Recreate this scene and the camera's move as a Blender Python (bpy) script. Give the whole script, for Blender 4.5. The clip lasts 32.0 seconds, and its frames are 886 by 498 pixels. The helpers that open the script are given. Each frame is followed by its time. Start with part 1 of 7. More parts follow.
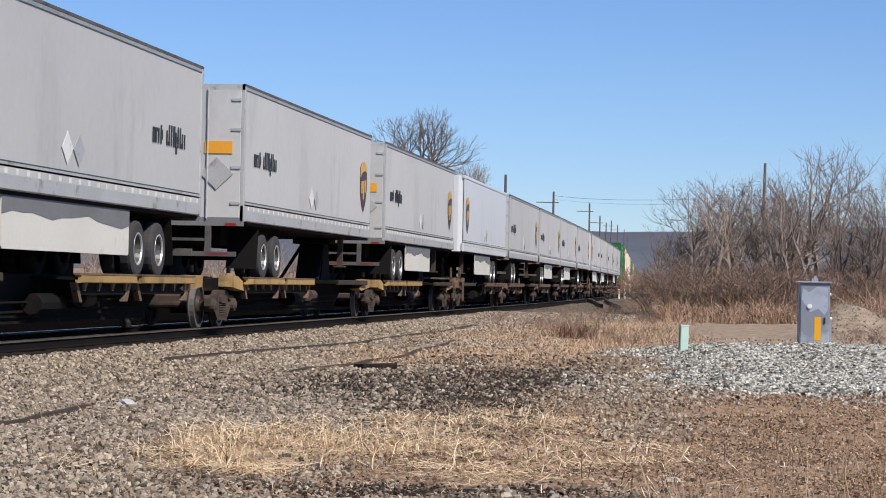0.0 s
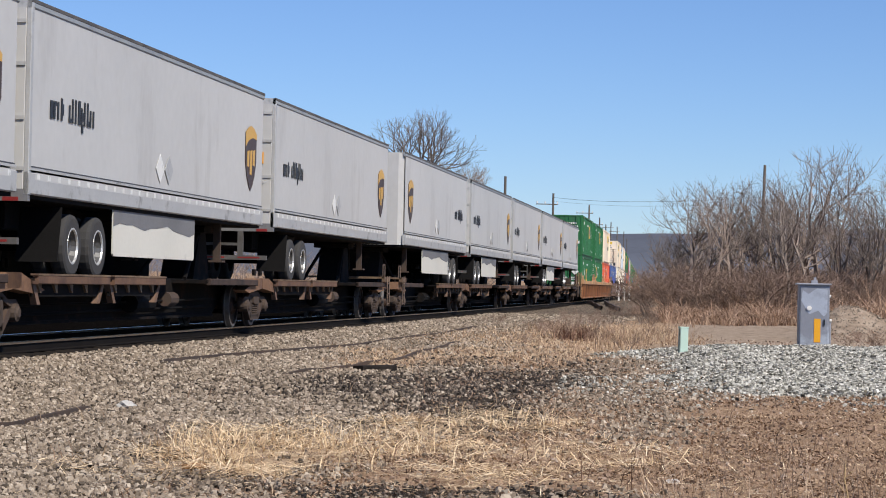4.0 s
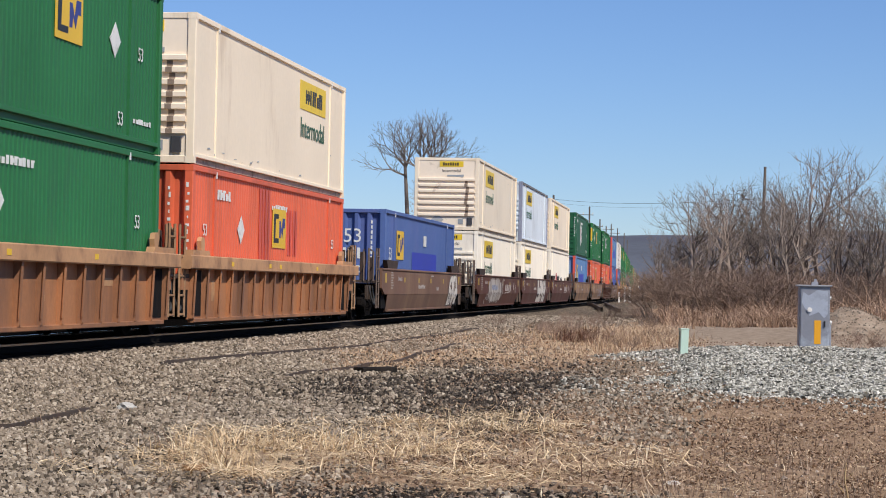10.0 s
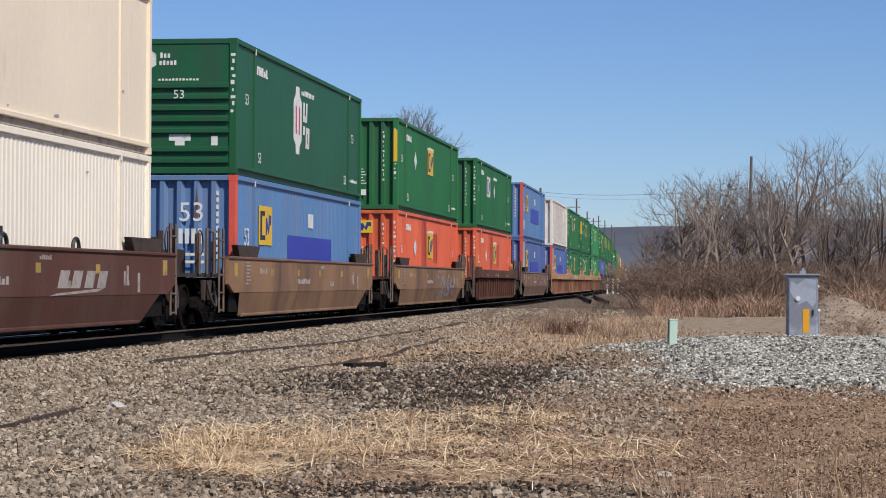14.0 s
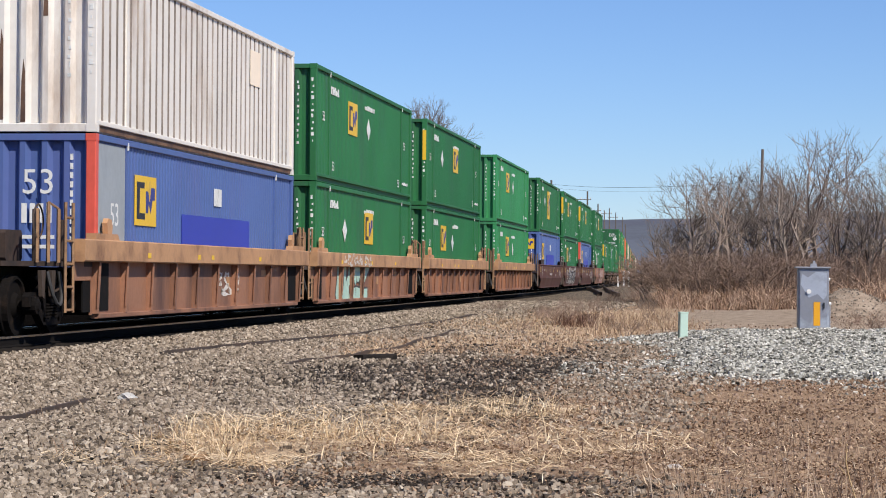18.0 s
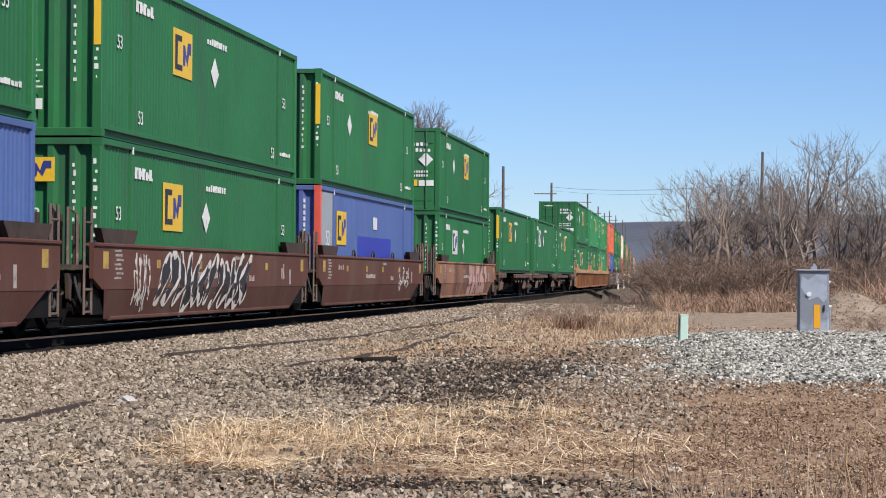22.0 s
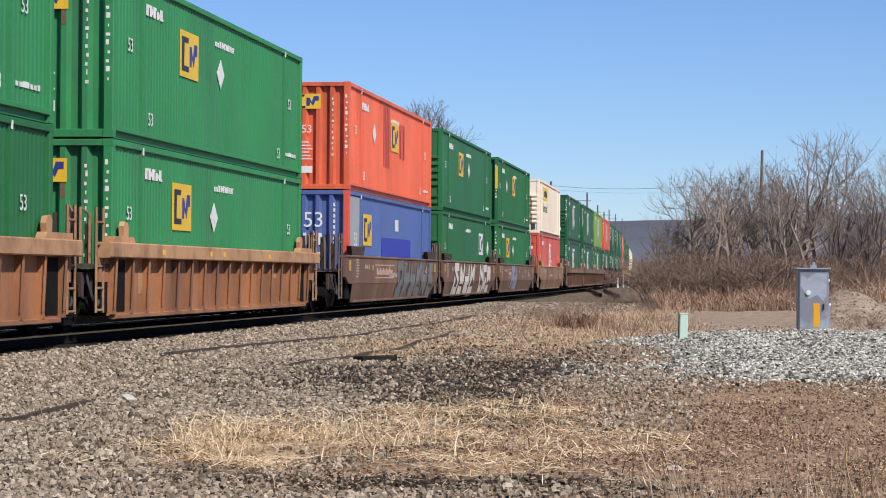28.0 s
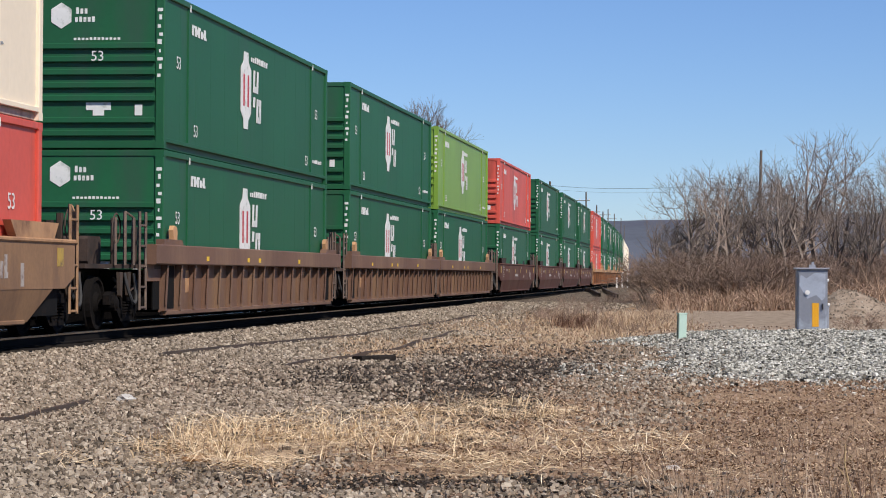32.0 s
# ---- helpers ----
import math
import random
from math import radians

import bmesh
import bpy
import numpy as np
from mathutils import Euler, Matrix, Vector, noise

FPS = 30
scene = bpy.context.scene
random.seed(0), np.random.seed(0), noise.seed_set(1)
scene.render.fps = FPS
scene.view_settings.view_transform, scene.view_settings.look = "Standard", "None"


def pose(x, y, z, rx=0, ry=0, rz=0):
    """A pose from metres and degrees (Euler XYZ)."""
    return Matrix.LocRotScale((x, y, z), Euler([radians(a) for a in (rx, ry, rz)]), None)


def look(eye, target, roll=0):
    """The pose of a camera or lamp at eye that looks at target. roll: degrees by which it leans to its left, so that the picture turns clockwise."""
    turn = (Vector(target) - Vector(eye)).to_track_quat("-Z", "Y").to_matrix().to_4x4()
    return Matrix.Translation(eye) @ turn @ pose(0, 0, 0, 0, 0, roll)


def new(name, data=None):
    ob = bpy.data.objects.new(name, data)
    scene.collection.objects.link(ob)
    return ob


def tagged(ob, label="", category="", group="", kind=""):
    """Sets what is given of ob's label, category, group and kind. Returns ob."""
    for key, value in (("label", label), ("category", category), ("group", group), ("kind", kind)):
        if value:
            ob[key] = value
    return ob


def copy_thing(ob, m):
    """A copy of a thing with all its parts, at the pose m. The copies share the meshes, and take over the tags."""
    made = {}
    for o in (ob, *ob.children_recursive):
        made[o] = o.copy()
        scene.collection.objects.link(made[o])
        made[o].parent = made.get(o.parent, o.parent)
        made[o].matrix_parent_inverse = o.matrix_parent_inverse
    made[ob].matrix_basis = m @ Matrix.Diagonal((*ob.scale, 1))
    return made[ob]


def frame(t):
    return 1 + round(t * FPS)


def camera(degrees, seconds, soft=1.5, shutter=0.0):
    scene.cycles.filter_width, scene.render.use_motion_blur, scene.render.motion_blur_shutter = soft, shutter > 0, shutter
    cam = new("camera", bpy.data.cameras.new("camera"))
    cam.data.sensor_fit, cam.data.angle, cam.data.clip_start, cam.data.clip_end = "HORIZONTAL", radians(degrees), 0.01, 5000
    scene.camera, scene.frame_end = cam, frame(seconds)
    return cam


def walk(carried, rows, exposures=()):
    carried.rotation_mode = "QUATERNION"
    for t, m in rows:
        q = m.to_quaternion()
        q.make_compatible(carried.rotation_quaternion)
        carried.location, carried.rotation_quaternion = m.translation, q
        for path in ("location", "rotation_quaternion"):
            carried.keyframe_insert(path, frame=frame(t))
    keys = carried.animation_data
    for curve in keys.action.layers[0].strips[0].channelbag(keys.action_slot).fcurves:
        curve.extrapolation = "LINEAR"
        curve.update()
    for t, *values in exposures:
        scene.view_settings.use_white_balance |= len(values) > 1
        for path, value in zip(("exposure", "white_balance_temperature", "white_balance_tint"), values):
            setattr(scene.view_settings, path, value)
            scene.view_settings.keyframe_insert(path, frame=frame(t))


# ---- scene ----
cam = camera(22.314, 32.0, soft=1.0)
EYE = (0.0, 0.0, 1.6)
# seconds, turn to the left, tilt up, lean
PATH = [
    (0, 7.704, 0.870, 1.120), (0.5, 7.708, 0.891, 1.117), (1, 7.702, 0.902, 1.116), (1.5, 7.699, 0.897, 1.130),
    (2, 7.702, 0.894, 1.160), (2.5, 7.703, 0.902, 1.181), (3, 7.700, 0.914, 1.174), (3.5, 7.696, 0.916, 1.149),
    (5.5, 7.695, 0.894, 1.133), (6, 7.696, 0.888, 1.117), (6.5, 7.699, 0.880, 1.118), (7, 7.700, 0.887, 1.133),
    (7.5, 7.699, 0.898, 1.148), (8, 7.699, 0.908, 1.156), (8.5, 7.697, 0.918, 1.153), (9, 7.694, 0.924, 1.143),
    (9.5, 7.698, 0.933, 1.137), (10, 7.705, 0.956, 1.138), (10.5, 7.714, 0.982, 1.140), (11, 7.719, 0.980, 1.142),
    (11.5, 7.719, 0.948, 1.147), (12, 7.717, 0.916, 1.158), (12.5, 7.564, 0.914, 0.904), (13, 7.367, 0.884, 0.065),
    (13.5, 7.391, 0.898, -0.468), (14, 7.390, 0.818, 0.257), (14.5, 7.513, 0.664, 0.379), (16.5, 7.655, 0.600, 0.376),
    (17, 7.660, 0.612, 0.395), (17.5, 7.664, 0.613, 0.406), (18, 7.662, 0.612, 0.406), (18.5, 7.657, 0.619, 0.392),
    (19, 7.656, 0.633, 0.376), (19.5, 7.659, 0.643, 0.380), (20, 7.662, 0.639, 0.395), (20.5, 7.665, 0.630, 0.398),
    (21, 7.665, 0.631, 0.393), (21.5, 7.665, 0.651, 0.391), (22, 7.666, 0.683, 0.387), (22.5, 7.664, 0.699, 0.380),
    (23, 7.674, 0.688, 0.380), (23.5, 7.691, 0.670, 0.389), (24, 7.698, 0.651, 0.398), (24.5, 7.697, 0.642, 0.399),
    (25, 7.689, 0.648, 0.398), (25.5, 7.677, 0.655, 0.405), (27.5, 7.655, 0.648, 0.366), (28, 7.655, 0.648, 0.364),
    (28.5, 7.654, 0.650, 0.359), (29, 7.645, 0.656, 0.362), (29.5, 7.636, 0.664, 0.376), (30, 7.633, 0.666, 0.386),
    (30.5, 7.634, 0.657, 0.378), (31, 7.637, 0.647, 0.361), (31.5, 7.637, 0.644, 0.360), (32, 7.628, 0.642, 0.381),
]
walk(cam, [(t, pose(*EYE, 90 + tilt, 0, turn) @ pose(0, 0, 0, 0, 0, lean)) for t, turn, tilt, lean in PATH],
     exposures=((0, .04), (7, .0), (9, -.03), (11, -.16), (14, -.21), (17, .02), (20, .11), (25, .11), (28, .06), (31, -.02), (32, -.05)))

# ---- light ----
SUN_EL, SUN_AZ = 45.0, 134.0          # degrees; azimuth clockwise from +y
world = bpy.data.worlds.new("world")
scene.world = world
world.use_nodes = True
wn = world.node_tree.nodes
sky = wn.new("ShaderNodeTexSky")
sky.sky_type = "NISHITA"
sky.sun_disc = False
sky.sun_elevation = radians(SUN_EL)
sky.sun_rotation = radians(SUN_AZ)
sky.altitude, sky.air_density, sky.dust_density, sky.ozone_density = 900.0, 1.0, 0.0, 4.0
wn["Background"].inputs["Strength"].default_value = 0.092
tint = wn.new("ShaderNodeMix")          # clear winter sky
tint.data_type, tint.blend_type = "RGBA", "MULTIPLY"
tint.inputs["Factor"].default_value = 1.0
tint.inputs["B"].default_value = (0.785, 0.922, 1.215, 1)
world.node_tree.links.new(sky.outputs[0], tint.inputs["A"])
world.node_tree.links.new(tint.outputs["Result"], wn["Background"].inputs["Color"])
sun = new("sun", bpy.data.lights.new("sun", "SUN"))
sun.data.energy, sun.data.angle, sun.data.color = 4.75, radians(0.53), (1.0, 0.93, 0.83)
_a, _e = radians(SUN_AZ), radians(SUN_EL)
SUN_DIR = Vector((math.sin(_a) * math.cos(_e), math.cos(_a) * math.cos(_e), math.sin(_e)))
sun.matrix_world = look(SUN_DIR * 100, (0, 0, 0))


# ---- materials ----
def mat(name, color, rough=0.6, metal=0.0, var=0.25, scale=4.0, dirt=None, dirt_amount=0.0, dirt_scale=1.2,
        streak=False, bump=0.15, bump_scale=60.0, per_object=0.0, coords="Object", spec=0.5):
    """Base colour with variation at two scales, optional dirt or rust in patches or in upright streaks, and fine relief."""
    m = bpy.data.materials.new(name)
    m.use_nodes = True
    nt = m.node_tree
    N, L = nt.nodes, nt.links
    b = N["Principled BSDF"]
    b.inputs["Roughness"].default_value = rough
    b.inputs["Metallic"].default_value = metal
    b.inputs["Specular IOR Level"].default_value = spec
    tc = N.new("ShaderNodeTexCoord")
    mp = N.new("ShaderNodeMapping")
    L.new(tc.outputs[coords], mp.inputs["Vector"])
    big = N.new("ShaderNodeTexNoise")
    big.inputs["Scale"].default_value = scale * 0.25
    big.inputs["Detail"].default_value = 5.0
    L.new(mp.outputs[0], big.inputs["Vector"])
    fine = N.new("ShaderNodeTexNoise")
    fine.inputs["Scale"].default_value = scale * 6
    fine.inputs["Detail"].default_value = 3.0
    L.new(mp.outputs[0], fine.inputs["Vector"])
    add = N.new("ShaderNodeMath")
    add.operation = "MULTIPLY_ADD"
    L.new(fine.outputs["Fac"], add.inputs[0])
    add.inputs[1].default_value = 0.45
    L.new(big.outputs["Fac"], add.inputs[2])
    rmp = N.new("ShaderNodeMapRange")
    rmp.inputs["From Min"].default_value, rmp.inputs["From Max"].default_value = 0.45, 1.0
    rmp.inputs["To Min"].default_value, rmp.inputs["To Max"].default_value = 1 - var, 1 + var
    L.new(add.outputs[0], rmp.inputs["Value"])
    hsv = N.new("ShaderNodeHueSaturation")
    hsv.inputs["Color"].default_value = (*color, 1)
    L.new(rmp.outputs[0], hsv.inputs["Value"])
    out = hsv.outputs[0]
    if per_object:
        oi = N.new("ShaderNodeObjectInfo")
        r2 = N.new("ShaderNodeMapRange")
        r2.inputs["To Min"].default_value, r2.inputs["To Max"].default_value = 1 - per_object, 1 + per_object
        L.new(oi.outputs["Random"], r2.inputs["Value"])
        h2 = N.new("ShaderNodeHueSaturation")
        L.new(out, h2.inputs["Color"])
        L.new(r2.outputs[0], h2.inputs["Value"])
        out = h2.outputs[0]
    if dirt:
        dn = N.new("ShaderNodeTexNoise")
        dn.inputs["Scale"].default_value = dirt_scale
        dn.inputs["Detail"].default_value = 8.0
        dn.inputs["Roughness"].default_value = 0.65
        mp2 = N.new("ShaderNodeMapping")
        mp2.inputs["Scale"].default_value = (0.7, 0.55, 0.16) if streak else (1, 1, 1)
        L.new(tc.outputs[coords], mp2.inputs["Vector"])
        L.new(mp2.outputs[0], dn.inputs["Vector"])
        dr = N.new("ShaderNodeMapRange")
        dr.inputs["From Min"].default_value, dr.inputs["From Max"].default_value = 0.62 - 0.3 * dirt_amount, 0.78 - 0.2 * dirt_amount
        L.new(dn.outputs["Fac"], dr.inputs["Value"])
        mx = N.new("ShaderNodeMix")
        mx.data_type = "RGBA"
        L.new(dr.outputs[0], mx.inputs["Factor"])
        L.new(out, mx.inputs["A"])
        mx.inputs["B"].default_value = (*dirt, 1)
        out = mx.outputs["Result"]
    L.new(out, b.inputs["Base Color"])
    if bump:
        bn = N.new("ShaderNodeTexNoise")
        bn.inputs["Scale"].default_value = bump_scale
        L.new(mp.outputs[0], bn.inputs["Vector"])
        bp = N.new("ShaderNodeBump")
        bp.inputs["Strength"].default_value = bump
        bp.inputs["Distance"].default_value = 0.01
        L.new(bn.outputs["Fac"], bp.inputs["Height"])
        L.new(bp.outputs[0], b.inputs["Normal"])
    return m


RUST = (0.10, 0.048, 0.028)
GRIME = (0.10, 0.085, 0.07)
M = {
    "green": mat("container_green_paint", (0.017, 0.140, 0.043), 0.6, 0, 0.16, 1.5, (0.03, 0.09, 0.05), 0.25, 0.8, True, 0.05, 30, 0.10),
    "leaf": mat("container_faded_green_paint", (0.030, 0.225, 0.075), 0.6, 0, 0.16, 1.5, (0.04, 0.14, 0.07), 0.25, 0.8, True, 0.05, 30, 0.06),
    "hubgreen": mat("container_deep_green_paint", (0.008, 0.098, 0.036), 0.55, 0, 0.14, 1.5, (0.03, 0.08, 0.05), 0.2, 0.8, True, 0.05, 30, 0.06),
    "lime": mat("container_lime_paint", (0.19, 0.33, 0.045), 0.45, 0, 0.14, 1.5, (0.15, 0.2, 0.05), 0.2, 0.8, True, 0.05, 30),
    "orange": mat("container_orange_paint", (0.72, 0.135, 0.06), 0.5, 0, 0.14, 1.5, (0.40, 0.09, 0.04), 0.3, 0.8, True, 0.05, 30, 0.05),
    "red": mat("container_red_paint", (0.64, 0.095, 0.062), 0.5, 0, 0.14, 1.5, (0.3, 0.06, 0.04), 0.3, 0.8, True, 0.05, 30, 0.05),
    "blue": mat("container_blue_paint", (0.074, 0.126, 0.315), 0.5, 0, 0.14, 1.5, (0.10, 0.13, 0.33), 0.3, 0.8, True, 0.05, 30, 0.08),
    "skyblue": mat("container_faded_blue_paint", (0.095, 0.205, 0.40), 0.55, 0, 0.14, 1.5, (0.16, 0.22, 0.36), 0.35, 0.8, True, 0.05, 30, 0.06),
    "patchblue": mat("patch_blue_paint", (0.03, 0.05, 0.40), 0.5, 0, 0.1, 2),
    "cream": mat("container_cream_paint", (0.90, 0.77, 0.59), 0.6, 0, 0.07, 1.2, (0.60, 0.46, 0.32), 0.16, 0.9, True, 0.05, 30, 0.05),
    "white": mat("container_white_paint", (0.90, 0.82, 0.685), 0.6, 0, 0.06, 1.2, (0.50, 0.44, 0.37), 0.12, 0.9, True, 0.05, 30, 0.05),
    "paleblue": mat("container_pale_blue_paint", (0.72, 0.79, 0.84), 0.6, 0, 0.10, 1.2, (0.38, 0.40, 0.42), 0.25, 0.9, True, 0.05, 30),
    "trailer": mat("trailer_white_skin", (0.535, 0.53, 0.51), 0.5, 0.05, 0.08, 0.8, (0.38, 0.365, 0.34), 0.16, 0.7, True, 0.03, 20, 0.05),
    "trailerwhite": mat("trailer_bright_white_skin", (0.66, 0.67, 0.68), 0.35, 0, 0.05, 0.8, (0.45, 0.45, 0.44), 0.1, 0.7, True, 0.03, 20),
    "alu": mat("trailer_aluminium_trim", (0.47, 0.47, 0.46), 0.45, 0.15, 0.12, 3, GRIME, 0.2, 2, False, 0.05, 50),
    "darktrim": mat("dark_trim", (0.06, 0.06, 0.065), 0.5, 0.2, 0.2, 3),
    "yellow": mat("logo_yellow", (0.78, 0.49, 0.03), 0.5, 0, 0.08, 4, (0.45, 0.30, 0.06), 0.2, 2),
    "lemon": mat("panel_lemon_yellow", (0.80, 0.56, 0.03), 0.5, 0, 0.08, 4, (0.50, 0.36, 0.08), 0.2, 2),
    "navy": mat("logo_navy", (0.035, 0.045, 0.22), 0.5, 0, 0.08, 4),
    "black": mat("lettering_black", (0.018, 0.018, 0.02), 0.5, 0, 0.1, 4),
    "mark": mat("marking_white", (0.76, 0.76, 0.73), 0.55, 0, 0.1, 4, (0.35, 0.38, 0.33), 0.25, 6),
    "shieldbrown": mat("shield_brown", (0.06, 0.032, 0.02), 0.45, 0, 0.1, 4),
    "shieldgold": mat("shield_gold", (0.62, 0.36, 0.07), 0.45, 0, 0.08, 4),
    "reflred": mat("reflector_red", (0.24, 0.03, 0.03), 0.3, 0, 0.1, 4),
    "logored": mat("logo_red", (0.50, 0.05, 0.06), 0.5, 0, 0.1, 4),
    "logogreen": mat("logo_dark_green", (0.02, 0.10, 0.05), 0.5, 0, 0.1, 4),
    "sign_orange": mat("placard_orange", (0.80, 0.36, 0.03), 0.5, 0, 0.08, 4),
    "tyre": mat("tyre_rubber", (0.042, 0.041, 0.041), 0.85, 0, 0.2, 6, (0.06, 0.055, 0.05), 0.3, 4),
    "rim": mat("painted_wheel_rim", (0.10, 0.10, 0.10), 0.4, 0.3, 0.15, 6, GRIME, 0.3, 4),
    "wellorange": mat("well_car_weathered_orange", (0.365, 0.158, 0.068), 0.7, 0, 0.22, 2, (0.17, 0.085, 0.05), 0.55, 1.2, True, 0.25, 30, 0.06),
    "welltan": mat("well_car_tan_chord", (0.46, 0.255, 0.128), 0.7, 0, 0.22, 2, (0.20, 0.10, 0.055), 0.45, 1.5, False, 0.25, 30, 0.06),
    "wellmaroon": mat("well_car_maroon_paint", (0.108, 0.046, 0.033), 0.7, 0, 0.22, 2, (0.135, 0.078, 0.058), 0.40, 1.2, True, 0.15, 30, 0.06, spec=0.2),
    "wellbrown": mat("well_car_brown_paint", (0.155, 0.082, 0.052), 0.65, 0, 0.22, 2, (0.235, 0.140, 0.082), 0.42, 1.2, True, 0.15, 30, 0.06),
    "wellochre": mat("well_car_ochre_brown_paint", (0.27, 0.15, 0.075), 0.65, 0, 0.25, 2, (0.13, 0.07, 0.045), 0.45, 1.2, True, 0.15, 30),
    "wellrust": mat("well_car_rust_red", (0.315, 0.15, 0.086), 0.7, 0, 0.22, 2, (0.11, 0.055, 0.04), 0.5, 1.2, True, 0.25, 30, 0.06),
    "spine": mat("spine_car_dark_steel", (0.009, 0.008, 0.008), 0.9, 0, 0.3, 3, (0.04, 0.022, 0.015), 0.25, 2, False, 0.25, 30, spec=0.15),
    "spineyellow": mat("spine_car_worn_yellow", (0.20, 0.135, 0.075), 0.7, 0, 0.3, 3, (0.09, 0.05, 0.035), 0.75, 1.6, False, 0.25, 30, 0.08),
    "spineorange": mat("spine_car_rust_orange", (0.16, 0.088, 0.052), 0.75, 0, 0.3, 3, (0.07, 0.038, 0.028), 0.6, 2, False, 0.3, 30, 0.08),
    "bogie": mat("bogie_grimy_steel", (0.066, 0.046, 0.034), 0.8, 0.1, 0.35, 5, (0.085, 0.05, 0.035), 0.4, 3, False, 0.3, 40),
    "wheel": mat("worn_wheel_steel", (0.032, 0.028, 0.025), 0.6, 0.3, 0.3, 5, RUST, 0.4, 4, False, 0.1, 40),
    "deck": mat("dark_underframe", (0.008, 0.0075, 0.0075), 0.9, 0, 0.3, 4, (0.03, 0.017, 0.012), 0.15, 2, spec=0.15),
    "ladder": mat("rusty_worn_grab_iron", (0.12, 0.082, 0.062), 0.7, 0.0, 0.3, 6, (0.24, 0.17, 0.12), 0.3, 5, False, 0.2, 40),
    "rimring": mat("bare_rim_edge", (0.62, 0.62, 0.60), 0.35, 0.5, 0.15, 6),
    "endrust": mat("end_platform_dark_rust", (0.055, 0.033, 0.024), 0.85, 0, 0.35, 3, (0.018, 0.013, 0.011), 0.5, 2, False, 0.3, 30, 0.1),
    "postwhite2": mat("skirt_white_plastic", (0.70, 0.68, 0.60), 0.5, 0, 0.06, 2, (0.45, 0.42, 0.38), 0.1, 2),
    "skirtgrey": mat("skirt_dull_grey", (0.17, 0.17, 0.175), 0.6, 0, 0.2, 3),
    "creamend": mat("cream_paint_soot_and_rust", (0.90, 0.77, 0.61), 0.6, 0, 0.08, 1.2, (0.30, 0.20, 0.13), 0.10, 1.6, False, 0.05, 30),
    "brightyellow": mat("spine_car_bright_worn_yellow", (0.40, 0.25, 0.085), 0.7, 0, 0.3, 3, (0.10, 0.055, 0.035), 0.4, 1.6, False, 0.25, 30, 0.08),
    "greypanel": mat("bare_grey_panel", (0.30, 0.33, 0.35), 0.6, 0, 0.15, 1.5, (0.20, 0.22, 0.26), 0.3, 1.0, True, 0.05, 30),
    "creamrail": mat("grimy_cream_rail", (0.44, 0.38, 0.31), 0.6, 0, 0.2, 2, (0.16, 0.12, 0.09), 0.4, 2.5, False, 0.1, 30),
    "deckedge": mat("faded_red_deck_edge", (0.145, 0.076, 0.057), 0.75, 0, 0.3, 3, (0.10, 0.06, 0.045), 0.4, 2, False, 0.3, 30, 0.08),
    "decklip": mat("scuffed_deck_lip", (0.30, 0.22, 0.18), 0.75, 0, 0.4, 3, (0.12, 0.07, 0.05), 0.5, 2.5, False, 0.3, 30, 0.08),
    "stepsteel": mat("rusty_step_steel", (0.16, 0.095, 0.062), 0.75, 0, 0.35, 4, (0.07, 0.05, 0.04), 0.5, 2, False, 0.3, 30, 0.1),
    "whitewash": mat("streaky_whitewash", (0.46, 0.42, 0.38), 0.75, 0, 0.25, 3, (0.20, 0.15, 0.13), 0.5, 2.5, True, 0.1, 30),
    "reflochre": mat("dull_ochre_reflector", (0.44, 0.29, 0.06), 0.6, 0, 0.2, 6, (0.20, 0.13, 0.06), 0.4, 5),
    "stencilgrey": mat("faded_grey_stencil", (0.40, 0.35, 0.32), 0.7, 0, 0.2, 5, (0.18, 0.12, 0.10), 0.45, 6),
    "guardgrey": mat("dirty_guard_steel", (0.11, 0.105, 0.10), 0.7, 0.1, 0.3, 4, (0.05, 0.045, 0.04), 0.4, 3, False, 0.2, 40),
    "fairing": mat("rust_orange_fairing", (0.20, 0.108, 0.058), 0.75, 0, 0.3, 3, (0.11, 0.06, 0.042), 0.4, 2, False, 0.3, 30, 0.1),
    # shaded copy of the bogie steel: well-car shade put into its colour
    "bogieshade": mat("shade_black_bogie", (0.008, 0.0065, 0.006), 0.9, 0, 0.35, 5, (0.026, 0.017, 0.013), 0.2, 3, False, 0.3, 40, spec=0.12),
    "tread": mat("worn_wheel_tread", (0.16, 0.145, 0.135), 0.5, 0.4, 0.2, 5),
    "soot": mat("soot_smear", (0.27, 0.20, 0.15), 0.9, 0, 0.3, 6, (0.30, 0.22, 0.16), 0.4, 5),
    "worn": mat("container_worn_white_paint", (0.76, 0.72, 0.66), 0.65, 0, 0.10, 1.2, (0.38, 0.26, 0.18), 0.24, 0.9, True, 0.1, 30),
    "railtop": mat("polished_rail_head", (0.27, 0.26, 0.25), 0.2, 0.9, 0.1, 3),
    # near black: shade under the train is put into web and sleeper colour
    "railside": mat("shade_dark_rail_web", (0.012, 0.010, 0.009), 0.9, 0, 0.3, 5, spec=0.1),
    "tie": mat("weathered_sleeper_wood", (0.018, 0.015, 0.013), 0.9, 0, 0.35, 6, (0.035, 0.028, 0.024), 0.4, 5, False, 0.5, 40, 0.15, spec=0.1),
    "irontan": mat("worn_tan_grab_iron", (0.30, 0.17, 0.085), 0.7, 0, 0.3, 6, (0.11, 0.06, 0.04), 0.4, 5, False, 0.2, 40),
    "ribdark": mat("dark_rib_flank", (0.20, 0.165, 0.14), 0.8, 0, 0.3, 4, (0.42, 0.36, 0.31), 0.35, 2, True, 0.1, 40),
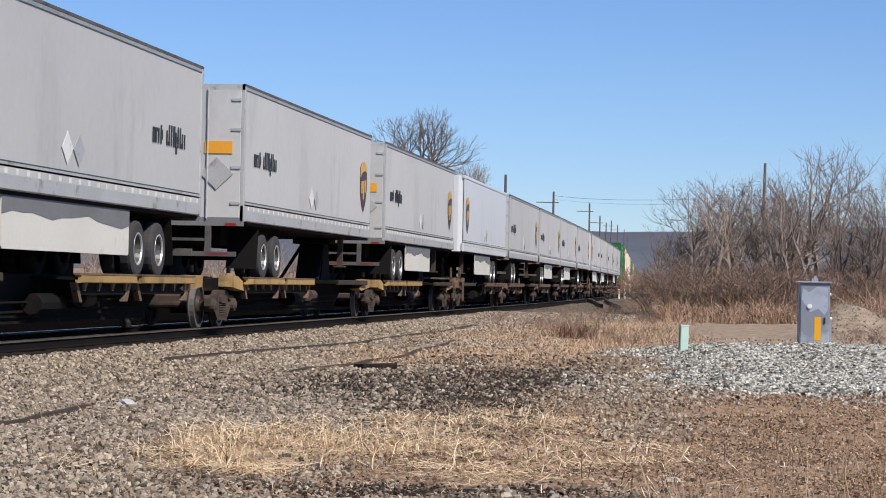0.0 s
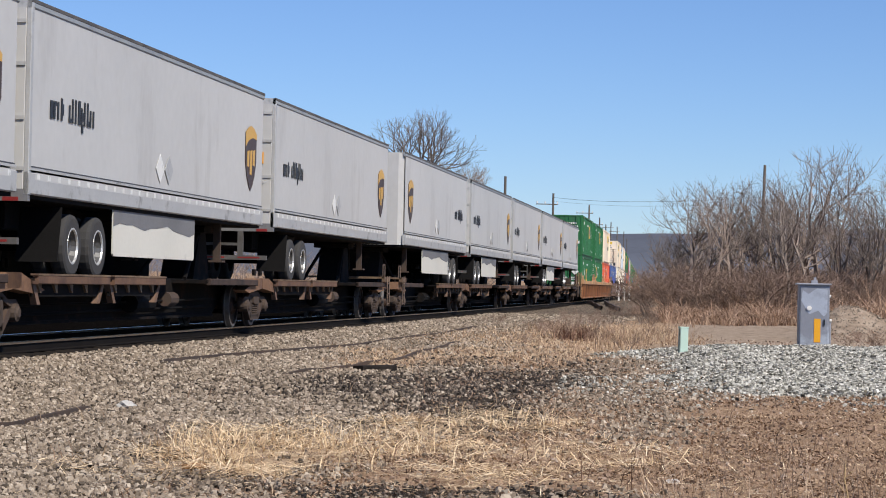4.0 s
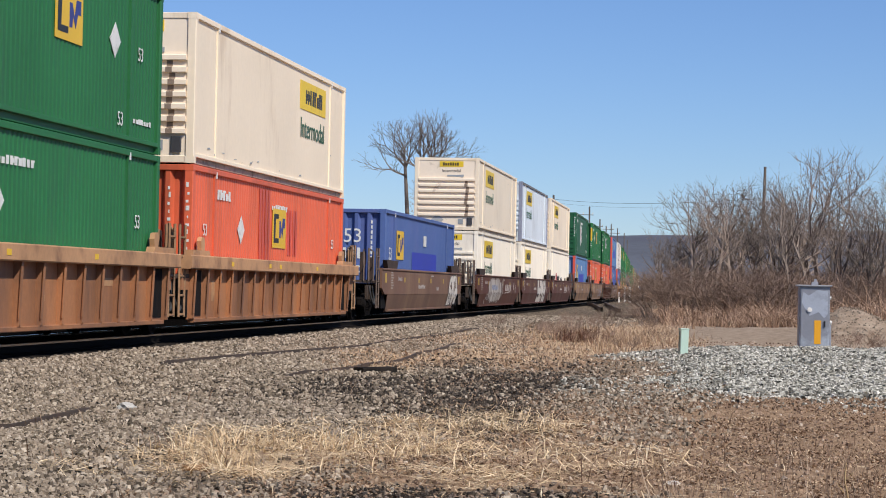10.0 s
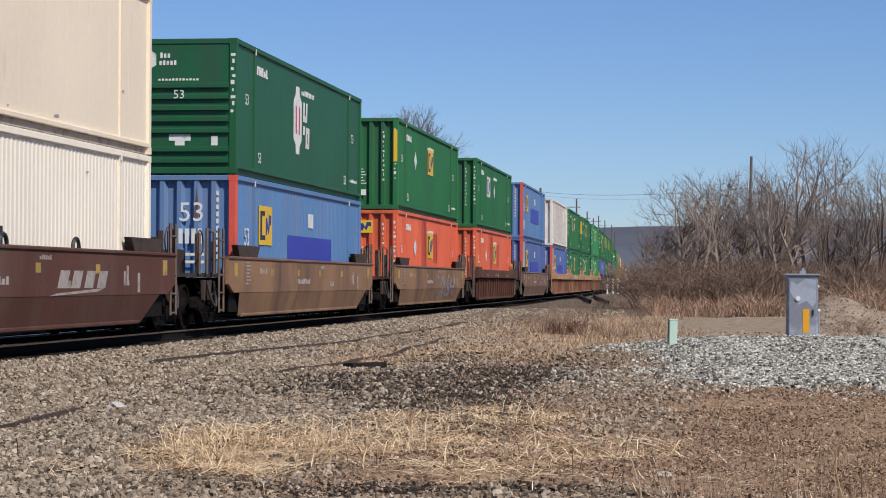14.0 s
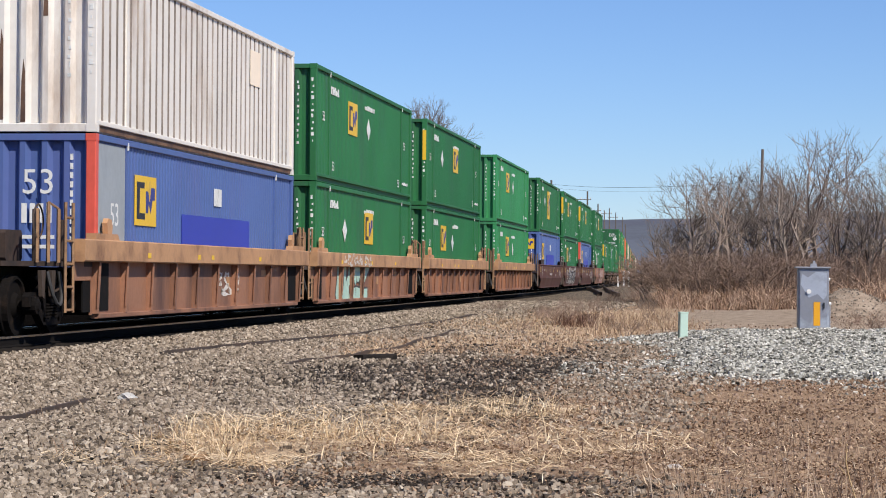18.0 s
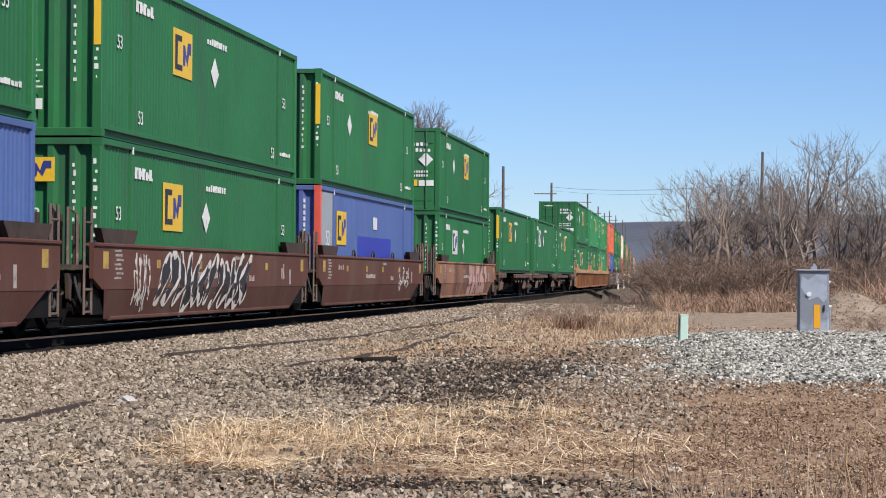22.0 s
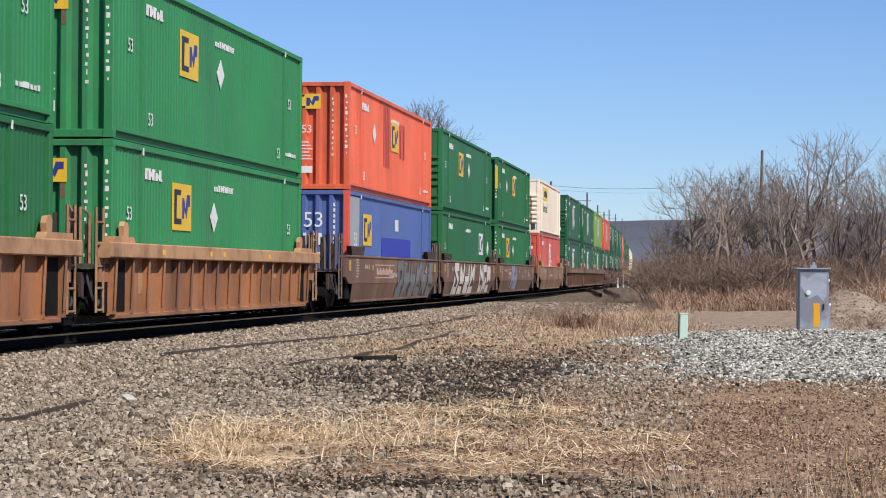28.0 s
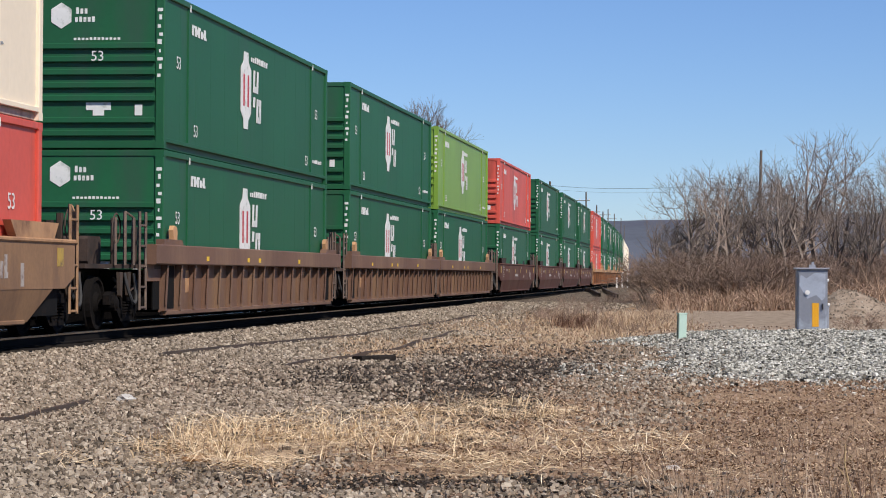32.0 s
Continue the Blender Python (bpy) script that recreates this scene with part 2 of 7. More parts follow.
    "graf_white": mat("graffiti_white", (0.66, 0.60, 0.53), 0.6, 0, 0.12, 3, (0.25, 0.2, 0.18), 0.25, 4),
    "graf_teal": mat("graffiti_mint", (0.42, 0.60, 0.50), 0.6, 0, 0.12, 3, (0.2, 0.25, 0.2), 0.25, 4),
    "graf_grey": mat("graffiti_blue_grey", (0.26, 0.28, 0.36), 0.6, 0, 0.12, 3),
    "graf_dark": mat("graffiti_charcoal", (0.16, 0.155, 0.155), 0.6, 0, 0.2, 3, (0.26, 0.24, 0.22), 0.3, 3),
    "graf_pink": mat("graffiti_faded_pink", (0.52, 0.33, 0.27), 0.6, 0, 0.12, 3),
}


# ---- mesh helpers ----
class Geo:
    """Vertices and faces of one mesh."""

    def __init__(self):
        self.v, self.f = [], []

    def quad(self, *pts):
        n = len(self.v)
        self.v += [tuple(p) for p in pts]
        self.f.append(tuple(range(n, n + len(pts))))
        return self

    def box(self, x0, x1, y0, y1, z0, z1, c=0.0):
        """A box; c: chamfer of its edges along the longest way."""
        n = len(self.v)
        if c <= 0:
            self.v += [(x, y, z) for x in (x0, x1) for y in (y0, y1) for z in (z0, z1)]
            self.f += [tuple(n + i for i in q) for q in ((0, 1, 3, 2), (4, 6, 7, 5), (0, 4, 5, 1), (2, 3, 7, 6), (0, 2, 6, 4), (1, 5, 7, 3))]
            return self
        d = (x1 - x0, y1 - y0, z1 - z0)
        k = max(range(3), key=lambda i: d[i])
        lo, hi = (x0, y0, z0), (x1, y1, z1)
        a, b = [i for i in range(3) if i != k]
        ring = [(lo[a] + c, lo[b]), (hi[a] - c, lo[b]), (hi[a], lo[b] + c), (hi[a], hi[b] - c), (hi[a] - c, hi[b]), (lo[a] + c, hi[b]), (lo[a], hi[b] - c), (lo[a], lo[b] + c)]
        for e in (lo[k], hi[k]):
            for p, q in ring:
                w = [0, 0, 0]
                w[k], w[a], w[b] = e, p, q
                self.v.append(tuple(w))
        turn = 1 if k != 1 else -1
        for i in range(8):
            q = (n + i, n + (i + 1) % 8, n + 8 + (i + 1) % 8, n + 8 + i)
            self.f.append(q[::turn])
        self.f.append(tuple(n + i for i in range(8))[::-turn])
        self.f.append(tuple(n + 8 + i for i in range(8))[::turn])
        return self

    def prism(self, ring, lo, hi, axis=0):
        """A flat ring of (a, b) pushed along an axis from lo to hi."""
        n, m = len(self.v), len(ring)
        for e in (lo, hi):
            for a, b in ring:
                self.v.append({0: (e, a, b), 1: (a, e, b), 2: (a, b, e)}[axis])
        area = sum(ring[i][0] * ring[(i + 1) % m][1] - ring[(i + 1) % m][0] * ring[i][1] for i in range(m))
        s = (1 if area > 0 else -1) * (-1 if axis == 1 else 1)
        for i in range(m):
            self.f.append((n + i, n + (i + 1) % m, n + m + (i + 1) % m, n + m + i)[::s])
        self.f.append(tuple(range(n, n + m))[::-s])
        self.f.append(tuple(range(n + m, n + 2 * m))[::s])
        return self

    def rod(self, p, q, r0, r1=None, n=6, caps=True):
        """A round bar from p to q."""
        r1 = r0 if r1 is None else r1
        p, q = Vector(p), Vector(q)
        d = (q - p).normalized()
        u = d.orthogonal().normalized()
        w = d.cross(u)
        b = len(self.v)
        for c, r in ((p, r0), (q, r1)):
            for i in range(n):
                a = 2 * math.pi * i / n
                self.v.append(tuple(c + (u * math.cos(a) + w * math.sin(a)) * r))
        for i in range(n):
            self.f.append((b + i, b + (i + 1) % n, b + n + (i + 1) % n, b + n + i))
        if caps:
            self.f.append(tuple(range(b + n - 1, b - 1, -1)))
            self.f.append(tuple(range(b + n, b + 2 * n)))
        return self

    def lathe(self, profile, centre, n=20):
        """Turns (radius, x) pairs about an axle that runs along x."""
        b, m = len(self.v), len(profile)
        for i in range(n):
            a = 2 * math.pi * i / n
            for r, x in profile:
                self.v.append((centre[0] + x, centre[1] + r * math.cos(a), centre[2] + r * math.sin(a)))
        for i in range(n):
            for j in range(m - 1):
                self.f.append((b + i * m + j, b + i * m + j + 1, b + (i + 1) % n * m + j + 1, b + (i + 1) % n * m + j))
        return self

    def sweep(self, pts, r, n=6):
        """One bent round bar through the points."""
        pts = [Vector(p) for p in pts]
        b = len(self.v)
        for i, p in enumerate(pts):
            d = (pts[min(i + 1, len(pts) - 1)] - pts[max(i - 1, 0)]).normalized()
            u = d.cross(Vector((1, 0, 0) if abs(d.x) < .9 else (0, 0, 1))).normalized()
            w = d.cross(u)
            for k in range(n):
                a = 2 * math.pi * k / n
                self.v.append(tuple(p + (u * math.cos(a) + w * math.sin(a)) * r))
        for i in range(len(pts) - 1):
            for k in range(n):
                self.f.append((b + i * n + k, b + i * n + (k + 1) % n, b + (i + 1) * n + (k + 1) % n, b + (i + 1) * n + k))
        return self

    def mesh(self, name):
        me = bpy.data.meshes.new(name)
        me.from_pydata(self.v, [], self.f)
        return me


PLAIN = []


def plain(build, ob_name):
    """Builds a thing with few parts, one for each paint."""
    PLAIN.append({})
    ob = build()
    parts = PLAIN.pop()
    for m, g in parts.items():
        me = g.mesh(ob_name)
        me.materials.append(M[m])
        c = new(ob_name, me)
        c.parent = ob
    return ob


def part(name, g, material, parent=None, label="", kind=""):
    """Links a mesh as one object under a thing or part."""
    if PLAIN and parent is not None:
        # far cars: all that has one paint is one part
        q = PLAIN[-1].setdefault(material, Geo())
        n = len(q.v)
        q.v += g.v
        q.f += [tuple(i + n for i in f) for f in g.f]
        return parent
    me = g.mesh(name)
    me.materials.append(M[material] if isinstance(material, str) else material)
    ob = new(name, me)
    ob.parent = parent
    if name in ("marking", "scuff", "lettering_shape", "graffiti", "graffiti_outline"):
        kind = "stuff"          # strokes too small to pick apart
    return tagged(ob, label, kind=kind)


def thing(name, label, category, group="", at=None):
    ob = new(name)
    ob.empty_display_size = 0.2
    if at is not None:
        ob.matrix_world = at
    return tagged(ob, label, category, group)


def big_mesh(name, verts, faces, material, smooth=False):
    """A large mesh from arrays; all faces have the same number of corners."""
    verts, faces = np.asarray(verts, np.float32), np.asarray(faces, np.int32)
    me = bpy.data.meshes.new(name)
    k = faces.shape[1]
    me.vertices.add(len(verts))
    me.vertices.foreach_set("co", verts.ravel())
    me.loops.add(faces.size)
    me.loops.foreach_set("vertex_index", faces.ravel())
    me.polygons.add(len(faces))
    me.polygons.foreach_set("loop_start", np.arange(0, faces.size, k, dtype=np.int32))
    me.polygons.foreach_set("use_smooth", np.full(len(faces), smooth))
    me.update()
    me.validate()
    me.materials.append(material)
    return me


# ---- the line: straight past the camera, bending away to the left further on ----
TRACK_X, RAIL_Z = -11.79, 0.60
BEND_0, BEND_1, BEND = 50.0, 300.0, 1.78e-4
SPEED = 25.9


def bend(s):
    a = min(max(s - BEND_0, 0.0), BEND_1 - BEND_0)
    return BEND * a * a / 2 + max(s - BEND_1, 0.0) * BEND * (BEND_1 - BEND_0)


def heading(s):
    return math.degrees(math.atan(BEND * min(max(s - BEND_0, 0.0), BEND_1 - BEND_0)))


def on_track(s, z=0.0):
    return pose(TRACK_X - bend(s), s, RAIL_Z + z, 0, 0, heading(s))


def np_bend(y):
    a = np.clip(y - BEND_0, 0, BEND_1 - BEND_0)
    return BEND * a * a / 2 + np.maximum(y - BEND_1, 0) * BEND * (BEND_1 - BEND_0)


# ---- ground ----
def step(a, b, x):
    t = np.clip((x - a) / (b - a), 0, 1)
    return t * t * (3 - 2 * t)


def lumps(x, y, s, seed):
    """Cheap smooth noise from crossed waves, about -1 to 1."""
    r = np.random.RandomState(seed)
    out = np.zeros_like(x)
    for k in range(9):
        a, p, w = r.rand() * 6.283, r.rand() * 6.283, s * (0.6 + 1.6 * r.rand())
        out += np.sin((x * math.cos(a) + y * math.sin(a)) * w + p + 1.3 * np.sin((y * math.cos(a) - x * math.sin(a)) * w * 0.7 + p * 3))
    return out / 4.0


def ground_z(x, y):
    x, y = np.asarray(x, float), np.asarray(y, float)
    d = np.abs(x - (TRACK_X - np_bend(y)))
    z = 0.10 + 0.25 * step(35, 75, y) + 0.20 * step(75, 130, y)
    z = z - 0.06 * step(-6, -2, x) * (1 - step(30, 45, y))
    z = z + 0.035 * lumps(x, y, 0.9, 3) + 0.02 * lumps(x, y, 3.1, 4)
    bed = 0.40 - 0.30 * step(1.5, 4.2, d)
    z = z + (np.maximum(bed, z) - z) * (1 - step(3.2, 4.6, d))
    z = z * step(1.6, 2.6, d) + (1 - step(1.6, 2.6, d)) * 0.40
    # light gravel heap round the cabinet
    heap = step(-0.9, 1.6, x + 1.65 - 0.137 * (46 - y) + 0.25 * lumps(x, y, 1.1, 8)) * (1 - step(8, 11, x))
    heap *= step(33.5, 45.0, y + 0.5 * lumps(x, y, 0.8, 9)) * (1 - step(47.5, 53.0, y))
    z = z + heap * (0.25 + 0.03 * lumps(x, y, 2.0, 10))
    # spoil heap further back
    r = np.hypot((x - 2.55) / np.where(x < 2.55, 1.15, 3.0), (y - 62) / 3.0)
    z = z + 1.0 * np.maximum(0, 1 - r) ** 0.9 * (1 + 0.08 * lumps(x, y, 2.2, 12))
    # far country rises a little beyond the woods
    z = z + 4.0 * step(200, 900, np.hypot(x, y)) * step(20, 60, d)
    return z


def ellipse(x, y, cx, cy, rx, ry, soft=0.35, rough=0.3, seed=1):
    q = np.hypot((x - cx) / rx, (y - cy) / ry) + rough * lumps(x / rx * 2, y / ry * 2, 1.3, seed)
    return 1 - step(1 - soft, 1 + soft, q)


def regions(x, y):
    """How much straw, grey stone, coal-dark stone and pale stone covers the ground."""
    x, y = np.asarray(x, float), np.asarray(y, float)
    d = x - (TRACK_X - np_bend(y))
    n = lumps(x, y, 0.7, 21)
    straw = np.maximum.reduce([ellipse(x, y, -4.0, 19.6, 1.2, 2.3, 0.6, 0.5, 31) * 0.95,
                               ellipse(x, y, -3.0, 24.0, 1.0, 2.3, 0.6, 0.5, 37) * 0.72,
                               ellipse(x, y, -2.0, 19.6, 1.5, 2.6, 0.7, 0.5, 38) * 0.40,
                               ellipse(x, y, -4.6, 62.0, 2.9, 15.0, 0.4, 0.25, 32) * .9,
                               ellipse(x, y, -6.1, 45.5, 1.9, 5.8, 0.5, 0.35, 33) * 0.85,
                               ellipse(x, y, -6.4, 40.5, 1.3, 3.4, 0.4, 0.35, 47) * 0.9, ellipse(x, y, -5.3, 49.5, 1.6, 5.5, 0.5, 0.4, 48) * 0.75,
                               step(84, 90, y) * step(3.8, 5.5, d) * 0.25,
                               ellipse(x, y, 3.2, 52, 2.2, 4.5, 0.4, 0.25, 34) * 0.5])
    grey = np.maximum(1 - step(5.6, 8.4, np.abs(d) + 0.6 * n), ellipse(x, y, -6.2, 25.0, 3.2, 9.5, 0.5, 0.3, 35))
    grey = np.maximum(grey, ellipse(x, y, -5.6, 16.2, 1.6, 3.6, 0.5, 0.3, 46))
    grey = np.maximum(grey, 0.12 * step(52, 56, y) * (1 - step(84, 90, y)) * step(-3.4, -1.6, x))
    grey = np.maximum(grey, 0.70 * ellipse(x, y, -3.4, 15.2, 2.6, 1.0, 0.7, 0.5, 45))
    grey = np.maximum(grey, 0.40 * ellipse(x, y, -2.2, 34.0, 1.5, 10.0, 0.7, 0.5, 36))
    # mask for the train's painted shade and oily ballast, out to the far side
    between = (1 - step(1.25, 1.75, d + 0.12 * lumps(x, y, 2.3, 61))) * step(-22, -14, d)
    dark = np.maximum.reduce([ellipse(x, y, -4.4, 33.0, 1.8, 8.0, 0.7, 0.55, 41) * 0.85, 0.42 * ellipse(x, y, -7.0, 32.0, 1.6, 4.5, 0.7, 0.5, 43),
                              0.75 * ellipse(x, y, -2.2, 16.3 - .1 * (x + 2.2), 1.7, 0.42, 0.7, 0.5, 42)])
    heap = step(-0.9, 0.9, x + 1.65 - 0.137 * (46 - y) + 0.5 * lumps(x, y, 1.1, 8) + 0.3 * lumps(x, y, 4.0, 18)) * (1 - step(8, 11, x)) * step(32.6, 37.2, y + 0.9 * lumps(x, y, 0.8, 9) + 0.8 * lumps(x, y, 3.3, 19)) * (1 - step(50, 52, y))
    yard = step(50, 54, y) * (1 - step(80, 90, y)) * step(-3.6, -2.0, x)
    return straw, grey, dark, heap, between, yard


def ground_material():
    m = bpy.data.materials.new("ground_dirt_straw_and_stone")
    m.use_nodes = True
    nt = m.node_tree
    N, L = nt.nodes, nt.links
    b = N["Principled BSDF"]
    b.inputs["Roughness"].default_value = 0.95
    b.inputs["Specular IOR Level"].default_value = 0.0
    tc = N.new("ShaderNodeTexCoord")

    def tex(scale, detail=4.0, rough=0.6, stretch=(1, 1, 1)):
        mp = N.new("ShaderNodeMapping")
        mp.inputs["Scale"].default_value = stretch
        L.new(tc.outputs["Object"], mp.inputs["Vector"])
        t = N.new("ShaderNodeTexNoise")
        t.inputs["Scale"].default_value, t.inputs["Detail"].default_value, t.inputs["Roughness"].default_value = scale, detail, rough
        L.new(mp.outputs[0], t.inputs["Vector"])
        return t.outputs["Fac"]

    def ramp(fac, *stops):
        r = N.new("ShaderNodeValToRGB")
        el = r.color_ramp.elements
        while len(el) < len(stops):
            el.new(0.5)
        for e, (p, c) in zip(el, stops):
            e.position, e.color = p, (*c, 1)
        L.new(fac, r.inputs["Fac"])
        return r.outputs["Color"]

    def mix(fac, a, c):
        x = N.new("ShaderNodeMix")
        x.data_type = "RGBA"
        L.new(fac, x.inputs["Factor"])
        L.new(a, x.inputs["A"])
        L.new(c, x.inputs["B"])
        return x.outputs["Result"]

    def attr(name, fringe=None):
        a = N.new("ShaderNodeAttribute")
        a.attribute_name = name
        if fringe is None:
            return a.outputs["Fac"]
        # break the region's edge up with fine noise
        q = N.new("ShaderNodeMath")
        q.operation = "ADD"
        L.new(a.outputs["Fac"], q.inputs[0])
        L.new(fringe, q.inputs[1])
        s = N.new("ShaderNodeMapRange")
        s.inputs["From Min"].default_value, s.inputs["From Max"].default_value = 0.80, 1.10
        L.new(q.outputs[0], s.inputs["Value"])
        return s.outputs[0]

    fine, mid = tex(26, 4, 0.7), tex(3.2, 5, 0.65)
    grain = tex(70, 2, 0.5)
    dirt = ramp(mid, (0.30, (0.235, 0.147, 0.092)), (0.52, (0.385, 0.256, 0.166)), (0.72, (0.50, 0.362, 0.245)))
    speck = ramp(grain, (0.36, (0.09, 0.055, 0.035)), (0.48, (0.29, 0.195, 0.125)), (0.66, (0.50, 0.37, 0.25)))
    col = mix(fine, dirt, speck)
    tan = ramp(mid, (0.30, (0.24, 0.18, 0.13)), (0.5, (0.36, 0.28, 0.21)), (0.7, (0.45, 0.36, 0.275)))
    col = mix(attr("yard"), col, tan)
    stone = ramp(grain, (0.33, (0.045, 0.036, 0.027)), (0.5, (0.145, 0.115, 0.089)), (0.68, (0.30, 0.245, 0.192)))
    col = mix(attr("grey", mid), col, stone)
    straw = ramp(tex(20, 4, 0.7, (1, 0.5, 1)), (0.32, (0.28, 0.19, 0.125)), (0.5, (0.48, 0.355, 0.235)), (0.7, (0.70, 0.55, 0.375)))
    col = mix(attr("straw", fine), col, straw)
    coal = ramp(grain, (0.36, (0.02, 0.016, 0.014)), (0.55, (0.06, 0.047, 0.038)), (0.72, (0.17, 0.135, 0.108)))
    col = mix(attr("dark", mid), col, coal)
    # dark base below the heap's pale stones: gap shade put into the colour
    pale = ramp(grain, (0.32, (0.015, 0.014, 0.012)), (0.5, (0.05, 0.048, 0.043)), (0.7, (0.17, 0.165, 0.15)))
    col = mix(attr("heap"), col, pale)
    # near black: the train's shade is put into the colour of oily ballast
    oily_shade = ramp(grain, (0.40, (0.003, 0.0028, 0.0025)), (0.62, (0.007, 0.006, 0.0055)), (0.76, (0.022, 0.019, 0.016)))
    col = mix(attr("oily_shade"), col, oily_shade)
    L.new(col, b.inputs["Base Color"])
    bp = N.new("ShaderNodeBump")
    bp.inputs["Strength"].default_value, bp.inputs["Distance"].default_value = 0.6, 0.04
    L.new(grain, bp.inputs["Height"])
    L.new(bp.outputs[0], b.inputs["Normal"])
    return m


def make_ground():
    def out(edge, sign):
        return [edge + sign * (1.32 ** k - 1) * 6 for k in range(1, 25)]
    xs = sorted(out(-30, -1)) + list(np.arange(-30, 14.01, 0.22)) + out(14, 1)
    ys = sorted(out(10, -1)) + list(np.arange(10, 56, 0.22)) + list(np.arange(56, 110, 0.5)) + list(np.arange(110, 700, 5.0)) + out(700, 1)
    X, Y = np.meshgrid(np.array(xs), np.array(ys))
    x, y = X.ravel(), Y.ravel()
    nx, ny = len(xs), len(ys)
    i = np.arange(nx * ny).reshape(ny, nx)
    f = np.stack([i[:-1, :-1], i[:-1, 1:], i[1:, 1:], i[1:, :-1]], -1).reshape(-1, 4)
    me = big_mesh("ground", np.stack([x, y, ground_z(x, y)], -1), f, ground_material(), True)
    for name, val in zip(("straw", "grey", "dark", "heap", "oily_shade", "yard"), regions(x, y)):
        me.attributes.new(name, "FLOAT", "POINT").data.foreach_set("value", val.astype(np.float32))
    return tagged(new("ground", me), "brown dirt with grey ballast and dry straw beside the line", "ground", kind="structure")


make_ground()


# ---- track ----
def make_track():
    ss = [-60.0] + [float(v) for v in range(-40, 720, 10)]
    for side in (-1, 1):
        rail = thing("rail", "steel rail with a polished head on wooden sleepers", "rail", "rails of the running line")
        tagged(rail, kind="structure")
        for name, prof, m in (("rail_head", [(-0.036, -0.035), (0.036, -0.035), (0.036, -0.006), (0.028, 0.0), (-0.028, 0.0), (-0.036, -0.006)], "railtop"),
                              ("rail_web", [(-0.07, -0.17), (0.07, -0.17), (0.07, -0.155), (0.012, -0.14), (0.012, -0.035), (-0.012, -0.035), (-0.012, -0.14), (-0.07, -0.155)], "railside")):
            g = Geo()
            n = len(prof)
            for s in ss:
                for a, z in prof:
                    g.v.append((TRACK_X - bend(s) + side * 0.753 + a, s, RAIL_Z + z))
            for k in range(len(ss) - 1):
                for j in range(n):
                    g.f.append((k * n + j, (k + 1) * n + j, (k + 1) * n + (j + 1) % n, k * n + (j + 1) % n)[::-1])
            part(name, g, m, rail)
    base = Geo().box(-1.30, 1.30, -0.115, 0.115, -0.17, 0.0, 0.012).mesh("sleeper")
    base.materials.append(M["tie"])
    k = 0
    sleepers = new("sleepers")
    tagged(sleepers, "weathered wooden sleepers bedded in ballast under the rails", "sleepers", kind="structure")
    s = 14.0
    while s < 120:
        ob = new("sleeper", base)
        ob.parent = sleepers
        ob.matrix_local = pose(TRACK_X - bend(s) + random.uniform(-.04, .04), s, RAIL_Z - 0.172 + random.uniform(-.01, .005), 0, 0, random.uniform(-1, 1))
        s += 0.54
    g = Geo()
    while s < 560:
        g.box(TRACK_X - bend(s) - 1.3, TRACK_X - bend(s) + 1.3, s - 0.12, s + 0.12, RAIL_Z - 0.34, RAIL_Z - 0.172)
        s += 0.54
    part("far_sleepers", g, "tie", sleepers, kind="stuff")


make_track()


# ---- containers ----
CL, CW, CH = 16.15, 1.295, 2.885          # length, half width, height
WALL = CW - .042                          # side walls lie back behind the rails


def bars(g, x, y, z, width, height, n, seed, side=1, gap=0.35, slant=0.0):
    """A row of n upright strokes standing for lettering, on a side wall at x; it runs along y."""
    r = random.Random(seed)
    p = width / n
    for i in range(n):
        a = y + i * p
        h = height * r.choice((1, 1, 0.72, 0.72, 0.9))
        g.box(x, x + 0.006 * side, a, a + p * (1 - gap), z, z + h)
        if r.random() < 0.6:
            g.box(x, x + 0.006 * side, a + p * (1 - gap), a + p * (1 - gap * 0.35), z + (h * 0.75 if r.random() < .5 else 0), z + (h if r.random() < .5 else h * 0.25))
    return g


def bars_end(g, x, y, z, width, height, n, seed):
    r = random.Random(seed)
    p = width / n
    for i in range(n):
        g.box(x + i * p, x + i * p + p * 0.65, y - 0.006, y, z, z + height * r.choice((1, 0.8, 0.9)))
    return g


_texts = {}


def text_part(txt, size, m, parent, matrix, label=""):
    if PLAIN:
        return parent
    if (txt, size, m) in _texts:
        ob = new("number", _texts[txt, size, m])
        ob.parent = parent
        ob.matrix_local = matrix
        return tagged(ob, label)
    cu = bpy.data.curves.new("number", "FONT")
    cu.body, cu.size, cu.extrude = txt, size, 0.002
    cu.align_x, cu.resolution_u = "CENTER", 3
    tmp = bpy.data.objects.new("number", cu)
    me = bpy.data.meshes.new_from_object(tmp)
    bpy.data.objects.remove(tmp)
    me.materials.clear()
    me.materials.append(M[m])
    _texts[txt, size, m] = me
    ob = new("number", me)
    ob.parent = parent
    ob.matrix_local = matrix
    return tagged(ob, label)


def side_text(txt, size, m, parent, x, y, z):
    # reads from the camera's side: left of the picture is towards -y
    return text_part(txt, size, m, parent, pose(x, y, z, 90, 0, 90))


BRACKET = ((.08, .37), (.44, .37), (.42, .25), (.22, .25), (.20, -.25), (.46, -.25), (.46, -.37), (.08, -.37))
ZIGZAG = ((.50, -.24), (.50, .20), (.60, .20), (.68, -.04), (.75, .28), (.92, .28), (.92, .03), (.81, .03), (.73, -.24), (.63, -.04), (.60, -.24))


def logo_shapes(a, z, w, h, lo, hi, axis, ring):
    return Geo().prism([(a + u * w, z + v * h) for u, v in ring], lo, hi, axis)


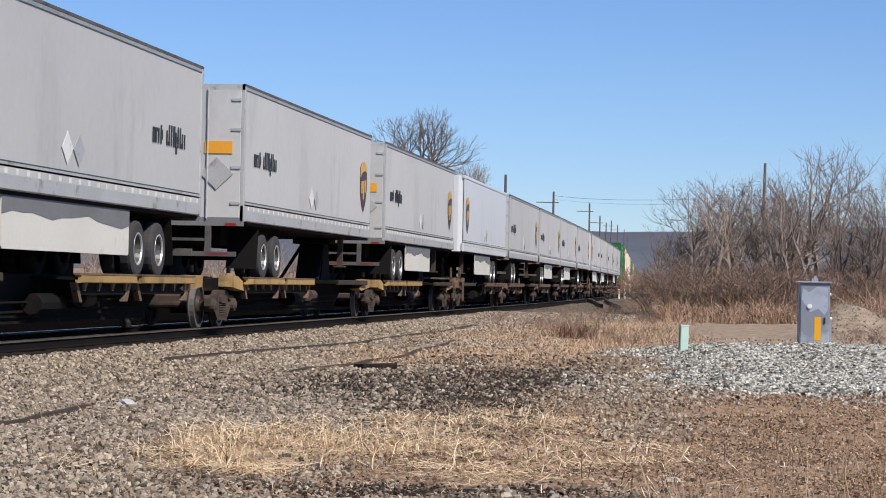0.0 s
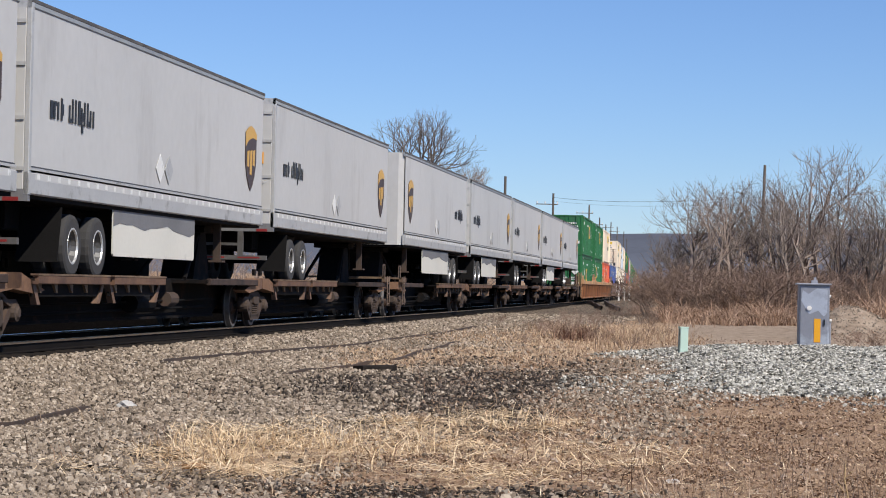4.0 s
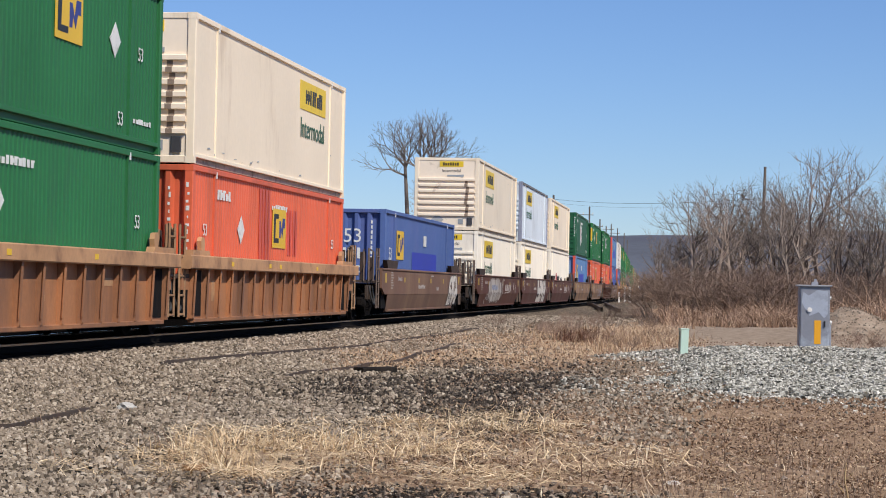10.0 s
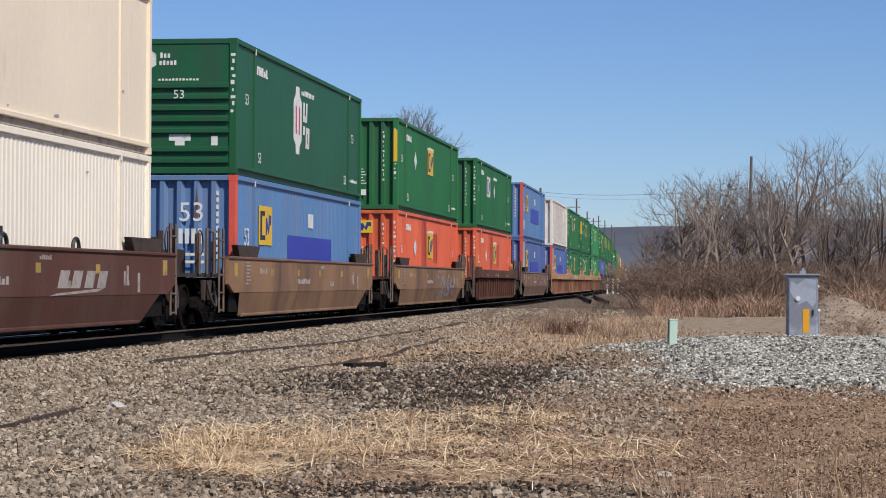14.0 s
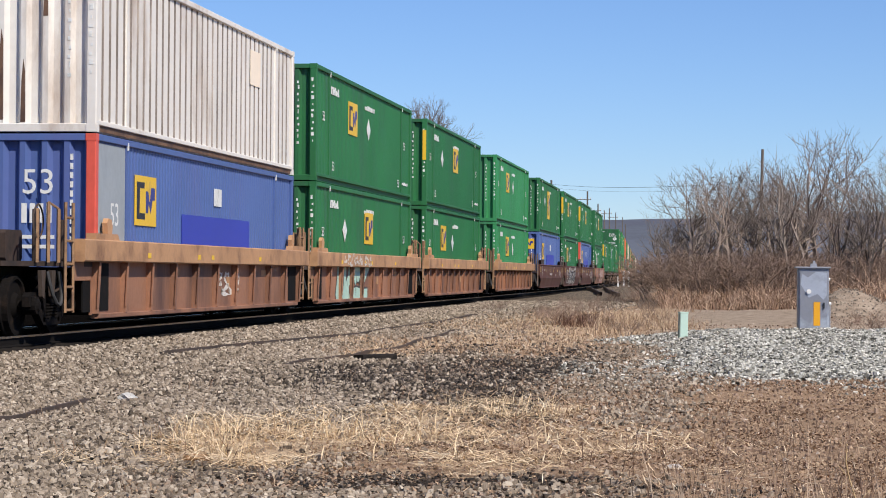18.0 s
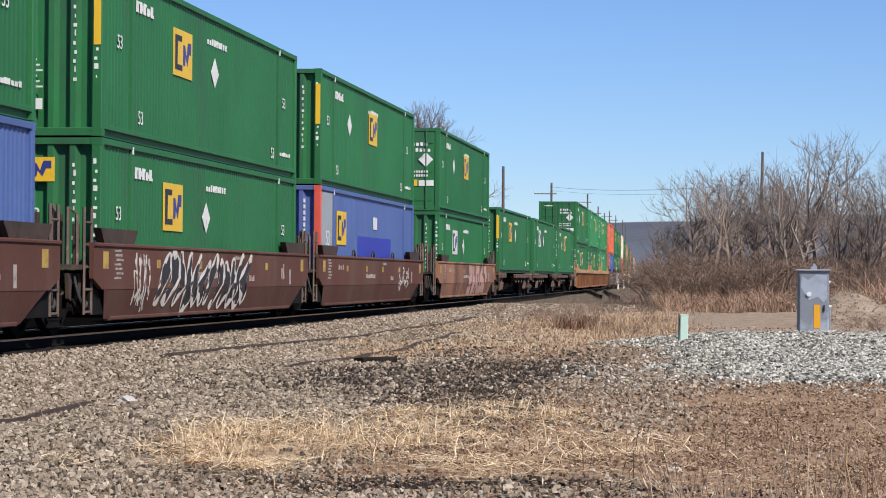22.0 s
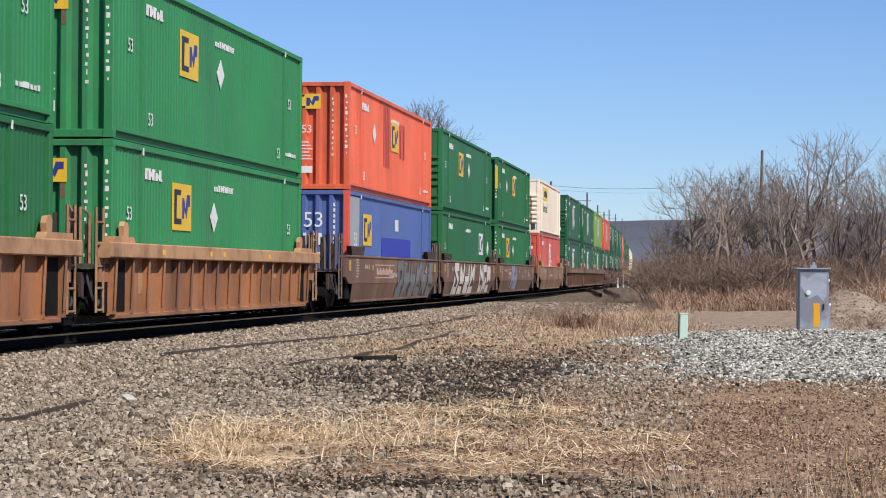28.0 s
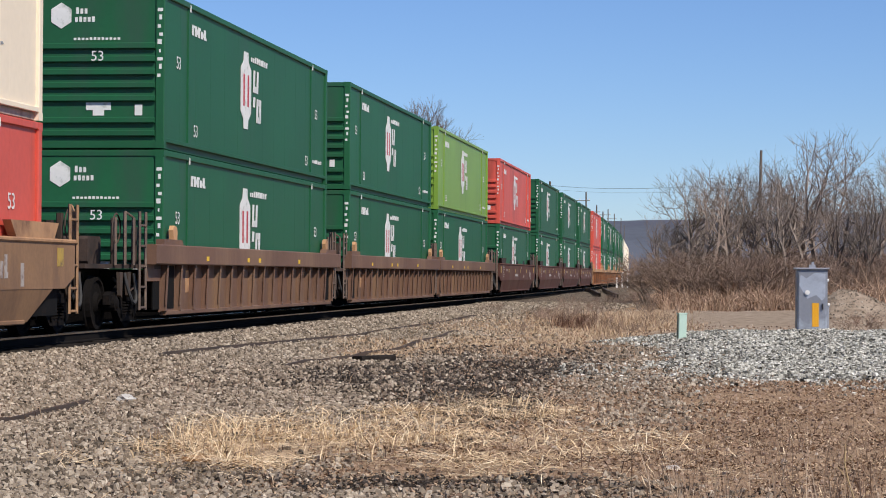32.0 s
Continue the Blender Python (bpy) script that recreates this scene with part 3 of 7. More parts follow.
def logo_block(body, y, z, w=1.42, h=.88, ground="yellow"):
    """Square company panel with plain dark blocks in it."""
    X = WALL + 0.004
    p = part("logo_panel", Geo().box(X - 0.006, X + 0.004, y - w / 2, y + w / 2, z - h / 2, z + h / 2), ground, body, "yellow company panel" if ground == "yellow" else "white company panel")
    a, q = y - w / 2, X + 0.004
    part("logo_shape", logo_shapes(a, z, w, h, q, q + .004, 0, BRACKET), "black", p)
    part("logo_shape", logo_shapes(a, z, w, h, q, q + .004, 0, ZIGZAG), "navy", p)


def hub_mark(body, y, z):
    """Tall white company mark and a short run of script-like bars beside it."""
    X = WALL + 0.004
    ring = [(-.50, -.46), (-.24, -.62), (-.20, -.82), (.20, -.82), (.24, -.62), (.50, -.46), (.50, .46), (.24, .62), (.20, .82), (-.20, .82), (-.24, .62), (-.50, .46)]
    p = part("logo_panel", Geo().prism([(y + a, z + b) for a, b in ring], X - 0.004, X + 0.004, 0), "mark", body, "tall white company mark")
    g = Geo()
    for u in (-.27, .13):
        g.box(X + .004, X + .007, y + u, y + u + .14, z - .34, z + .34)
    part("logo_shape", g, "logored", p)
    g = Geo()
    for yy, z0, z1, dx in ((.68, .02, .50, .17), (1.02, .02, .50, .17), (.80, .02, .16, .26), (.68, -.30, -.08, .20), (1.02, -.62, -.10, .17), (1.30, -.62, -.10, .17), (1.12, -.62, -.48, .22), (1.12, -.24, -.10, .22)):
        g.prism([(y + yy, z + z0), (y + yy + dx, z + z0), (y + yy + dx + .05, z + z1), (y + yy + .05, z + z1)], X, X + .005, 0)
    part("logo_shape", g, "mark", body)


def hunt_mark(body, y, z, words=True):
    X = WALL + 0.004
    p = part("logo_panel", Geo().box(X - .006, X + .004, y - 1.6, y + 1.6, z - .34, z + .34), "lemon", body, "yellow company panel with dark lettering shapes")
    part("logo_shape", bars(Geo(), X + .004, y - .95, z - .18, 2.2, .36, 8, 5, gap=.5), "black", p)
    if words:
        side_text("Intermodal", .68, "logogreen", body, X + .003, y, z - 1.0)


def panel_wall(g, sx, x, lip, y0, y1, z0, z1, n, w):
    """A sheet wall in one strip, with flat battens over its seams."""
    pts = [(y0, 0)]
    for k in range(1, n):
        yy = y0 + k * (y1 - y0) / n
        pts += [(yy - w, 0), (yy - w + .004, lip), (yy + w - .004, lip), (yy + w, 0)]
    pts.append((y1, 0))
    b = len(g.v)
    for yy, d in pts:
        g.v += [(sx * (x + d), yy, z0), (sx * (x + d), yy, z1)]
    for k in range(len(pts) - 1):
        q = (b + 2 * k, b + 2 * k + 2, b + 2 * k + 3, b + 2 * k + 1)
        g.f.append(q if sx > 0 else q[::-1])
    return g


def make_container(spec):
    """spec: colour:wall:end:mark:fraction along the side at which the mark sits."""
    colour, wall, end, mark, frac, tag = (spec + ":").split(":")[:6]
    frac = float(frac)
    words = {"green": "dark green", "leaf": "faded lighter green", "hubgreen": "deep green", "lime": "lime green", "orange": "bright orange", "red": "red", "blue": "blue", "skyblue": "faded sky-blue",
             "cream": "cream", "worn": "rust-streaked white", "white": "white", "paleblue": "pale blue"}[colour]
    box = thing("shipping_container", f"{words} {'corrugated ' if wall == 'corr' else 'smooth-sided '}steel container riding on the freight train", "container", "containers on the train")
    h = CL / 2
    for sx in (-1, 1):
        g = Geo()
        if wall == "smooth":
            panel_wall(g, sx, WALL - .008, .0015, -h + .15, h - .15, .15, CH - .1, 13, .022)
        else:
            p, dep = (0.20, 0.014) if wall == "corr" else (0.42, 0.06)
            n = int((CL - .3) / p)
            p = (CL - .3) / n
            flank = Geo()
            for k in range(n):
                a = -h + .15 + k * p
                e = (.32, .5, .82) if wall == "corr" else (.70, .75, .93)
                for (y0, d0), (y1, d1) in (((0, 0), (e[0], 0)), ((e[0], 0), (e[1], 1)), ((e[1], 1), (e[2], 1)), ((e[2], 1), (1, 0))):
                    xa, xb = sx * (WALL - .008 - dep * d0), sx * (WALL - .008 - dep * d1)
                    q = [(xa, a + y0 * p, .15), (xb, a + y1 * p, .15), (xb, a + y1 * p, CH - .1), (xa, a + y0 * p, CH - .1)]
                    # on deep walls the rib flanks towards -y get a darker colour
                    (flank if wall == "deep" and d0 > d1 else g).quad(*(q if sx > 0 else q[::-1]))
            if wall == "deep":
                part("rib_flank", flank, "ribdark", box, "dark flanks of the upright ribs", kind="stuff")
        part("side_wall", g, colour, box)
        part("top_rail", Geo().box(min(sx * (CW - .09), sx * CW), max(sx * (CW - .09), sx * CW), -h + .16, h - .16, CH - .11, CH, .01), colour if colour != "paleblue" else "skirtgrey", box)
        part("bottom_rail", Geo().box(min(sx * (CW - .15), sx * (CW - .075)), max(sx * (CW - .15), sx * (CW - .075)), -h + .16, h - .16, .0, .17, .01), "creamrail" if colour in ("cream", "white", "paleblue", "worn") else colour, box)
        part("rub_rail", Geo().box(min(sx * (CW - .05), sx * CW), max(sx * (CW - .05), sx * CW), -h + .16, h - .16, .12, .20, .008), colour, box)
        for sy in (-1, 1):
            g = Geo()
            x0, x1 = sorted((sx * (CW - .17), sx * (CW + .002)))
            y0, y1 = sorted((sy * (h - .17), sy * h))
            g.box(x0, x1, y0, y1, .0, CH, .015)
            for zz in (0.0, CH - .12):
                g.box(x0 - .003, x1 + .003, y0 - .003, y1 + .003, zz, zz + .12)
            front = colour in ("skyblue", "blue") and sy < 0 and tag == "o"
            part("corner_post", g, "red" if front else "graf_grey" if colour == "paleblue" else colour, box, "red corner post" if front else "")
            # inner lifting post, two metres in from each end
            yi = sy * (h - 1.95)
            g = Geo().box(min(sx * (WALL - .03), sx * (WALL + .022)), max(sx * (WALL - .03), sx * (WALL + .022)), yi - .055, yi + .055, .17, CH - .11)
            part("lifting_post", g, colour, box)
            if sx > 0:
                part("casting_mark", Geo().box(CW - .01, CW + .006, yi - .03, yi + .03, CH - .18, CH - .05), "mark", box)
    g = Geo().box(-CW + .05, CW - .05, -h + .1, h - .1, CH - .04, CH - .012)
    for k in range(24):
        yy = -h + .5 + k * (CL - 1) / 23
        g.box(-CW + .1, CW - .1, yy - .1, yy + .1, CH - .012, CH - .004)
    part("roof_panel", g, colour, box)
    part("floor_frame", Geo().box(-CW + .08, CW - .08, -h + .1, h - .1, .03, .14), "deck", box)
    # ends; the one towards -y faces the camera as the train comes
    for sy in (-1, 1):
        kind = end if sy < 0 else "ribs"
        yo = sy * (h - .03)
        yi = sy * (h - .09)
        y0, y1 = sorted((yo, yi))
        if kind == "door":
            for k, (xa, xb) in enumerate(((-CW + .17, -.01), (.01, CW - .17))):
                g = Geo().box(xa, xb, y0, y1, .14, CH - .12, .01)
                for zz in (.35, .85, 1.35, 1.85, 2.35):
                    g.box(xa + .06, xb - .06, yo + sy * .0, yo + sy * .018, zz, zz + .22)
                leaf = part("door", g, colour, box)
                for u in (.28, .72):
                    xr = xa + (xb - xa) * u
                    part("lock_rod", Geo().rod((xr, yo + sy * .04, .1), (xr, yo + sy * .04, CH - .08), .022, n=6), "alu" if colour not in ("green", "leaf") else colour, leaf)
                g = Geo()
                if k == 1:
                    bars_end(g, xa + .15, yo + sy * .02, 2.25, .75, .13, 5, 3)
                    bars_end(g, xa + .15, yo + sy * .02, 2.05, .85, .13, 6, 4)
                    bars_end(g, xa + .1, yo + sy * .02, 1.32, .8, .09, 9, 5)
                    bars_end(g, xa + .1, yo + sy * .02, 1.18, .8, .09, 9, 6)
                    g.box(xa + .55, xb - .04, yo + sy * .028, yo + sy * .02, .86, 1.06)
                    if colour == "red":
                        g = Geo()
                        for zz, w, hh, nn in ((2.30, .55, .17, 4), (2.05, .85, .17, 6), (1.60, .85, .07, 11), (1.48, .80, .07, 10), (1.36, .85, .07, 11), (1.0, .6, .06, 8)):
                            bars_end(g, xa + .12, yo + sy * .02, zz, w, hh, nn, int(zz * 10))
                        part("marking", g, "mark", leaf)
                        continue
                    dm = [(xa + .80, 1.52), (xa + 1.06, 1.78), (xa + .80, 2.04), (xa + .54, 1.78)]
                    g.prism([(a, b) for a, b in dm], min(yo + sy * .03, yo + sy * .045), max(yo + sy * .03, yo + sy * .045), 1)
                    part("marking", g, "mark", leaf)
                    part("marking", Geo().box(xa + .05, xa + .5, yo + sy * .028, yo + sy * .02, .86, 1.08), "yellow", leaf)
                else:
                    g.box(xa + .2, xa + .8, yo + sy * .028, yo + sy * .02, 2.55, 2.62)
                    part("marking", g, "mark", leaf)
        elif kind == "slats":
            g = Geo().box(-CW + .16, CW - .16, y0, y1, .12, CH - .1)
            ec = "creamend" if colour == "cream" else colour
            part("end_wall", g, ec, box)
            pale_end = colour in ("cream", "white", "paleblue")
            for k in range(7):
                zz = .55 + k * .235 if pale_end else .22 + k * .24 + (.0 if k < 2 else .16)
                if colour == "cream" and sy < 0 and k < 6:
                    x = .74 + .03 * math.sin(k * 2.1)
                    part("soot_mark", Geo().box(x, x + .13, yo - .0725, yo - .0695, zz + .004, zz + .106).box(x + .01, x + .13, yo - .003, yo - .0005, zz + .11, zz + .235), "soot", box, "dark soot smear")
                part("end_rib", Geo().box(-CW + .17, CW - .17, min(yo, yo + sy * .07), max(yo, yo + sy * .07), zz, zz + .11, .012), ec, box)
            if pale_end and sy < 0:
                part("vent_box", Geo().box(.48, .68, yo - .014, yo - .002, .24, .44), "greypanel", box, "small grey vent plate")
                part("latch_box", Geo().box(.84, 1.05, yo - .05, yo - .002, .20, .50, .02), "darktrim", box, "dark latch box")
                part("document_holder", Geo().box(.02, .58, yo - .022, yo - .002, 2.13, 2.20).box(.58, .68, yo - .026, yo - .002, 2.12, 2.21), "greypanel", box)
            if colour == "cream" and sy < 0:
                part("placard", Geo().prism([(-.62, .40), (-.36, .16), (-.10, .40), (-.36, .64)], yo - .005, yo - .001, 1), "alu", box, "grey diamond placard holder")
            g = Geo()
            if colour in ("hubgreen", "lime", "red"):
                g.prism([(-.85, 2.32), (-.66, 2.20), (-.47, 2.32), (-.47, 2.56), (-.66, 2.68), (-.85, 2.56)], yo - .012, yo - .002, 1)
                bars_end(g, -.38, yo - .002, 2.47, .24, .12, 3, 8)
                bars_end(g, -.40, yo - .002, 2.32, .40, .11, 5, 11)
                bars_end(g, -.4, yo - .072, 1.98, .9, .05, 12, 9)
                g.box(-.18, .29, yo - .010, yo - .002, .70, .84).box(-.05, .16, yo - .010, yo - .002, .60, .70).box(.74, .88, yo - .012, yo - .002, .60, .80)
                for k in range(9):
                    g.box(CW - .13 + .03 * (k % 2), CW - .07 + .02 * (k % 3), -h - .006, -h - .001, 1.30 + .15 * k, 1.36 + .15 * k + .03 * (k % 3 == 1))
                part("marking", g, "mark", box)
            elif colour in ("cream", "white", "paleblue"):
                part("logo_panel", Geo().box(-.30, .66, yo - .012, yo - .002, 2.52, 2.74), "lemon", box, "yellow company panel")
                bars_end(g, -.16, yo - .012, 2.57, .66, .12, 7, 8)
                text_part("Intermodal", .17, "black", box, pose(.18, yo - .004, 2.31, 90, 0, 0))
                part("marking", g, "black", box)
            text_part("53", .26, "mark" if colour not in ("cream", "white", "paleblue") else "black", box, pose(.05, yo - .076, 1.6 if colour not in ("cream", "white", "paleblue") else 1.5, 90, 0, 0)) if colour not in ("cream", "white", "paleblue") else None
        else:
            g = Geo()
            n = 6
            p = (2 * CW - .34) / n
            for k in range(n):
                a = -CW + .17 + k * p
                for (x0, d0), (x1, d1) in (((0, 0), (.25, 0)), ((.25, 0), (.42, 1)), ((.42, 1), (.83, 1)), ((.83, 1), (1, 0))):
                    ya, yb = yo - sy * .10 * d0, yo - sy * .10 * d1
                    q = [(a + x0 * p, ya, .12), (a + x1 * p, yb, .12), (a + x1 * p, yb, CH - .1), (a + x0 * p, ya, CH - .1)]
                    g.quad(*(q if sy < 0 else q[::-1]))
            part("end_wall", g, colour, box)
            if sy < 0 and colour in ("leaf", "worn", "skyblue"):
                for k, lo, hi in ((2, .2, 1.7), (3, .16, 1.2), (4, 1.9, 2.6)):
                    x = -CW + .17 + k * p
                    part("rust_run", Geo().prism([(x + .005, lo), (x + .088, lo), (x + .08, hi - .2), (x + .05, hi), (x + .02, hi - .35)], yo - .004, yo - .001, 1), "spineorange", box, "rust run down the end")
            if sy < 0:
                g = Geo()
                for k in range(11 if colour not in ("blue", "skyblue") else 0):
                    zz = .9 + k * .15
                    g.box(.80 + .02 * (k % 2), .84 + .02 * (k % 3 == 0), yo - .008, yo - .001, zz, zz + .06 + .04 * (k % 4 == 1))
                    g.box(CW - .13 + .03 * (k % 3 == 0), CW - .08 + .02 * (k % 2), -h - .006, -h - .001, zz + .05, zz + .10 + .04 * (k % 3 == 1))
                if colour in ("blue", "skyblue"):
                    for k in range(4):
                        g.box(.04 + .14 * k, .13 + .14 * k, yo - .008, yo - .001, 1.42, 1.74)
                    g.box(.04, .60, yo - .008, yo - .001, 1.00, 1.06).box(.04, .60, yo - .008, yo - .001, 1.16, 1.22)
                    for k in range(10):
                        g.box(.86, .91, yo - .008, yo - .001, 1.1 + .15 * k, 1.2 + .15 * k)
                elif mark in ("emp", "empt"):
                    for k in range(6):
                        g.box(-.14 + .04 * (k % 2), .28 - .05 * (k % 3), yo - .008, yo - .001, .80 + .09 * k, .83 + .09 * k)
                    g.box(-.16, .28, yo - .008, yo - .001, .44, .62)
                part("marking", g, "mark", box)
                if tag == "t":
                    part("logo_panel", Geo().box(CW - .14, CW - .02, -h - .012, -h - .002, 1.5, 2.5), "yellow" if mark != "empw" else "mark", box)
                elif colour in ("blue", "skyblue"):
                    text_part("53", .58, "mark", box, pose(.32, yo - .004, 1.90, 90, 0, 0)) if tag != "y" else None
                    for xx in ((-1.02, .22) if tag == "y" else ()):
                        lp = part("logo_panel", Geo().box(xx, xx + .80, yo - .014, yo - .002, 1.98, 2.52), "yellow", box, "yellow company panel")
                        part("logo_shape", logo_shapes(xx, 2.25, .8, .54, yo - .018, yo - .014, 1, BRACKET), "black", lp)
                        part("logo_shape", logo_shapes(xx, 2.25, .8, .54, yo - .018, yo - .014, 1, ZIGZAG), "navy", lp)
                elif mark in ("emp", "empt") and colour != "white":
                    xx, w, z0, z1 = (-.60, 1.28, 2.02, 2.68) if mark == "empt" else (-.28, .78, 2.16, 2.56)
                    lp = part("logo_panel", Geo().box(xx, xx + w, yo - .012, yo - .002, z0, z1), "yellow", box, "yellow company panel")
                    part("logo_shape", logo_shapes(xx + w / 2 - .40, (z0 + z1) / 2, .8, .5, yo - .016, yo - .012, 1, BRACKET), "black", lp)
                    part("logo_shape", logo_shapes(xx + w / 2 - .40, (z0 + z1) / 2, .8, .5, yo - .016, yo - .012, 1, ZIGZAG), "navy", lp)
                    text_part("53", .30, "mark", box, pose(.12, yo - .004, 1.52, 90, 0, 0))
        part("end_sill", Geo().box(-CW + .1, CW - .1, y0 - .02, y1 + .02, .0, .14, .01), colour, box)
        part("end_header", Geo().box(-CW + .1, CW - .1, y0 - .02, y1 + .02, CH - .12, CH - .005, .01), colour, box)
    # marks on the camera's side
    X = WALL + .001
    if mark == "empt":
        logo_block(box, -h + CL * frac, 1.6, 1.65, 1.55)
    elif mark in ("emp", "empw"):
        logo_block(box, -h + CL * frac, 1.58 if tag == "l" else 1.88, ground="yellow" if mark == "emp" else "mark")
        if colour == "orange":
            # brighter red strips on both sides of the panel
            g = Geo()
            for k in range(4):
                for yy, hh in ((-h + CL * frac - 2.1 + k * .30, .95), (-h + CL * frac + .95 + k * .30, .55)):
                    g.box(X - .004, X + .004, yy, yy + .17, 1.85 - hh, 1.85 + hh * .9)
            part("paint_strip", g, "red", box, "row of brighter red upright strips", kind="stuff")
    elif mark == "hub":
        hub_mark(box, -h + CL * frac, 1.62)
    elif mark == "hunt":
        hunt_mark(box, -h + CL * frac, 2.23)
    elif mark == "xpo":
        part("logo_shape", bars(Geo(), X, -h + CL * frac, 1.0, .9, .55, 3, 4), "logored", box)
        part("logo_shape", bars(Geo(), X, -h + CL * frac + 1.0, 1.0, 2.2, .42, 8, 5), "black", box)
    if colour == "blue" and tag == "o":
        part("front_panel", Geo().box(X - .012, X + .004, -h + .18, -h + 1.88, .19, CH - .14), "greypanel", box, "bare grey end panel")
    if mark == "patch":
        part("paint_patch", Geo().box(X + .0, X + .006, -h + CL * frac, -h + CL * frac + 1.0, 1.75, 2.5), "creamend", box, "faded tan placard patch")
        part("soot_band", Geo().box(X - .004, X + .005, -h + .2, h - .2, .02, .15), "spineorange", box, "rusted lower edge")
        for yy in (-h + .02, -h + 1.9):
            part("rust_run", Geo().prism([(yy, .0), (yy + .16, .0), (yy + .13, 1.4), (yy + .05, 2.3)], X + .003, X + .008, 0), "spineorange", box)
    if colour in ("blue", "skyblue") and mark == "emp":
        part("paint_patch", Geo().box(X, X + .006, -h + CL * .36, -h + CL * .72, .95, 1.72), "patchblue", box, "fresh blue paint patch")
        part("marking", Geo().box(X, X + .006, -h + CL * .52, -h + CL * .56, 1.95, 2.3), "mark", box)
        part("marking", Geo().box(X, X + .006, -h + 1.0, -h + 1.5, .5, .95), "mark", box)
        side_text("53", .55, "mark", box, X + .004, -h + 1.25, 1.4)
    if colour in ("green", "leaf", "hubgreen", "lime", "orange", "red"):
        g = Geo()
        bars(g, X, -h + CL * .46, 2.28, 1.7, .13, 9, 7)
        bars(g, X, -h + 2.2, 2.3, 1.2, .2, 5, 8)
        for yy, zz in ((h - 2.5, .35), (-h + 2.55, .35), (h - 1.3, 1.55), (-h + 1.2, 1.55)):
            side_text("53", .34, "mark", box, X + .003, yy, zz)
        bars(g, X, h - 1.7, .45, 1.2, .1, 7, 9)
        yd = -h + CL * (frac + .16 if frac < .4 or frac > .6 else .27)
        if colour in ("green", "leaf", "orange"):
            g.prism([(yd - .33, 1.75), (yd, 1.45), (yd + .33, 1.75), (yd, 2.05)], X, X + .005, 0)
        part("marking", g, "mark", box)
    if colour in ("cream", "white", "paleblue") and wall != "deep":
        g = Geo()
        rr = random.Random(4)
        for k in range(14):
            yy, zz = -h + rr.uniform(1, 15), rr.choice((rr.uniform(.22, .34), rr.uniform(.22, .34), rr.uniform(.4, 2.4)))
            w, t = rr.uniform(.03, .3), rr.uniform(.015, .05)
            g.prism([(yy, zz), (yy + w, zz + .01), (yy + w * .8, zz + t), (yy + w * .1, zz + t * .7)], X, X + .003, 0)
        part("scuff", g, "greypanel", box)
    return box


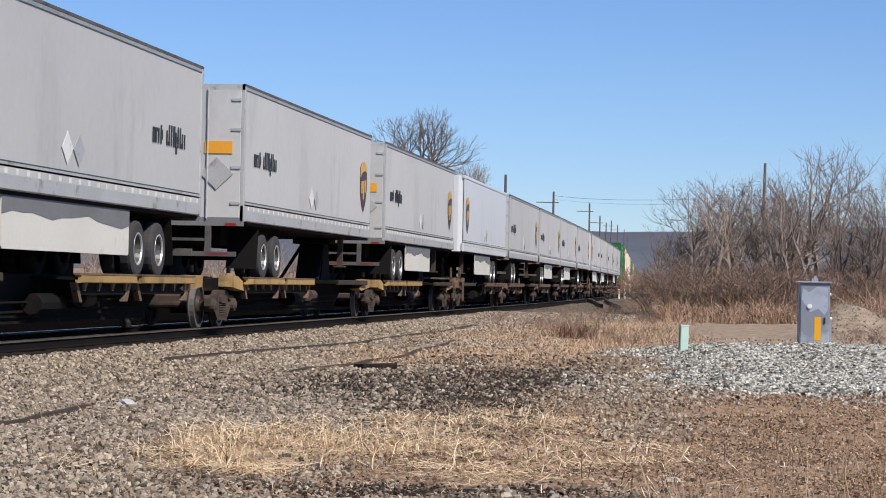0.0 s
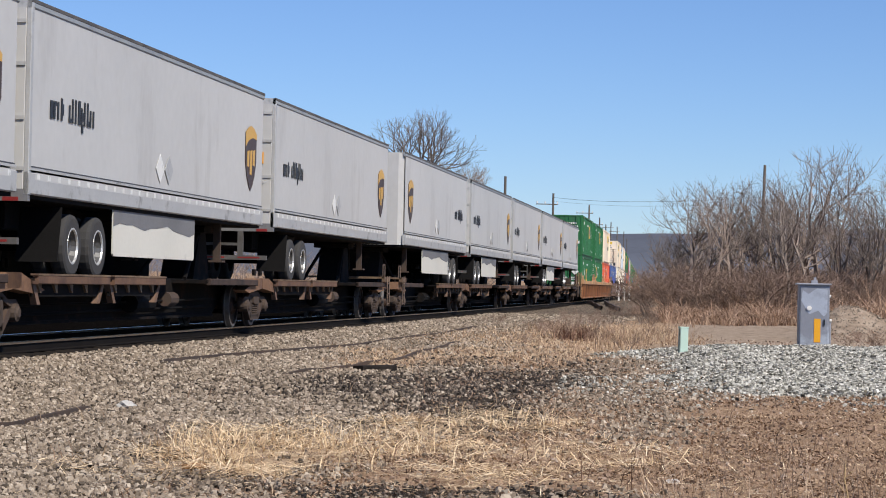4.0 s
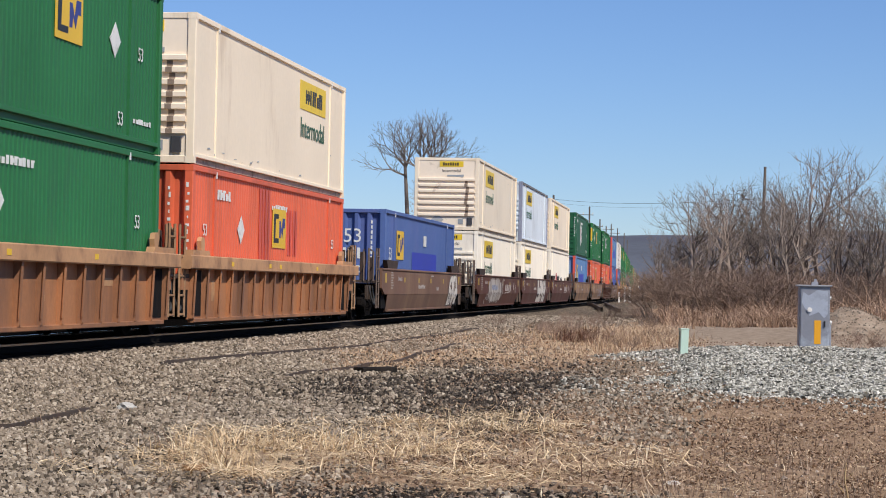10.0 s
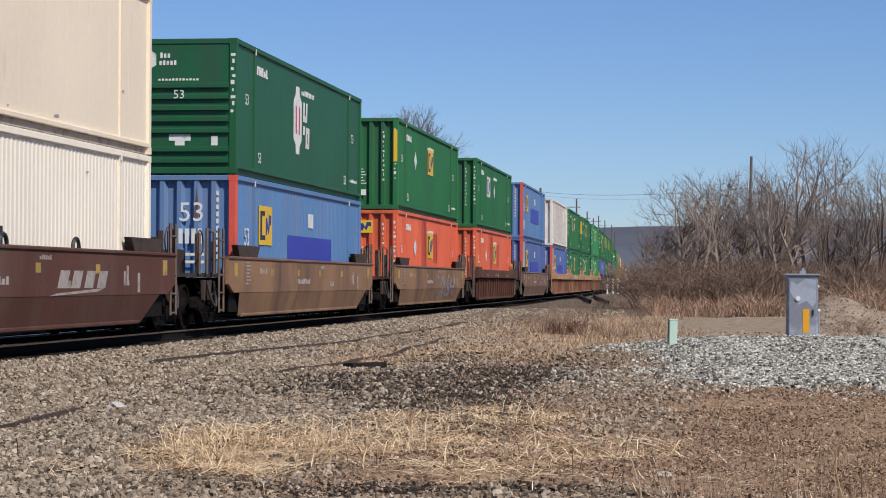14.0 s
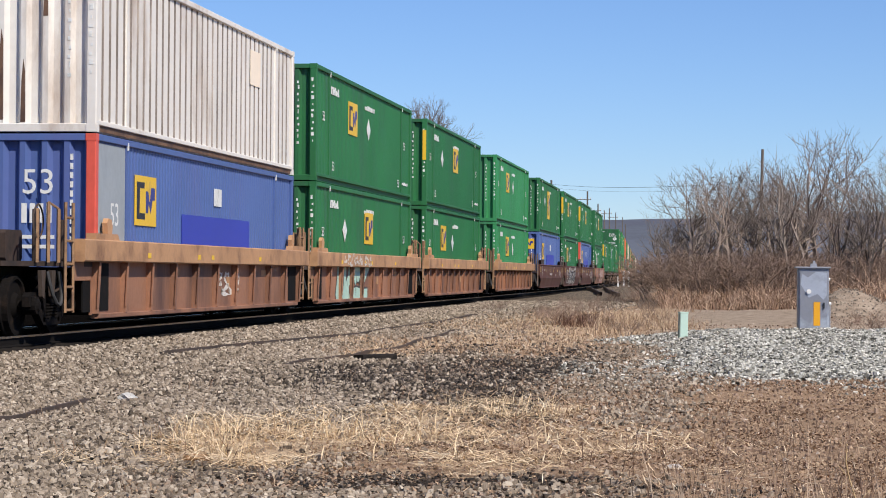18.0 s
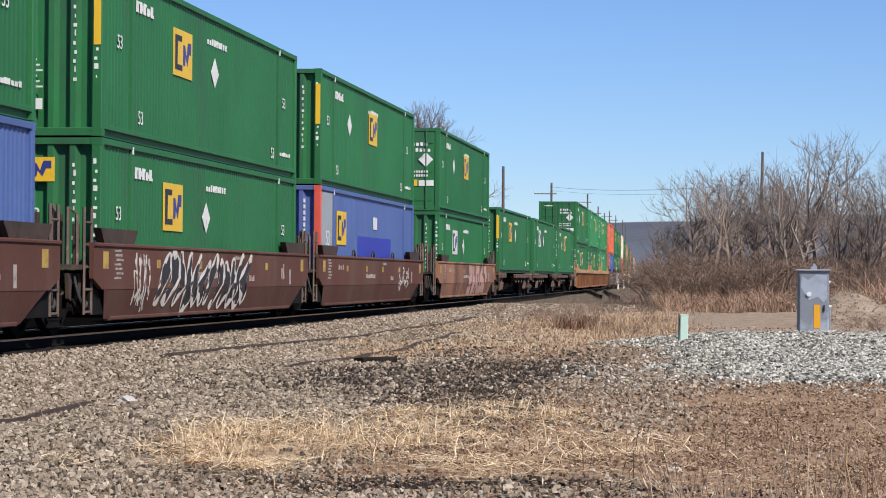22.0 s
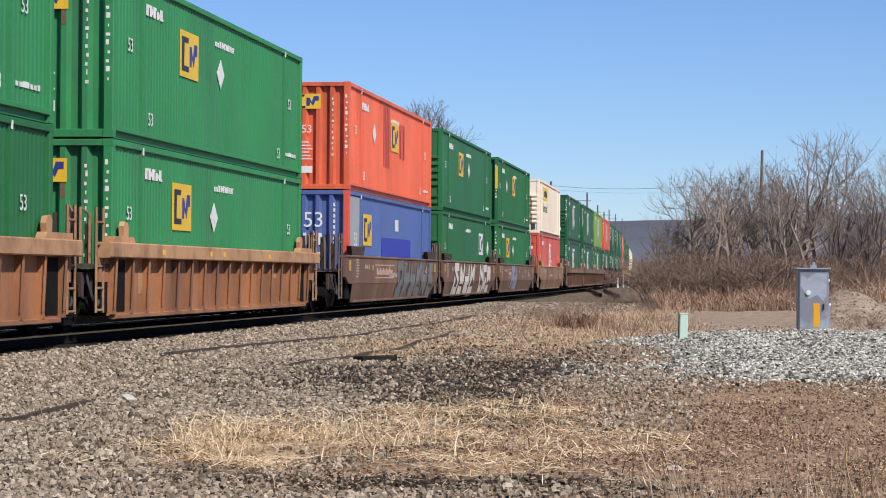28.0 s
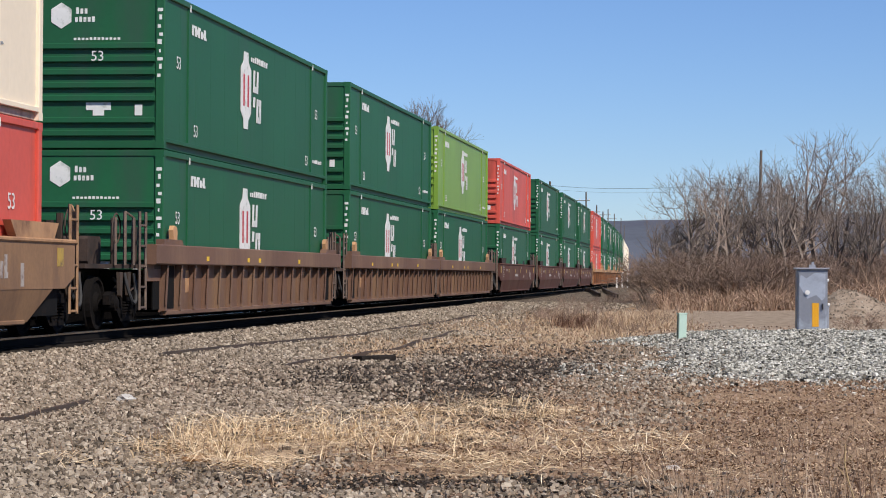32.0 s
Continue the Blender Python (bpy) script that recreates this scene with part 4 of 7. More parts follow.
# ---- trailers ----
def make_trailer(reverse, white, skirt):
    """Highway trailer; its floor is 1.22 above its tyres' contact. Its doors look towards -y unless reversed."""
    skin = "trailerwhite" if white else "trailer"
    tr = thing("semi_trailer", ("bright white" if white else "greyish white") + " box trailer with aluminium lower rail on a spine car", "trailer", "trailers on the train")
    h, W, z0, z1 = CL / 2, 1.295, 1.22, 4.10
    for sx in (-1, 1):
        g = panel_wall(Geo(), sx, W - .01, .0005, -h + .06, h - .06, z0 + .42, z1 - .12, 13, .035)
        part("side_wall", g, skin, tr)
        part("top_rail", Geo().box(min(sx * (W - .06), sx * (W + .01)), max(sx * (W - .06), sx * (W + .01)), -h, h, z1 - .13, z1, .02), "greypanel" if not white else skin, tr)
        if sx > 0 and not white:
            part("roof_edge", Geo().box(W - .03, W + .016, -h, h, z1 - .05, z1 + .012, .008), "guardgrey", tr, "dark roof edge trim")
        g = Geo().box(min(sx * (W - .06), sx * (W + .015)), max(sx * (W - .06), sx * (W + .015)), -h, h, z0, z0 + .33, .02)
        g.box(min(sx * W, sx * (W + .022)), max(sx * W, sx * (W + .022)), -h + .05, h - .05, z0 + .36, z0 + .40)
        part("bottom_rail", g, "alu" if not white else skin, tr, "riveted aluminium rail")
        part("reflector_band", Geo().box(min(sx * (W + .012), sx * (W + .0165)), max(sx * (W + .012), sx * (W + .0165)), -h + .3, h - .3, z0 + .22, z0 + .33), "trailer", tr)
        g = Geo().box(min(sx * (W - .005), sx * (W + .004)), max(sx * (W - .005), sx * (W + .004)), -h + .05, h - .05, z0 + .405, z0 + .425)
        part("trim_line", g, "darktrim", tr)
        if sx > 0:
            g = Geo()
            for k in range(31):
                yy = -h + .4 + k * (CL - .8) / 30
                g.box(W + .015, W + .019, yy, yy + .13, z0 + .235, z0 + .315)
            part("reflector_row", g, "mark", tr, "row of small white reflectors", kind="stuff")
    part("roof_panel", Geo().box(-W + .03, W - .03, -h + .03, h - .03, z1 - .04, z1 - .01), skin, tr)
    part("floor_frame", Geo().box(-W + .05, W - .05, -h + .05, h - .05, z0 - .06, z0 + .05), "deck", tr)
    nose, tail = (-h, h) if reverse else (h, -h)
    sn = 1 if nose > 0 else -1
    g = Geo()
    ring = [(-W + .01, nose - sn * .25), (-W + .06, nose - sn * .06), (-W + .22, nose), (W - .22, nose), (W - .06, nose - sn * .06), (W - .01, nose - sn * .25)]
    g.prism([(a, b) for a, b in ring], z0, z1 - .02, 2)
    part("front_wall", g, skin, tr)
    # rear doors
    for k, (xa, xb) in enumerate(((-W + .07, -.008), (.008, W - .07))):
        y0, y1 = sorted((tail - sn * .0, tail + sn * .06))
        leaf = part("door", Geo().box(xa, xb, y0, y1, z0 + .08, z1 - .12, .01), skin, tr)
        part("lock_rod", Geo().rod(((xa + xb) / 2 - .1, tail - sn * .03, z0 + .05), ((xa + xb) / 2 - .1, tail - sn * .03, z1 - .1), .018), "alu", leaf)
        xh = xb if k else xa
        for zz in (z0 + .35, z0 + 1.1, z0 + 1.9, z1 - .35):
            part("hinge", Geo().box(min(xh, xh - (.2 if k else -.2)), max(xh, xh - (.2 if k else -.2)), min(tail, tail - sn * .025), max(tail, tail - sn * .025), zz, zz + .06), "alu", leaf)
        if not reverse and k == 1:
            part("warning_sign", Geo().box(.45, 1.05, tail - .02, tail - .005, z0 + 1.42, z0 + 1.68), "sign_orange", leaf, "orange warning sticker")
            g = Geo().prism([(.36, z0 + 1.0), (.72, z0 + .66), (1.08, z0 + 1.0), (.72, z0 + 1.34)], tail - .03, tail - .012, 1)
            part("placard", g, "alu", leaf, "grey diamond placard holder")
    for sx in (-1, 1):
        part("door_post", Geo().box(min(sx * (W - .07), sx * (W + .012)), max(sx * (W - .07), sx * (W + .012)), min(tail, tail + sn * .12), max(tail, tail + sn * .12), z0, z1, .01), "alu", tr)
    part("door_header", Geo().box(-W, W, min(tail, tail + sn * .1), max(tail, tail + sn * .1), z1 - .12, z1 + .004), "alu", tr)
    part("door_sill", Geo().box(-W, W, min(tail, tail + sn * .12), max(tail, tail + sn * .12), z0 - .10, z0 + .08), "skirtgrey", tr)
    # underride guard
    bar = part("underride_guard", Geo().box(-1.15, 1.15, min(tail, tail + sn * .1), max(tail, tail + sn * .1), .48, .58), "guardgrey", tr)
    for xx in (-.55, .55):
        part("guard_post", Geo().box(xx - .06, xx + .06, min(tail, tail + sn * .1), max(tail, tail + sn * .1), .58, z0 - .1), "guardgrey", bar)
    part("guard_rail", Geo().box(-.55, .55, min(tail + sn * .02, tail + sn * .08), max(tail + sn * .02, tail + sn * .08), .80, .86), "guardgrey", bar)
    for k in range(3):
        part("reflector", Geo().box(-1.1 + k * .8, -.6 + k * .8, min(tail - sn * .004, tail), max(tail - sn * .004, tail), .515, .55), "reflred", bar)
    part("tail_lamp", Geo().box(.92, 1.16, min(tail - sn * .012, tail), max(tail - sn * .012, tail), z0 - .10, z0 - .04), "reflred", tr)
    # axles with twin tyres
    for ya in ((3.75, 5.15) if white else (2.65, 4.05)):
        yy = tail + sn * ya
        part("axle", Geo().rod((-1.1, yy, .5), (1.1, yy, .5), .07, n=8), "deck", tr)
        for sx in (-1, 1):
            for off in (.60, .93):
                prof = [(.27, 0), (.30, -.01), (.44, .0), (.49, .03), (.505, .07), (.505, .19), (.49, .24), (.44, .26), (.27, .26)]
                w = part("tyre", Geo().lathe([(r, x + off if sx > 0 else -(x + off)) for r, x in prof], (0, yy, .505), 24), "tyre", tr)
                rim = [(.02, .14), (.10, .20), (.12, .16), (.24, .14), (.275, .25), (.285, .25), (.29, .13)]
                if off > .9:
                    part("rim", Geo().lathe([(r, x + off if sx > 0 else -(x + off)) for r, x in rim], (0, yy, .505), 20), "rim", w, "dirty steel rim")
                    if sx > 0:
                        part("rim_edge", Geo().lathe([(r, x + off) for r, x in ((.255, .235), (.265, .262), (.292, .262), (.30, .245))], (0, yy, .505), 24), "rimring", w, "bright bare rim edge")
    ya, yb = sorted((tail + sn * 1.2, tail + sn * 6.2))
    part("slider_frame", Geo().box(-.55, .55, ya, yb, .72, z0 - .06, .03), "deck", tr)
    # mud flap, landing legs, side skirt
    for sx in (-1, 1):
        yf = tail + sn * (3.05 if white else 1.95)
        part("mud_flap", Geo().prism([(yf, 1.1), (yf + .02, 1.1), (yf - sn * .22 + .02, .24), (yf - sn * .22, .24)], min(sx * .55, sx * 1.22), max(sx * .55, sx * 1.22), 0), "deck", tr)
        yl = nose - sn * 2.6
        leg = part("landing_leg", Geo().box(min(sx * .85, sx * 1.0), max(sx * .85, sx * 1.0), yl - .05, yl + .05, .42, z0), "bogie", tr)
        part("foot_plate", Geo().box(min(sx * .78, sx * 1.07), max(sx * .78, sx * 1.07), yl - .14, yl + .14, .38, .42), "bogie", leg)
        if skirt and sx > 0:
            ya, yb = sorted((tail + sn * (5.85 if white else 4.8), tail + sn * (11.5 if white or reverse else 10.4)))
            g = Geo().prism([(ya, z0), (ya, .42), (ya + .05, .38), (yb - .05, .38), (yb, .42), (yb, z0)], 1.20, 1.225, 0)
            sk = part("side_skirt", g, "postwhite2", tr, "white plastic side skirt with a dull grey upper edge")
            n = 14
            ring = [(ya, z0 - .002)] + [(ya + (yb - ya) * k / n, .93 + .05 * math.sin(k * .9) - .11 * abs(k / n - .45) + .02 * math.sin(k * 2.3)) for k in range(n + 1)] + [(yb, z0 - .002)]
            part("skirt_edge", Geo().prism(ring, 1.226, 1.231, 0), "skirtgrey", sk, "dull grey wavy upper edge")
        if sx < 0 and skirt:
            # far-side skirt, near-black colour for its shaded inside, and the slider frame between
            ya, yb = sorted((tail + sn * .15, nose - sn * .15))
            part("side_skirt", Geo().box(-1.20, -1.17, ya, yb, .012, z0 - .02), "deck", tr, "far-side skirt with its shade coloured in")
    # marks
    X = W + .0005
    ys = nose - sn * 1.25
    zc = z0 + 1.46
    k = .52
    ring = [(-1, .46), (-.5, .58), (0, .62), (.5, .58), (1, .46), (1.0, -.14), (.72, -.44), (.3, -.66), (0, -.76), (-.3, -.66), (-.72, -.44), (-1.0, -.14)]
    p = part("shield", Geo().prism([(ys + a * k, zc + b) for a, b in ring], X, X + .008, 0), "shieldbrown", tr, "brown and gold shield mark")
    g = Geo().prism([(ys + a * k, zc + b) for a, b in ((-1, .47), (-.5, .585), (0, .63), (.5, .585), (1, .47), (1, .36), (.2, .38), (-.5, .30), (-1, .16))], X + .008, X + .011, 0)
    for a0, lo, hi in ((-.70, -.24, .10), (-.18, -.40, .12), (.34, -.20, .14)):
        g.prism([(ys + a * k, zc + b) for a, b in ((a0, lo), (a0 + .34, lo - .02), (a0 + .40, hi), (a0 + .02, hi - .03))], X + .008, X + .011, 0)
    part("shield_shape", g, "shieldgold", p)
    g = Geo()
    y_a = -h + (1.0 if not reverse else CL * .85 - 1.2)
    bars(g, X, y_a, z0 + 1.20, .72, .38, 4, 12, gap=.55)
    bars(g, X, y_a + .95, z0 + 1.20, 1.45, .38, 9, 13, gap=.55)
    g.box(X, X + .006, y_a + 1.62, y_a + 1.72, z0 + 1.08, z0 + 1.22)
    if not white:
        part("lettering_shape", g, "black", tr)
    yd = -h + CL * .48
    for k, m in ((-.16, "mark"), (.22, "alu")):
        g = Geo().prism([(yd + k * 1.6 - .3, z0 + .78), (yd + k * 1.6, z0 + .52), (yd + k * 1.6 + .3, z0 + .78), (yd + k * 1.6, z0 + 1.04)], X, X + .006 + (.004 if k > 0 else 0), 0)
        part("placard", g, m, tr)
    return tr


# ---- rolling stock ----
WHEELSETS = []


def make_bogie(parent, y, dark=False):
    g = Geo()
    # dark picks the near-black copy that carries the shade below well cars
    m = "bogieshade" if dark else "bogie"
    for sx in (-1, 1):
        a, b = sorted((sx * .95, sx * 1.07))
        # cast side frame: arched top chord, sagging lower chord, two columns beside the springs
        g.prism([(y - 1.10, .44), (y - 1.10, .60), (y - .98, .66), (y - .62, .66), (y - .34, .77), (y + .34, .77), (y + .62, .66), (y + .98, .66), (y + 1.10, .60), (y + 1.10, .44),
                 (y + 1.02, .44), (y + .98, .56), (y + .70, .56), (y + .36, .66), (y - .36, .66), (y - .70, .56), (y - .98, .56), (y - 1.02, .44)], a, b, 0)
        g.prism([(y - .80, .52), (y - .74, .40), (y - .40, .15), (y + .40, .15), (y + .74, .40), (y + .80, .52), (y + .66, .52), (y + .34, .26), (y - .34, .26), (y - .66, .52)], a, b, 0)
        for dy in (-.36, .36):
            g.prism([(y + dy - .05, .20), (y + dy + .05, .20), (y + dy + .07, .70), (y + dy - .07, .70)], a, b, 0)
    g.box(-1.12, 1.12, y - .26, y + .26, .50, .66, .03)
    bg = part("bogie", g, m, parent, "grimy cast-steel bogie")
    for dy in (-.19, 0, .19):
        g = Geo()
        for k in range(5):
            g.rod((1.02, y + dy, .265 + k * .048), (1.02, y + dy, .293 + k * .048), .085, n=8)
        part("spring", g, m, bg)
    for dy in (-.89, .89):
        g = Geo()
        g.rod((-1.0, 0, 0), (1.0, 0, 0), .075, n=10)
        for sx in (-1, 1):
            prof = [(.05, .66), (.16, .64), (.20, .70), (.36, .71), (.40, .67), (.487, .665), (.487, .695), (.462, .71), (.455, .80), (.40, .80), (.37, .76), (.20, .765), (.15, .83), (.05, .83)]
            g.lathe([(r, x * sx) for r, x in prof], (0, 0, 0), 24)
            for k in range(3):
                an = k * 2.094
                g.box(min(sx * 1.0, sx * 1.10), max(sx * 1.0, sx * 1.10), -.03 + .06 * math.cos(an), .03 + .06 * math.cos(an), -.03 + .06 * math.sin(an), .03 + .06 * math.sin(an))
        if PLAIN:
            g.v = [(a, b + y + dy, c + .462) for a, b, c in g.v]
            part("wheelset", g, "wheel", bg)
            continue
        w = part("wheelset", g, "bogieshade" if dark else "wheel", bg, "worn steel wheelset")
        w.matrix_parent_inverse = Matrix.Translation((0, y + dy, .462))
        WHEELSETS.append(w)
        if len(w.data.materials) < 2 and not dark:
            # bright worn treads
            w.data.materials.append(M["tread"])
            w.data.polygons.foreach_set("material_index", [1 if 12 <= f < 12 + 2 * 330 and (f - 12) % 330 < 312 and (f - 12) % 330 % 13 in (6, 7, 8) else 0 for f in range(len(w.data.polygons))])
        part("axle_box", Geo().box(.92, 1.08, y + dy - .13, y + dy + .13, .42, .62, .03).lathe([(.0, 1.17), (.07, 1.165), (.10, 1.14), (.135, 1.13), (.14, 1.08), (.14, .92)], (0, y + dy, .462), 12), m, bg)
    return bg


def make_well_car(spec, front, rear):
    """spec: ribbed or smooth:side colour:chord colour. Ends: 'share' carries half of a shared bogie joint, 'own' a bogie and a coupler."""
    style, side, chord = spec.split(":")
    car = thing("well_car", f"{'rib-sided' if style == 'ribbed' else 'smooth-sided'} weathered {dict(wellorange='orange-brown', wellmaroon='maroon', wellbrown='brown', wellrust='rust-red', welltan='tan', wellochre='ochre-brown')[side]} container well car on the rails", "rail car", "cars of the train")
    h = CL / 2 + .32
    lo, hi = -(h + (.52 if front == "share" else .95)), h + (.52 if rear == "share" else .95)
    top = 1.24 if side == "wellorange" else 1.14
    for sx in (-1, 1):
        def sp(a, b):
            return min(sx * a, sx * b), max(sx * a, sx * b)
        if style == "ribbed":
            part("side_sheet", Geo().box(*sp(1.295, 1.32), -h, h, .28, top + .02), side, car)
            for y0, y1 in ((lo, -h), (h, hi)):
                part("end_plate", Geo().box(*sp(1.28, 1.33), y0, y1, .84, top + .02), side, car)
            part("top_chord", Geo().box(*sp(1.29, 1.515), lo, hi, top, 1.50, .02), chord, car, "worn top chord")
            if sx > 0:
                for yy in (-5.6, -2.0, -.9, 3.4):
                    part("reflector", Geo().box(1.515, 1.52, yy, yy + .20, top + .08, top + .17), "yellow", car, "yellow reflector")
                for yy, zz, ww, hh in ((-6.5, .62, .34, .42), (-3.1, .92, .5, .12), (1.2, .66, .26, .30), (4.5, .9, .6, .13)):
                    part("stencil", Geo().box(1.32, 1.324, yy, yy + ww, zz, zz + hh), "welltan", car)
            part("bottom_sill", Geo().box(*sp(1.27, 1.40), -h + .2, h - .2, .22, .30, .012), side, car)
            n = 11 if chord == "welltan" and side == "wellrust" else 17
            back = Geo()
            for k in range(n):
                yy = -h + .10 + k * (2 * h - .2) / (n - 1)
                g = Geo()
                g.prism([(1.32, .30), (1.415, .30), (1.45, top + .005), (1.32, top + .005)], yy - .018, yy + .018, 1)
                g.prism([(1.41, .40), (1.425, .40), (1.46, top + .005), (1.445, top + .005)], yy - .045, yy + .045, 1)
                g.prism([(yy, .56), (yy + .13, .30), (yy + .06, .30), (yy - .016, .44)], 1.33, 1.41, 0)
                if sx > 0:
                    part("rib", g, side, car)
                else:
                    m = len(back.v)
                    back.v, back.f = back.v + [(-p, q, r) for p, q, r in g.v], back.f + [tuple(q + m for q in f)[::-1] for f in g.f]
            if sx < 0:
                part("rib", back, side, car, kind="stuff")
        else:
            part("side_sheet", Geo().prism([(lo, .92), (lo + .5, .74), (hi - .5, .74), (hi, .92), (hi, 1.44), (lo, 1.44)], *sp(1.36, 1.43), 0), side, car)
            # the lower sheet leans in towards the rails
            g = Geo()
            for x in (0, -.015):
                g.v += [(sx * (p + x), q, r) for p, q, r in ((1.425, -h + .12, .745), (1.425, h - .12, .745), (1.30, h - 1.0, .25), (1.30, -h + .5, .25))]
            g.f = [tuple(f if sx < 0 else f[::-1]) for f in ((0, 1, 2, 3), (7, 6, 5, 4), (0, 4, 5, 1), (1, 5, 6, 2), (2, 6, 7, 3), (3, 7, 4, 0))]
            part("lower_sheet", g, side, car, "lower sheet leaning inwards")
            part("top_chord", Geo().box(*sp(1.31, 1.46), lo, hi, 1.43, 1.50, .02), chord, car)
            part("bottom_sill", Geo().box(*sp(1.20, 1.335), -h + .8, h - 1.2, .22, .29, .015), side, car)
            if sx > 0:
                for yy in (lo + .55, hi - .9):
                    part("reflector", Geo().box(1.43, 1.436, yy, yy + .30, 1.08, 1.36), "reflochre", car, "square dull yellow reflector")
            for yy in (-5.0, -1.9, .9, 4.1) if sx > 0 else ():
                part("reflector", Geo().box(1.43, 1.436, yy, yy + .24, 1.10, 1.25), "reflochre", car)
            for yy in (-3.7, -.5, 3.1) if sx > 0 and side == "wellmaroon" and rear == "own" else ():
                arc = [math.pi * q / 8 for q in range(9)]
                part("lifting_ring", Geo().sweep([(1.39, yy + .17 * math.cos(an), 1.495 + .16 * math.sin(an)) for an in arc], .032), "black", car, "black lifting ring")
            if sx > 0:
                g = Geo()
                bars(g, 1.43, -1.9, .92, 1.6, .12, 9, 21)
                bars(g, 1.43, 2.5, .86, .5, .12, 4, 22)
                for q in range(7):
                    bars(g, 1.43, -7.7 + .06 * (q % 3), 1.36 - q * .075, .42, .04, 5, 30 + q)
                bars(g, 1.43, -6.2, 1.14, .9, .14, 3, 33, gap=.6)
                bars(g, 1.43, 1.1, 1.30, .6, .07, 6, 24)
                bars(g, 1.43, 5.8, .90, .35, .34, 2, 25)
                g.box(1.43, 1.434, 6.7, 6.85, .78, 1.12)
                part("marking", g, "stencilgrey", car)
        for sy in (-1, 1):
            # guide that flares out over the corner of the well
            if style == "smooth":
                g = Geo().prism([(sy * (h - 1.9), 1.50), (sy * (h - .1), 1.50), (sy * (h + .12), 1.74), (sy * (h - 2.15), 1.74)], *sp(1.30, 1.43), 0)
            else:
                g = Geo().prism([(sy * (h - 1.2), 1.50), (sy * (h + .2), 1.50), (sy * (h + .2), 1.60), (sy * (h - 1.1), 1.60)], *sp(1.30, 1.46), 0)
                if sx > 0:
                    part("guide_lug", Geo().prism([(sy * (h - .95), 1.60), (sy * (h - .70), 1.60), (sy * (h - .66), 1.78), (sy * (h - .74), 1.86), (sy * (h - .92), 1.84), (sy * (h - .98), 1.74)], 1.31, 1.40, 0), "welltan", car, "worn guide lug")
                    # black sheet laid on the side puts in the end opening's shade
                    part("end_bay", Geo().box(1.322, 1.332, min(sy * (h - .15), sy * (h - 1.0)), max(sy * (h - .15), sy * (h - 1.0)), .34, top - .02), "deck", car, "black panel standing for the shaded end opening")
            part("guide_plate", g, "endrust" if style == "smooth" and chord != "welltan" else chord, car)
    g = Geo()
    for k in range(9):
        yy = -h + .6 + k * (2 * h - 1.2) / 8
        g.box(-1.27, 1.27, yy - .12, yy + .12, .27, .352)
    g.box(-1.27, -1.0, -h + .4, h - .4, .28, .33).box(1.0, 1.27, -h + .4, h - .4, .28, .33)
    part("floor_bearer", g, "deck", car)
    for sy, end in ((-1, front), (1, rear)):
        reach = h + (1.45 if end == "share" else 2.75)
        # sloped end sheet and platform over the bogie
        g = Geo().prism([(sy * h, .36), (sy * (h + .06), .36), (sy * (h + .45), 1.05), (sy * (h + .39), 1.05)], -1.3, 1.3, 0)
        part("end_sheet", g, "endrust", car)
        pf = part("end_platform", Geo().prism([(-1.35, sy * h), (1.35, sy * h), (1.30, sy * (h + 1.0)), (.75, sy * reach), (-.75, sy * reach), (-1.30, sy * (h + 1.0))], 1.06, 1.14, 2), "endrust", car)
        part("centre_sill", Geo().box(-.32, .32, min(sy * h, sy * reach), max(sy * h, sy * reach), .70, 1.06, .03), "endrust", car)
        part("air_tank", Geo().rod((.75, sy * (h + .35), .80), (.75, sy * (h + .95), .80), .16, n=8), "deck", car)
        part("brake_lever", Geo().rod((1.10, sy * (h + .1), 1.0), (1.05, sy * (h + 1.2), .62), .035).rod((1.05, sy * (h + 1.2), .62), (.8, sy * (h + 1.25), .9), .03), "bogie", pf)
        part("hose", Geo().rod((1.0, sy * (h + .8), 1.0), (1.02, sy * (h + 1.05), .50), .025).rod((1.02, sy * (h + 1.05), .50), (.9, sy * (h + 1.35), .72), .025), "tyre", pf)
        for sx in (-1, 1):
            # added near-black plate for the shade in the open end; hides the bogie
            part("corner_panel", Geo().box(min(sx * 1.29, sx * 1.318), max(sx * 1.29, sx * 1.318), min(sy * (h - .95), sy * (h + .42)), max(sy * (h - .95), sy * (h + .42)), .33, .86), "deck", car)
            # grab irons and the ladder at the corner
            yl = sy * (h + (.52 if end == "share" else 1.2))
            g = Geo()
            for dy in (-.2, .2):
                g.rod((sx * 1.33, yl + dy, .34), (sx * 1.33, yl + dy, 2.06), .03, n=5)
            for q in range(5):
                g.rod((sx * 1.33, yl - .2, .38 + q * .36), (sx * 1.33, yl + .2, .38 + q * .36), .024, n=5)
            iron = "ladder" if chord != "welltan" else "irontan"
            part("step_ladder", g, iron if sx > 0 else "endrust", car)
            g = Geo()
            for q, dy in enumerate((.84, 1.02, 1.24) if end == "share" else (1.5, 1.7, 1.95)):
                g.rod((sx * (1.25 - .1 * q), sy * (h + dy), 1.12), (sx * (1.25 - .1 * q), sy * (h + dy), 1.95 + .1 * (q % 2)), .034, n=5)
            y0, y1 = (.84, 1.02) if end == "share" else (1.5, 1.7)
            g.rod((sx * 1.25, sy * (h + y0), 1.95), (sx * 1.15, sy * (h + y1), 2.05), .02, n=5)
            part("handrail", g, iron if sx > 0 else "endrust", pf)
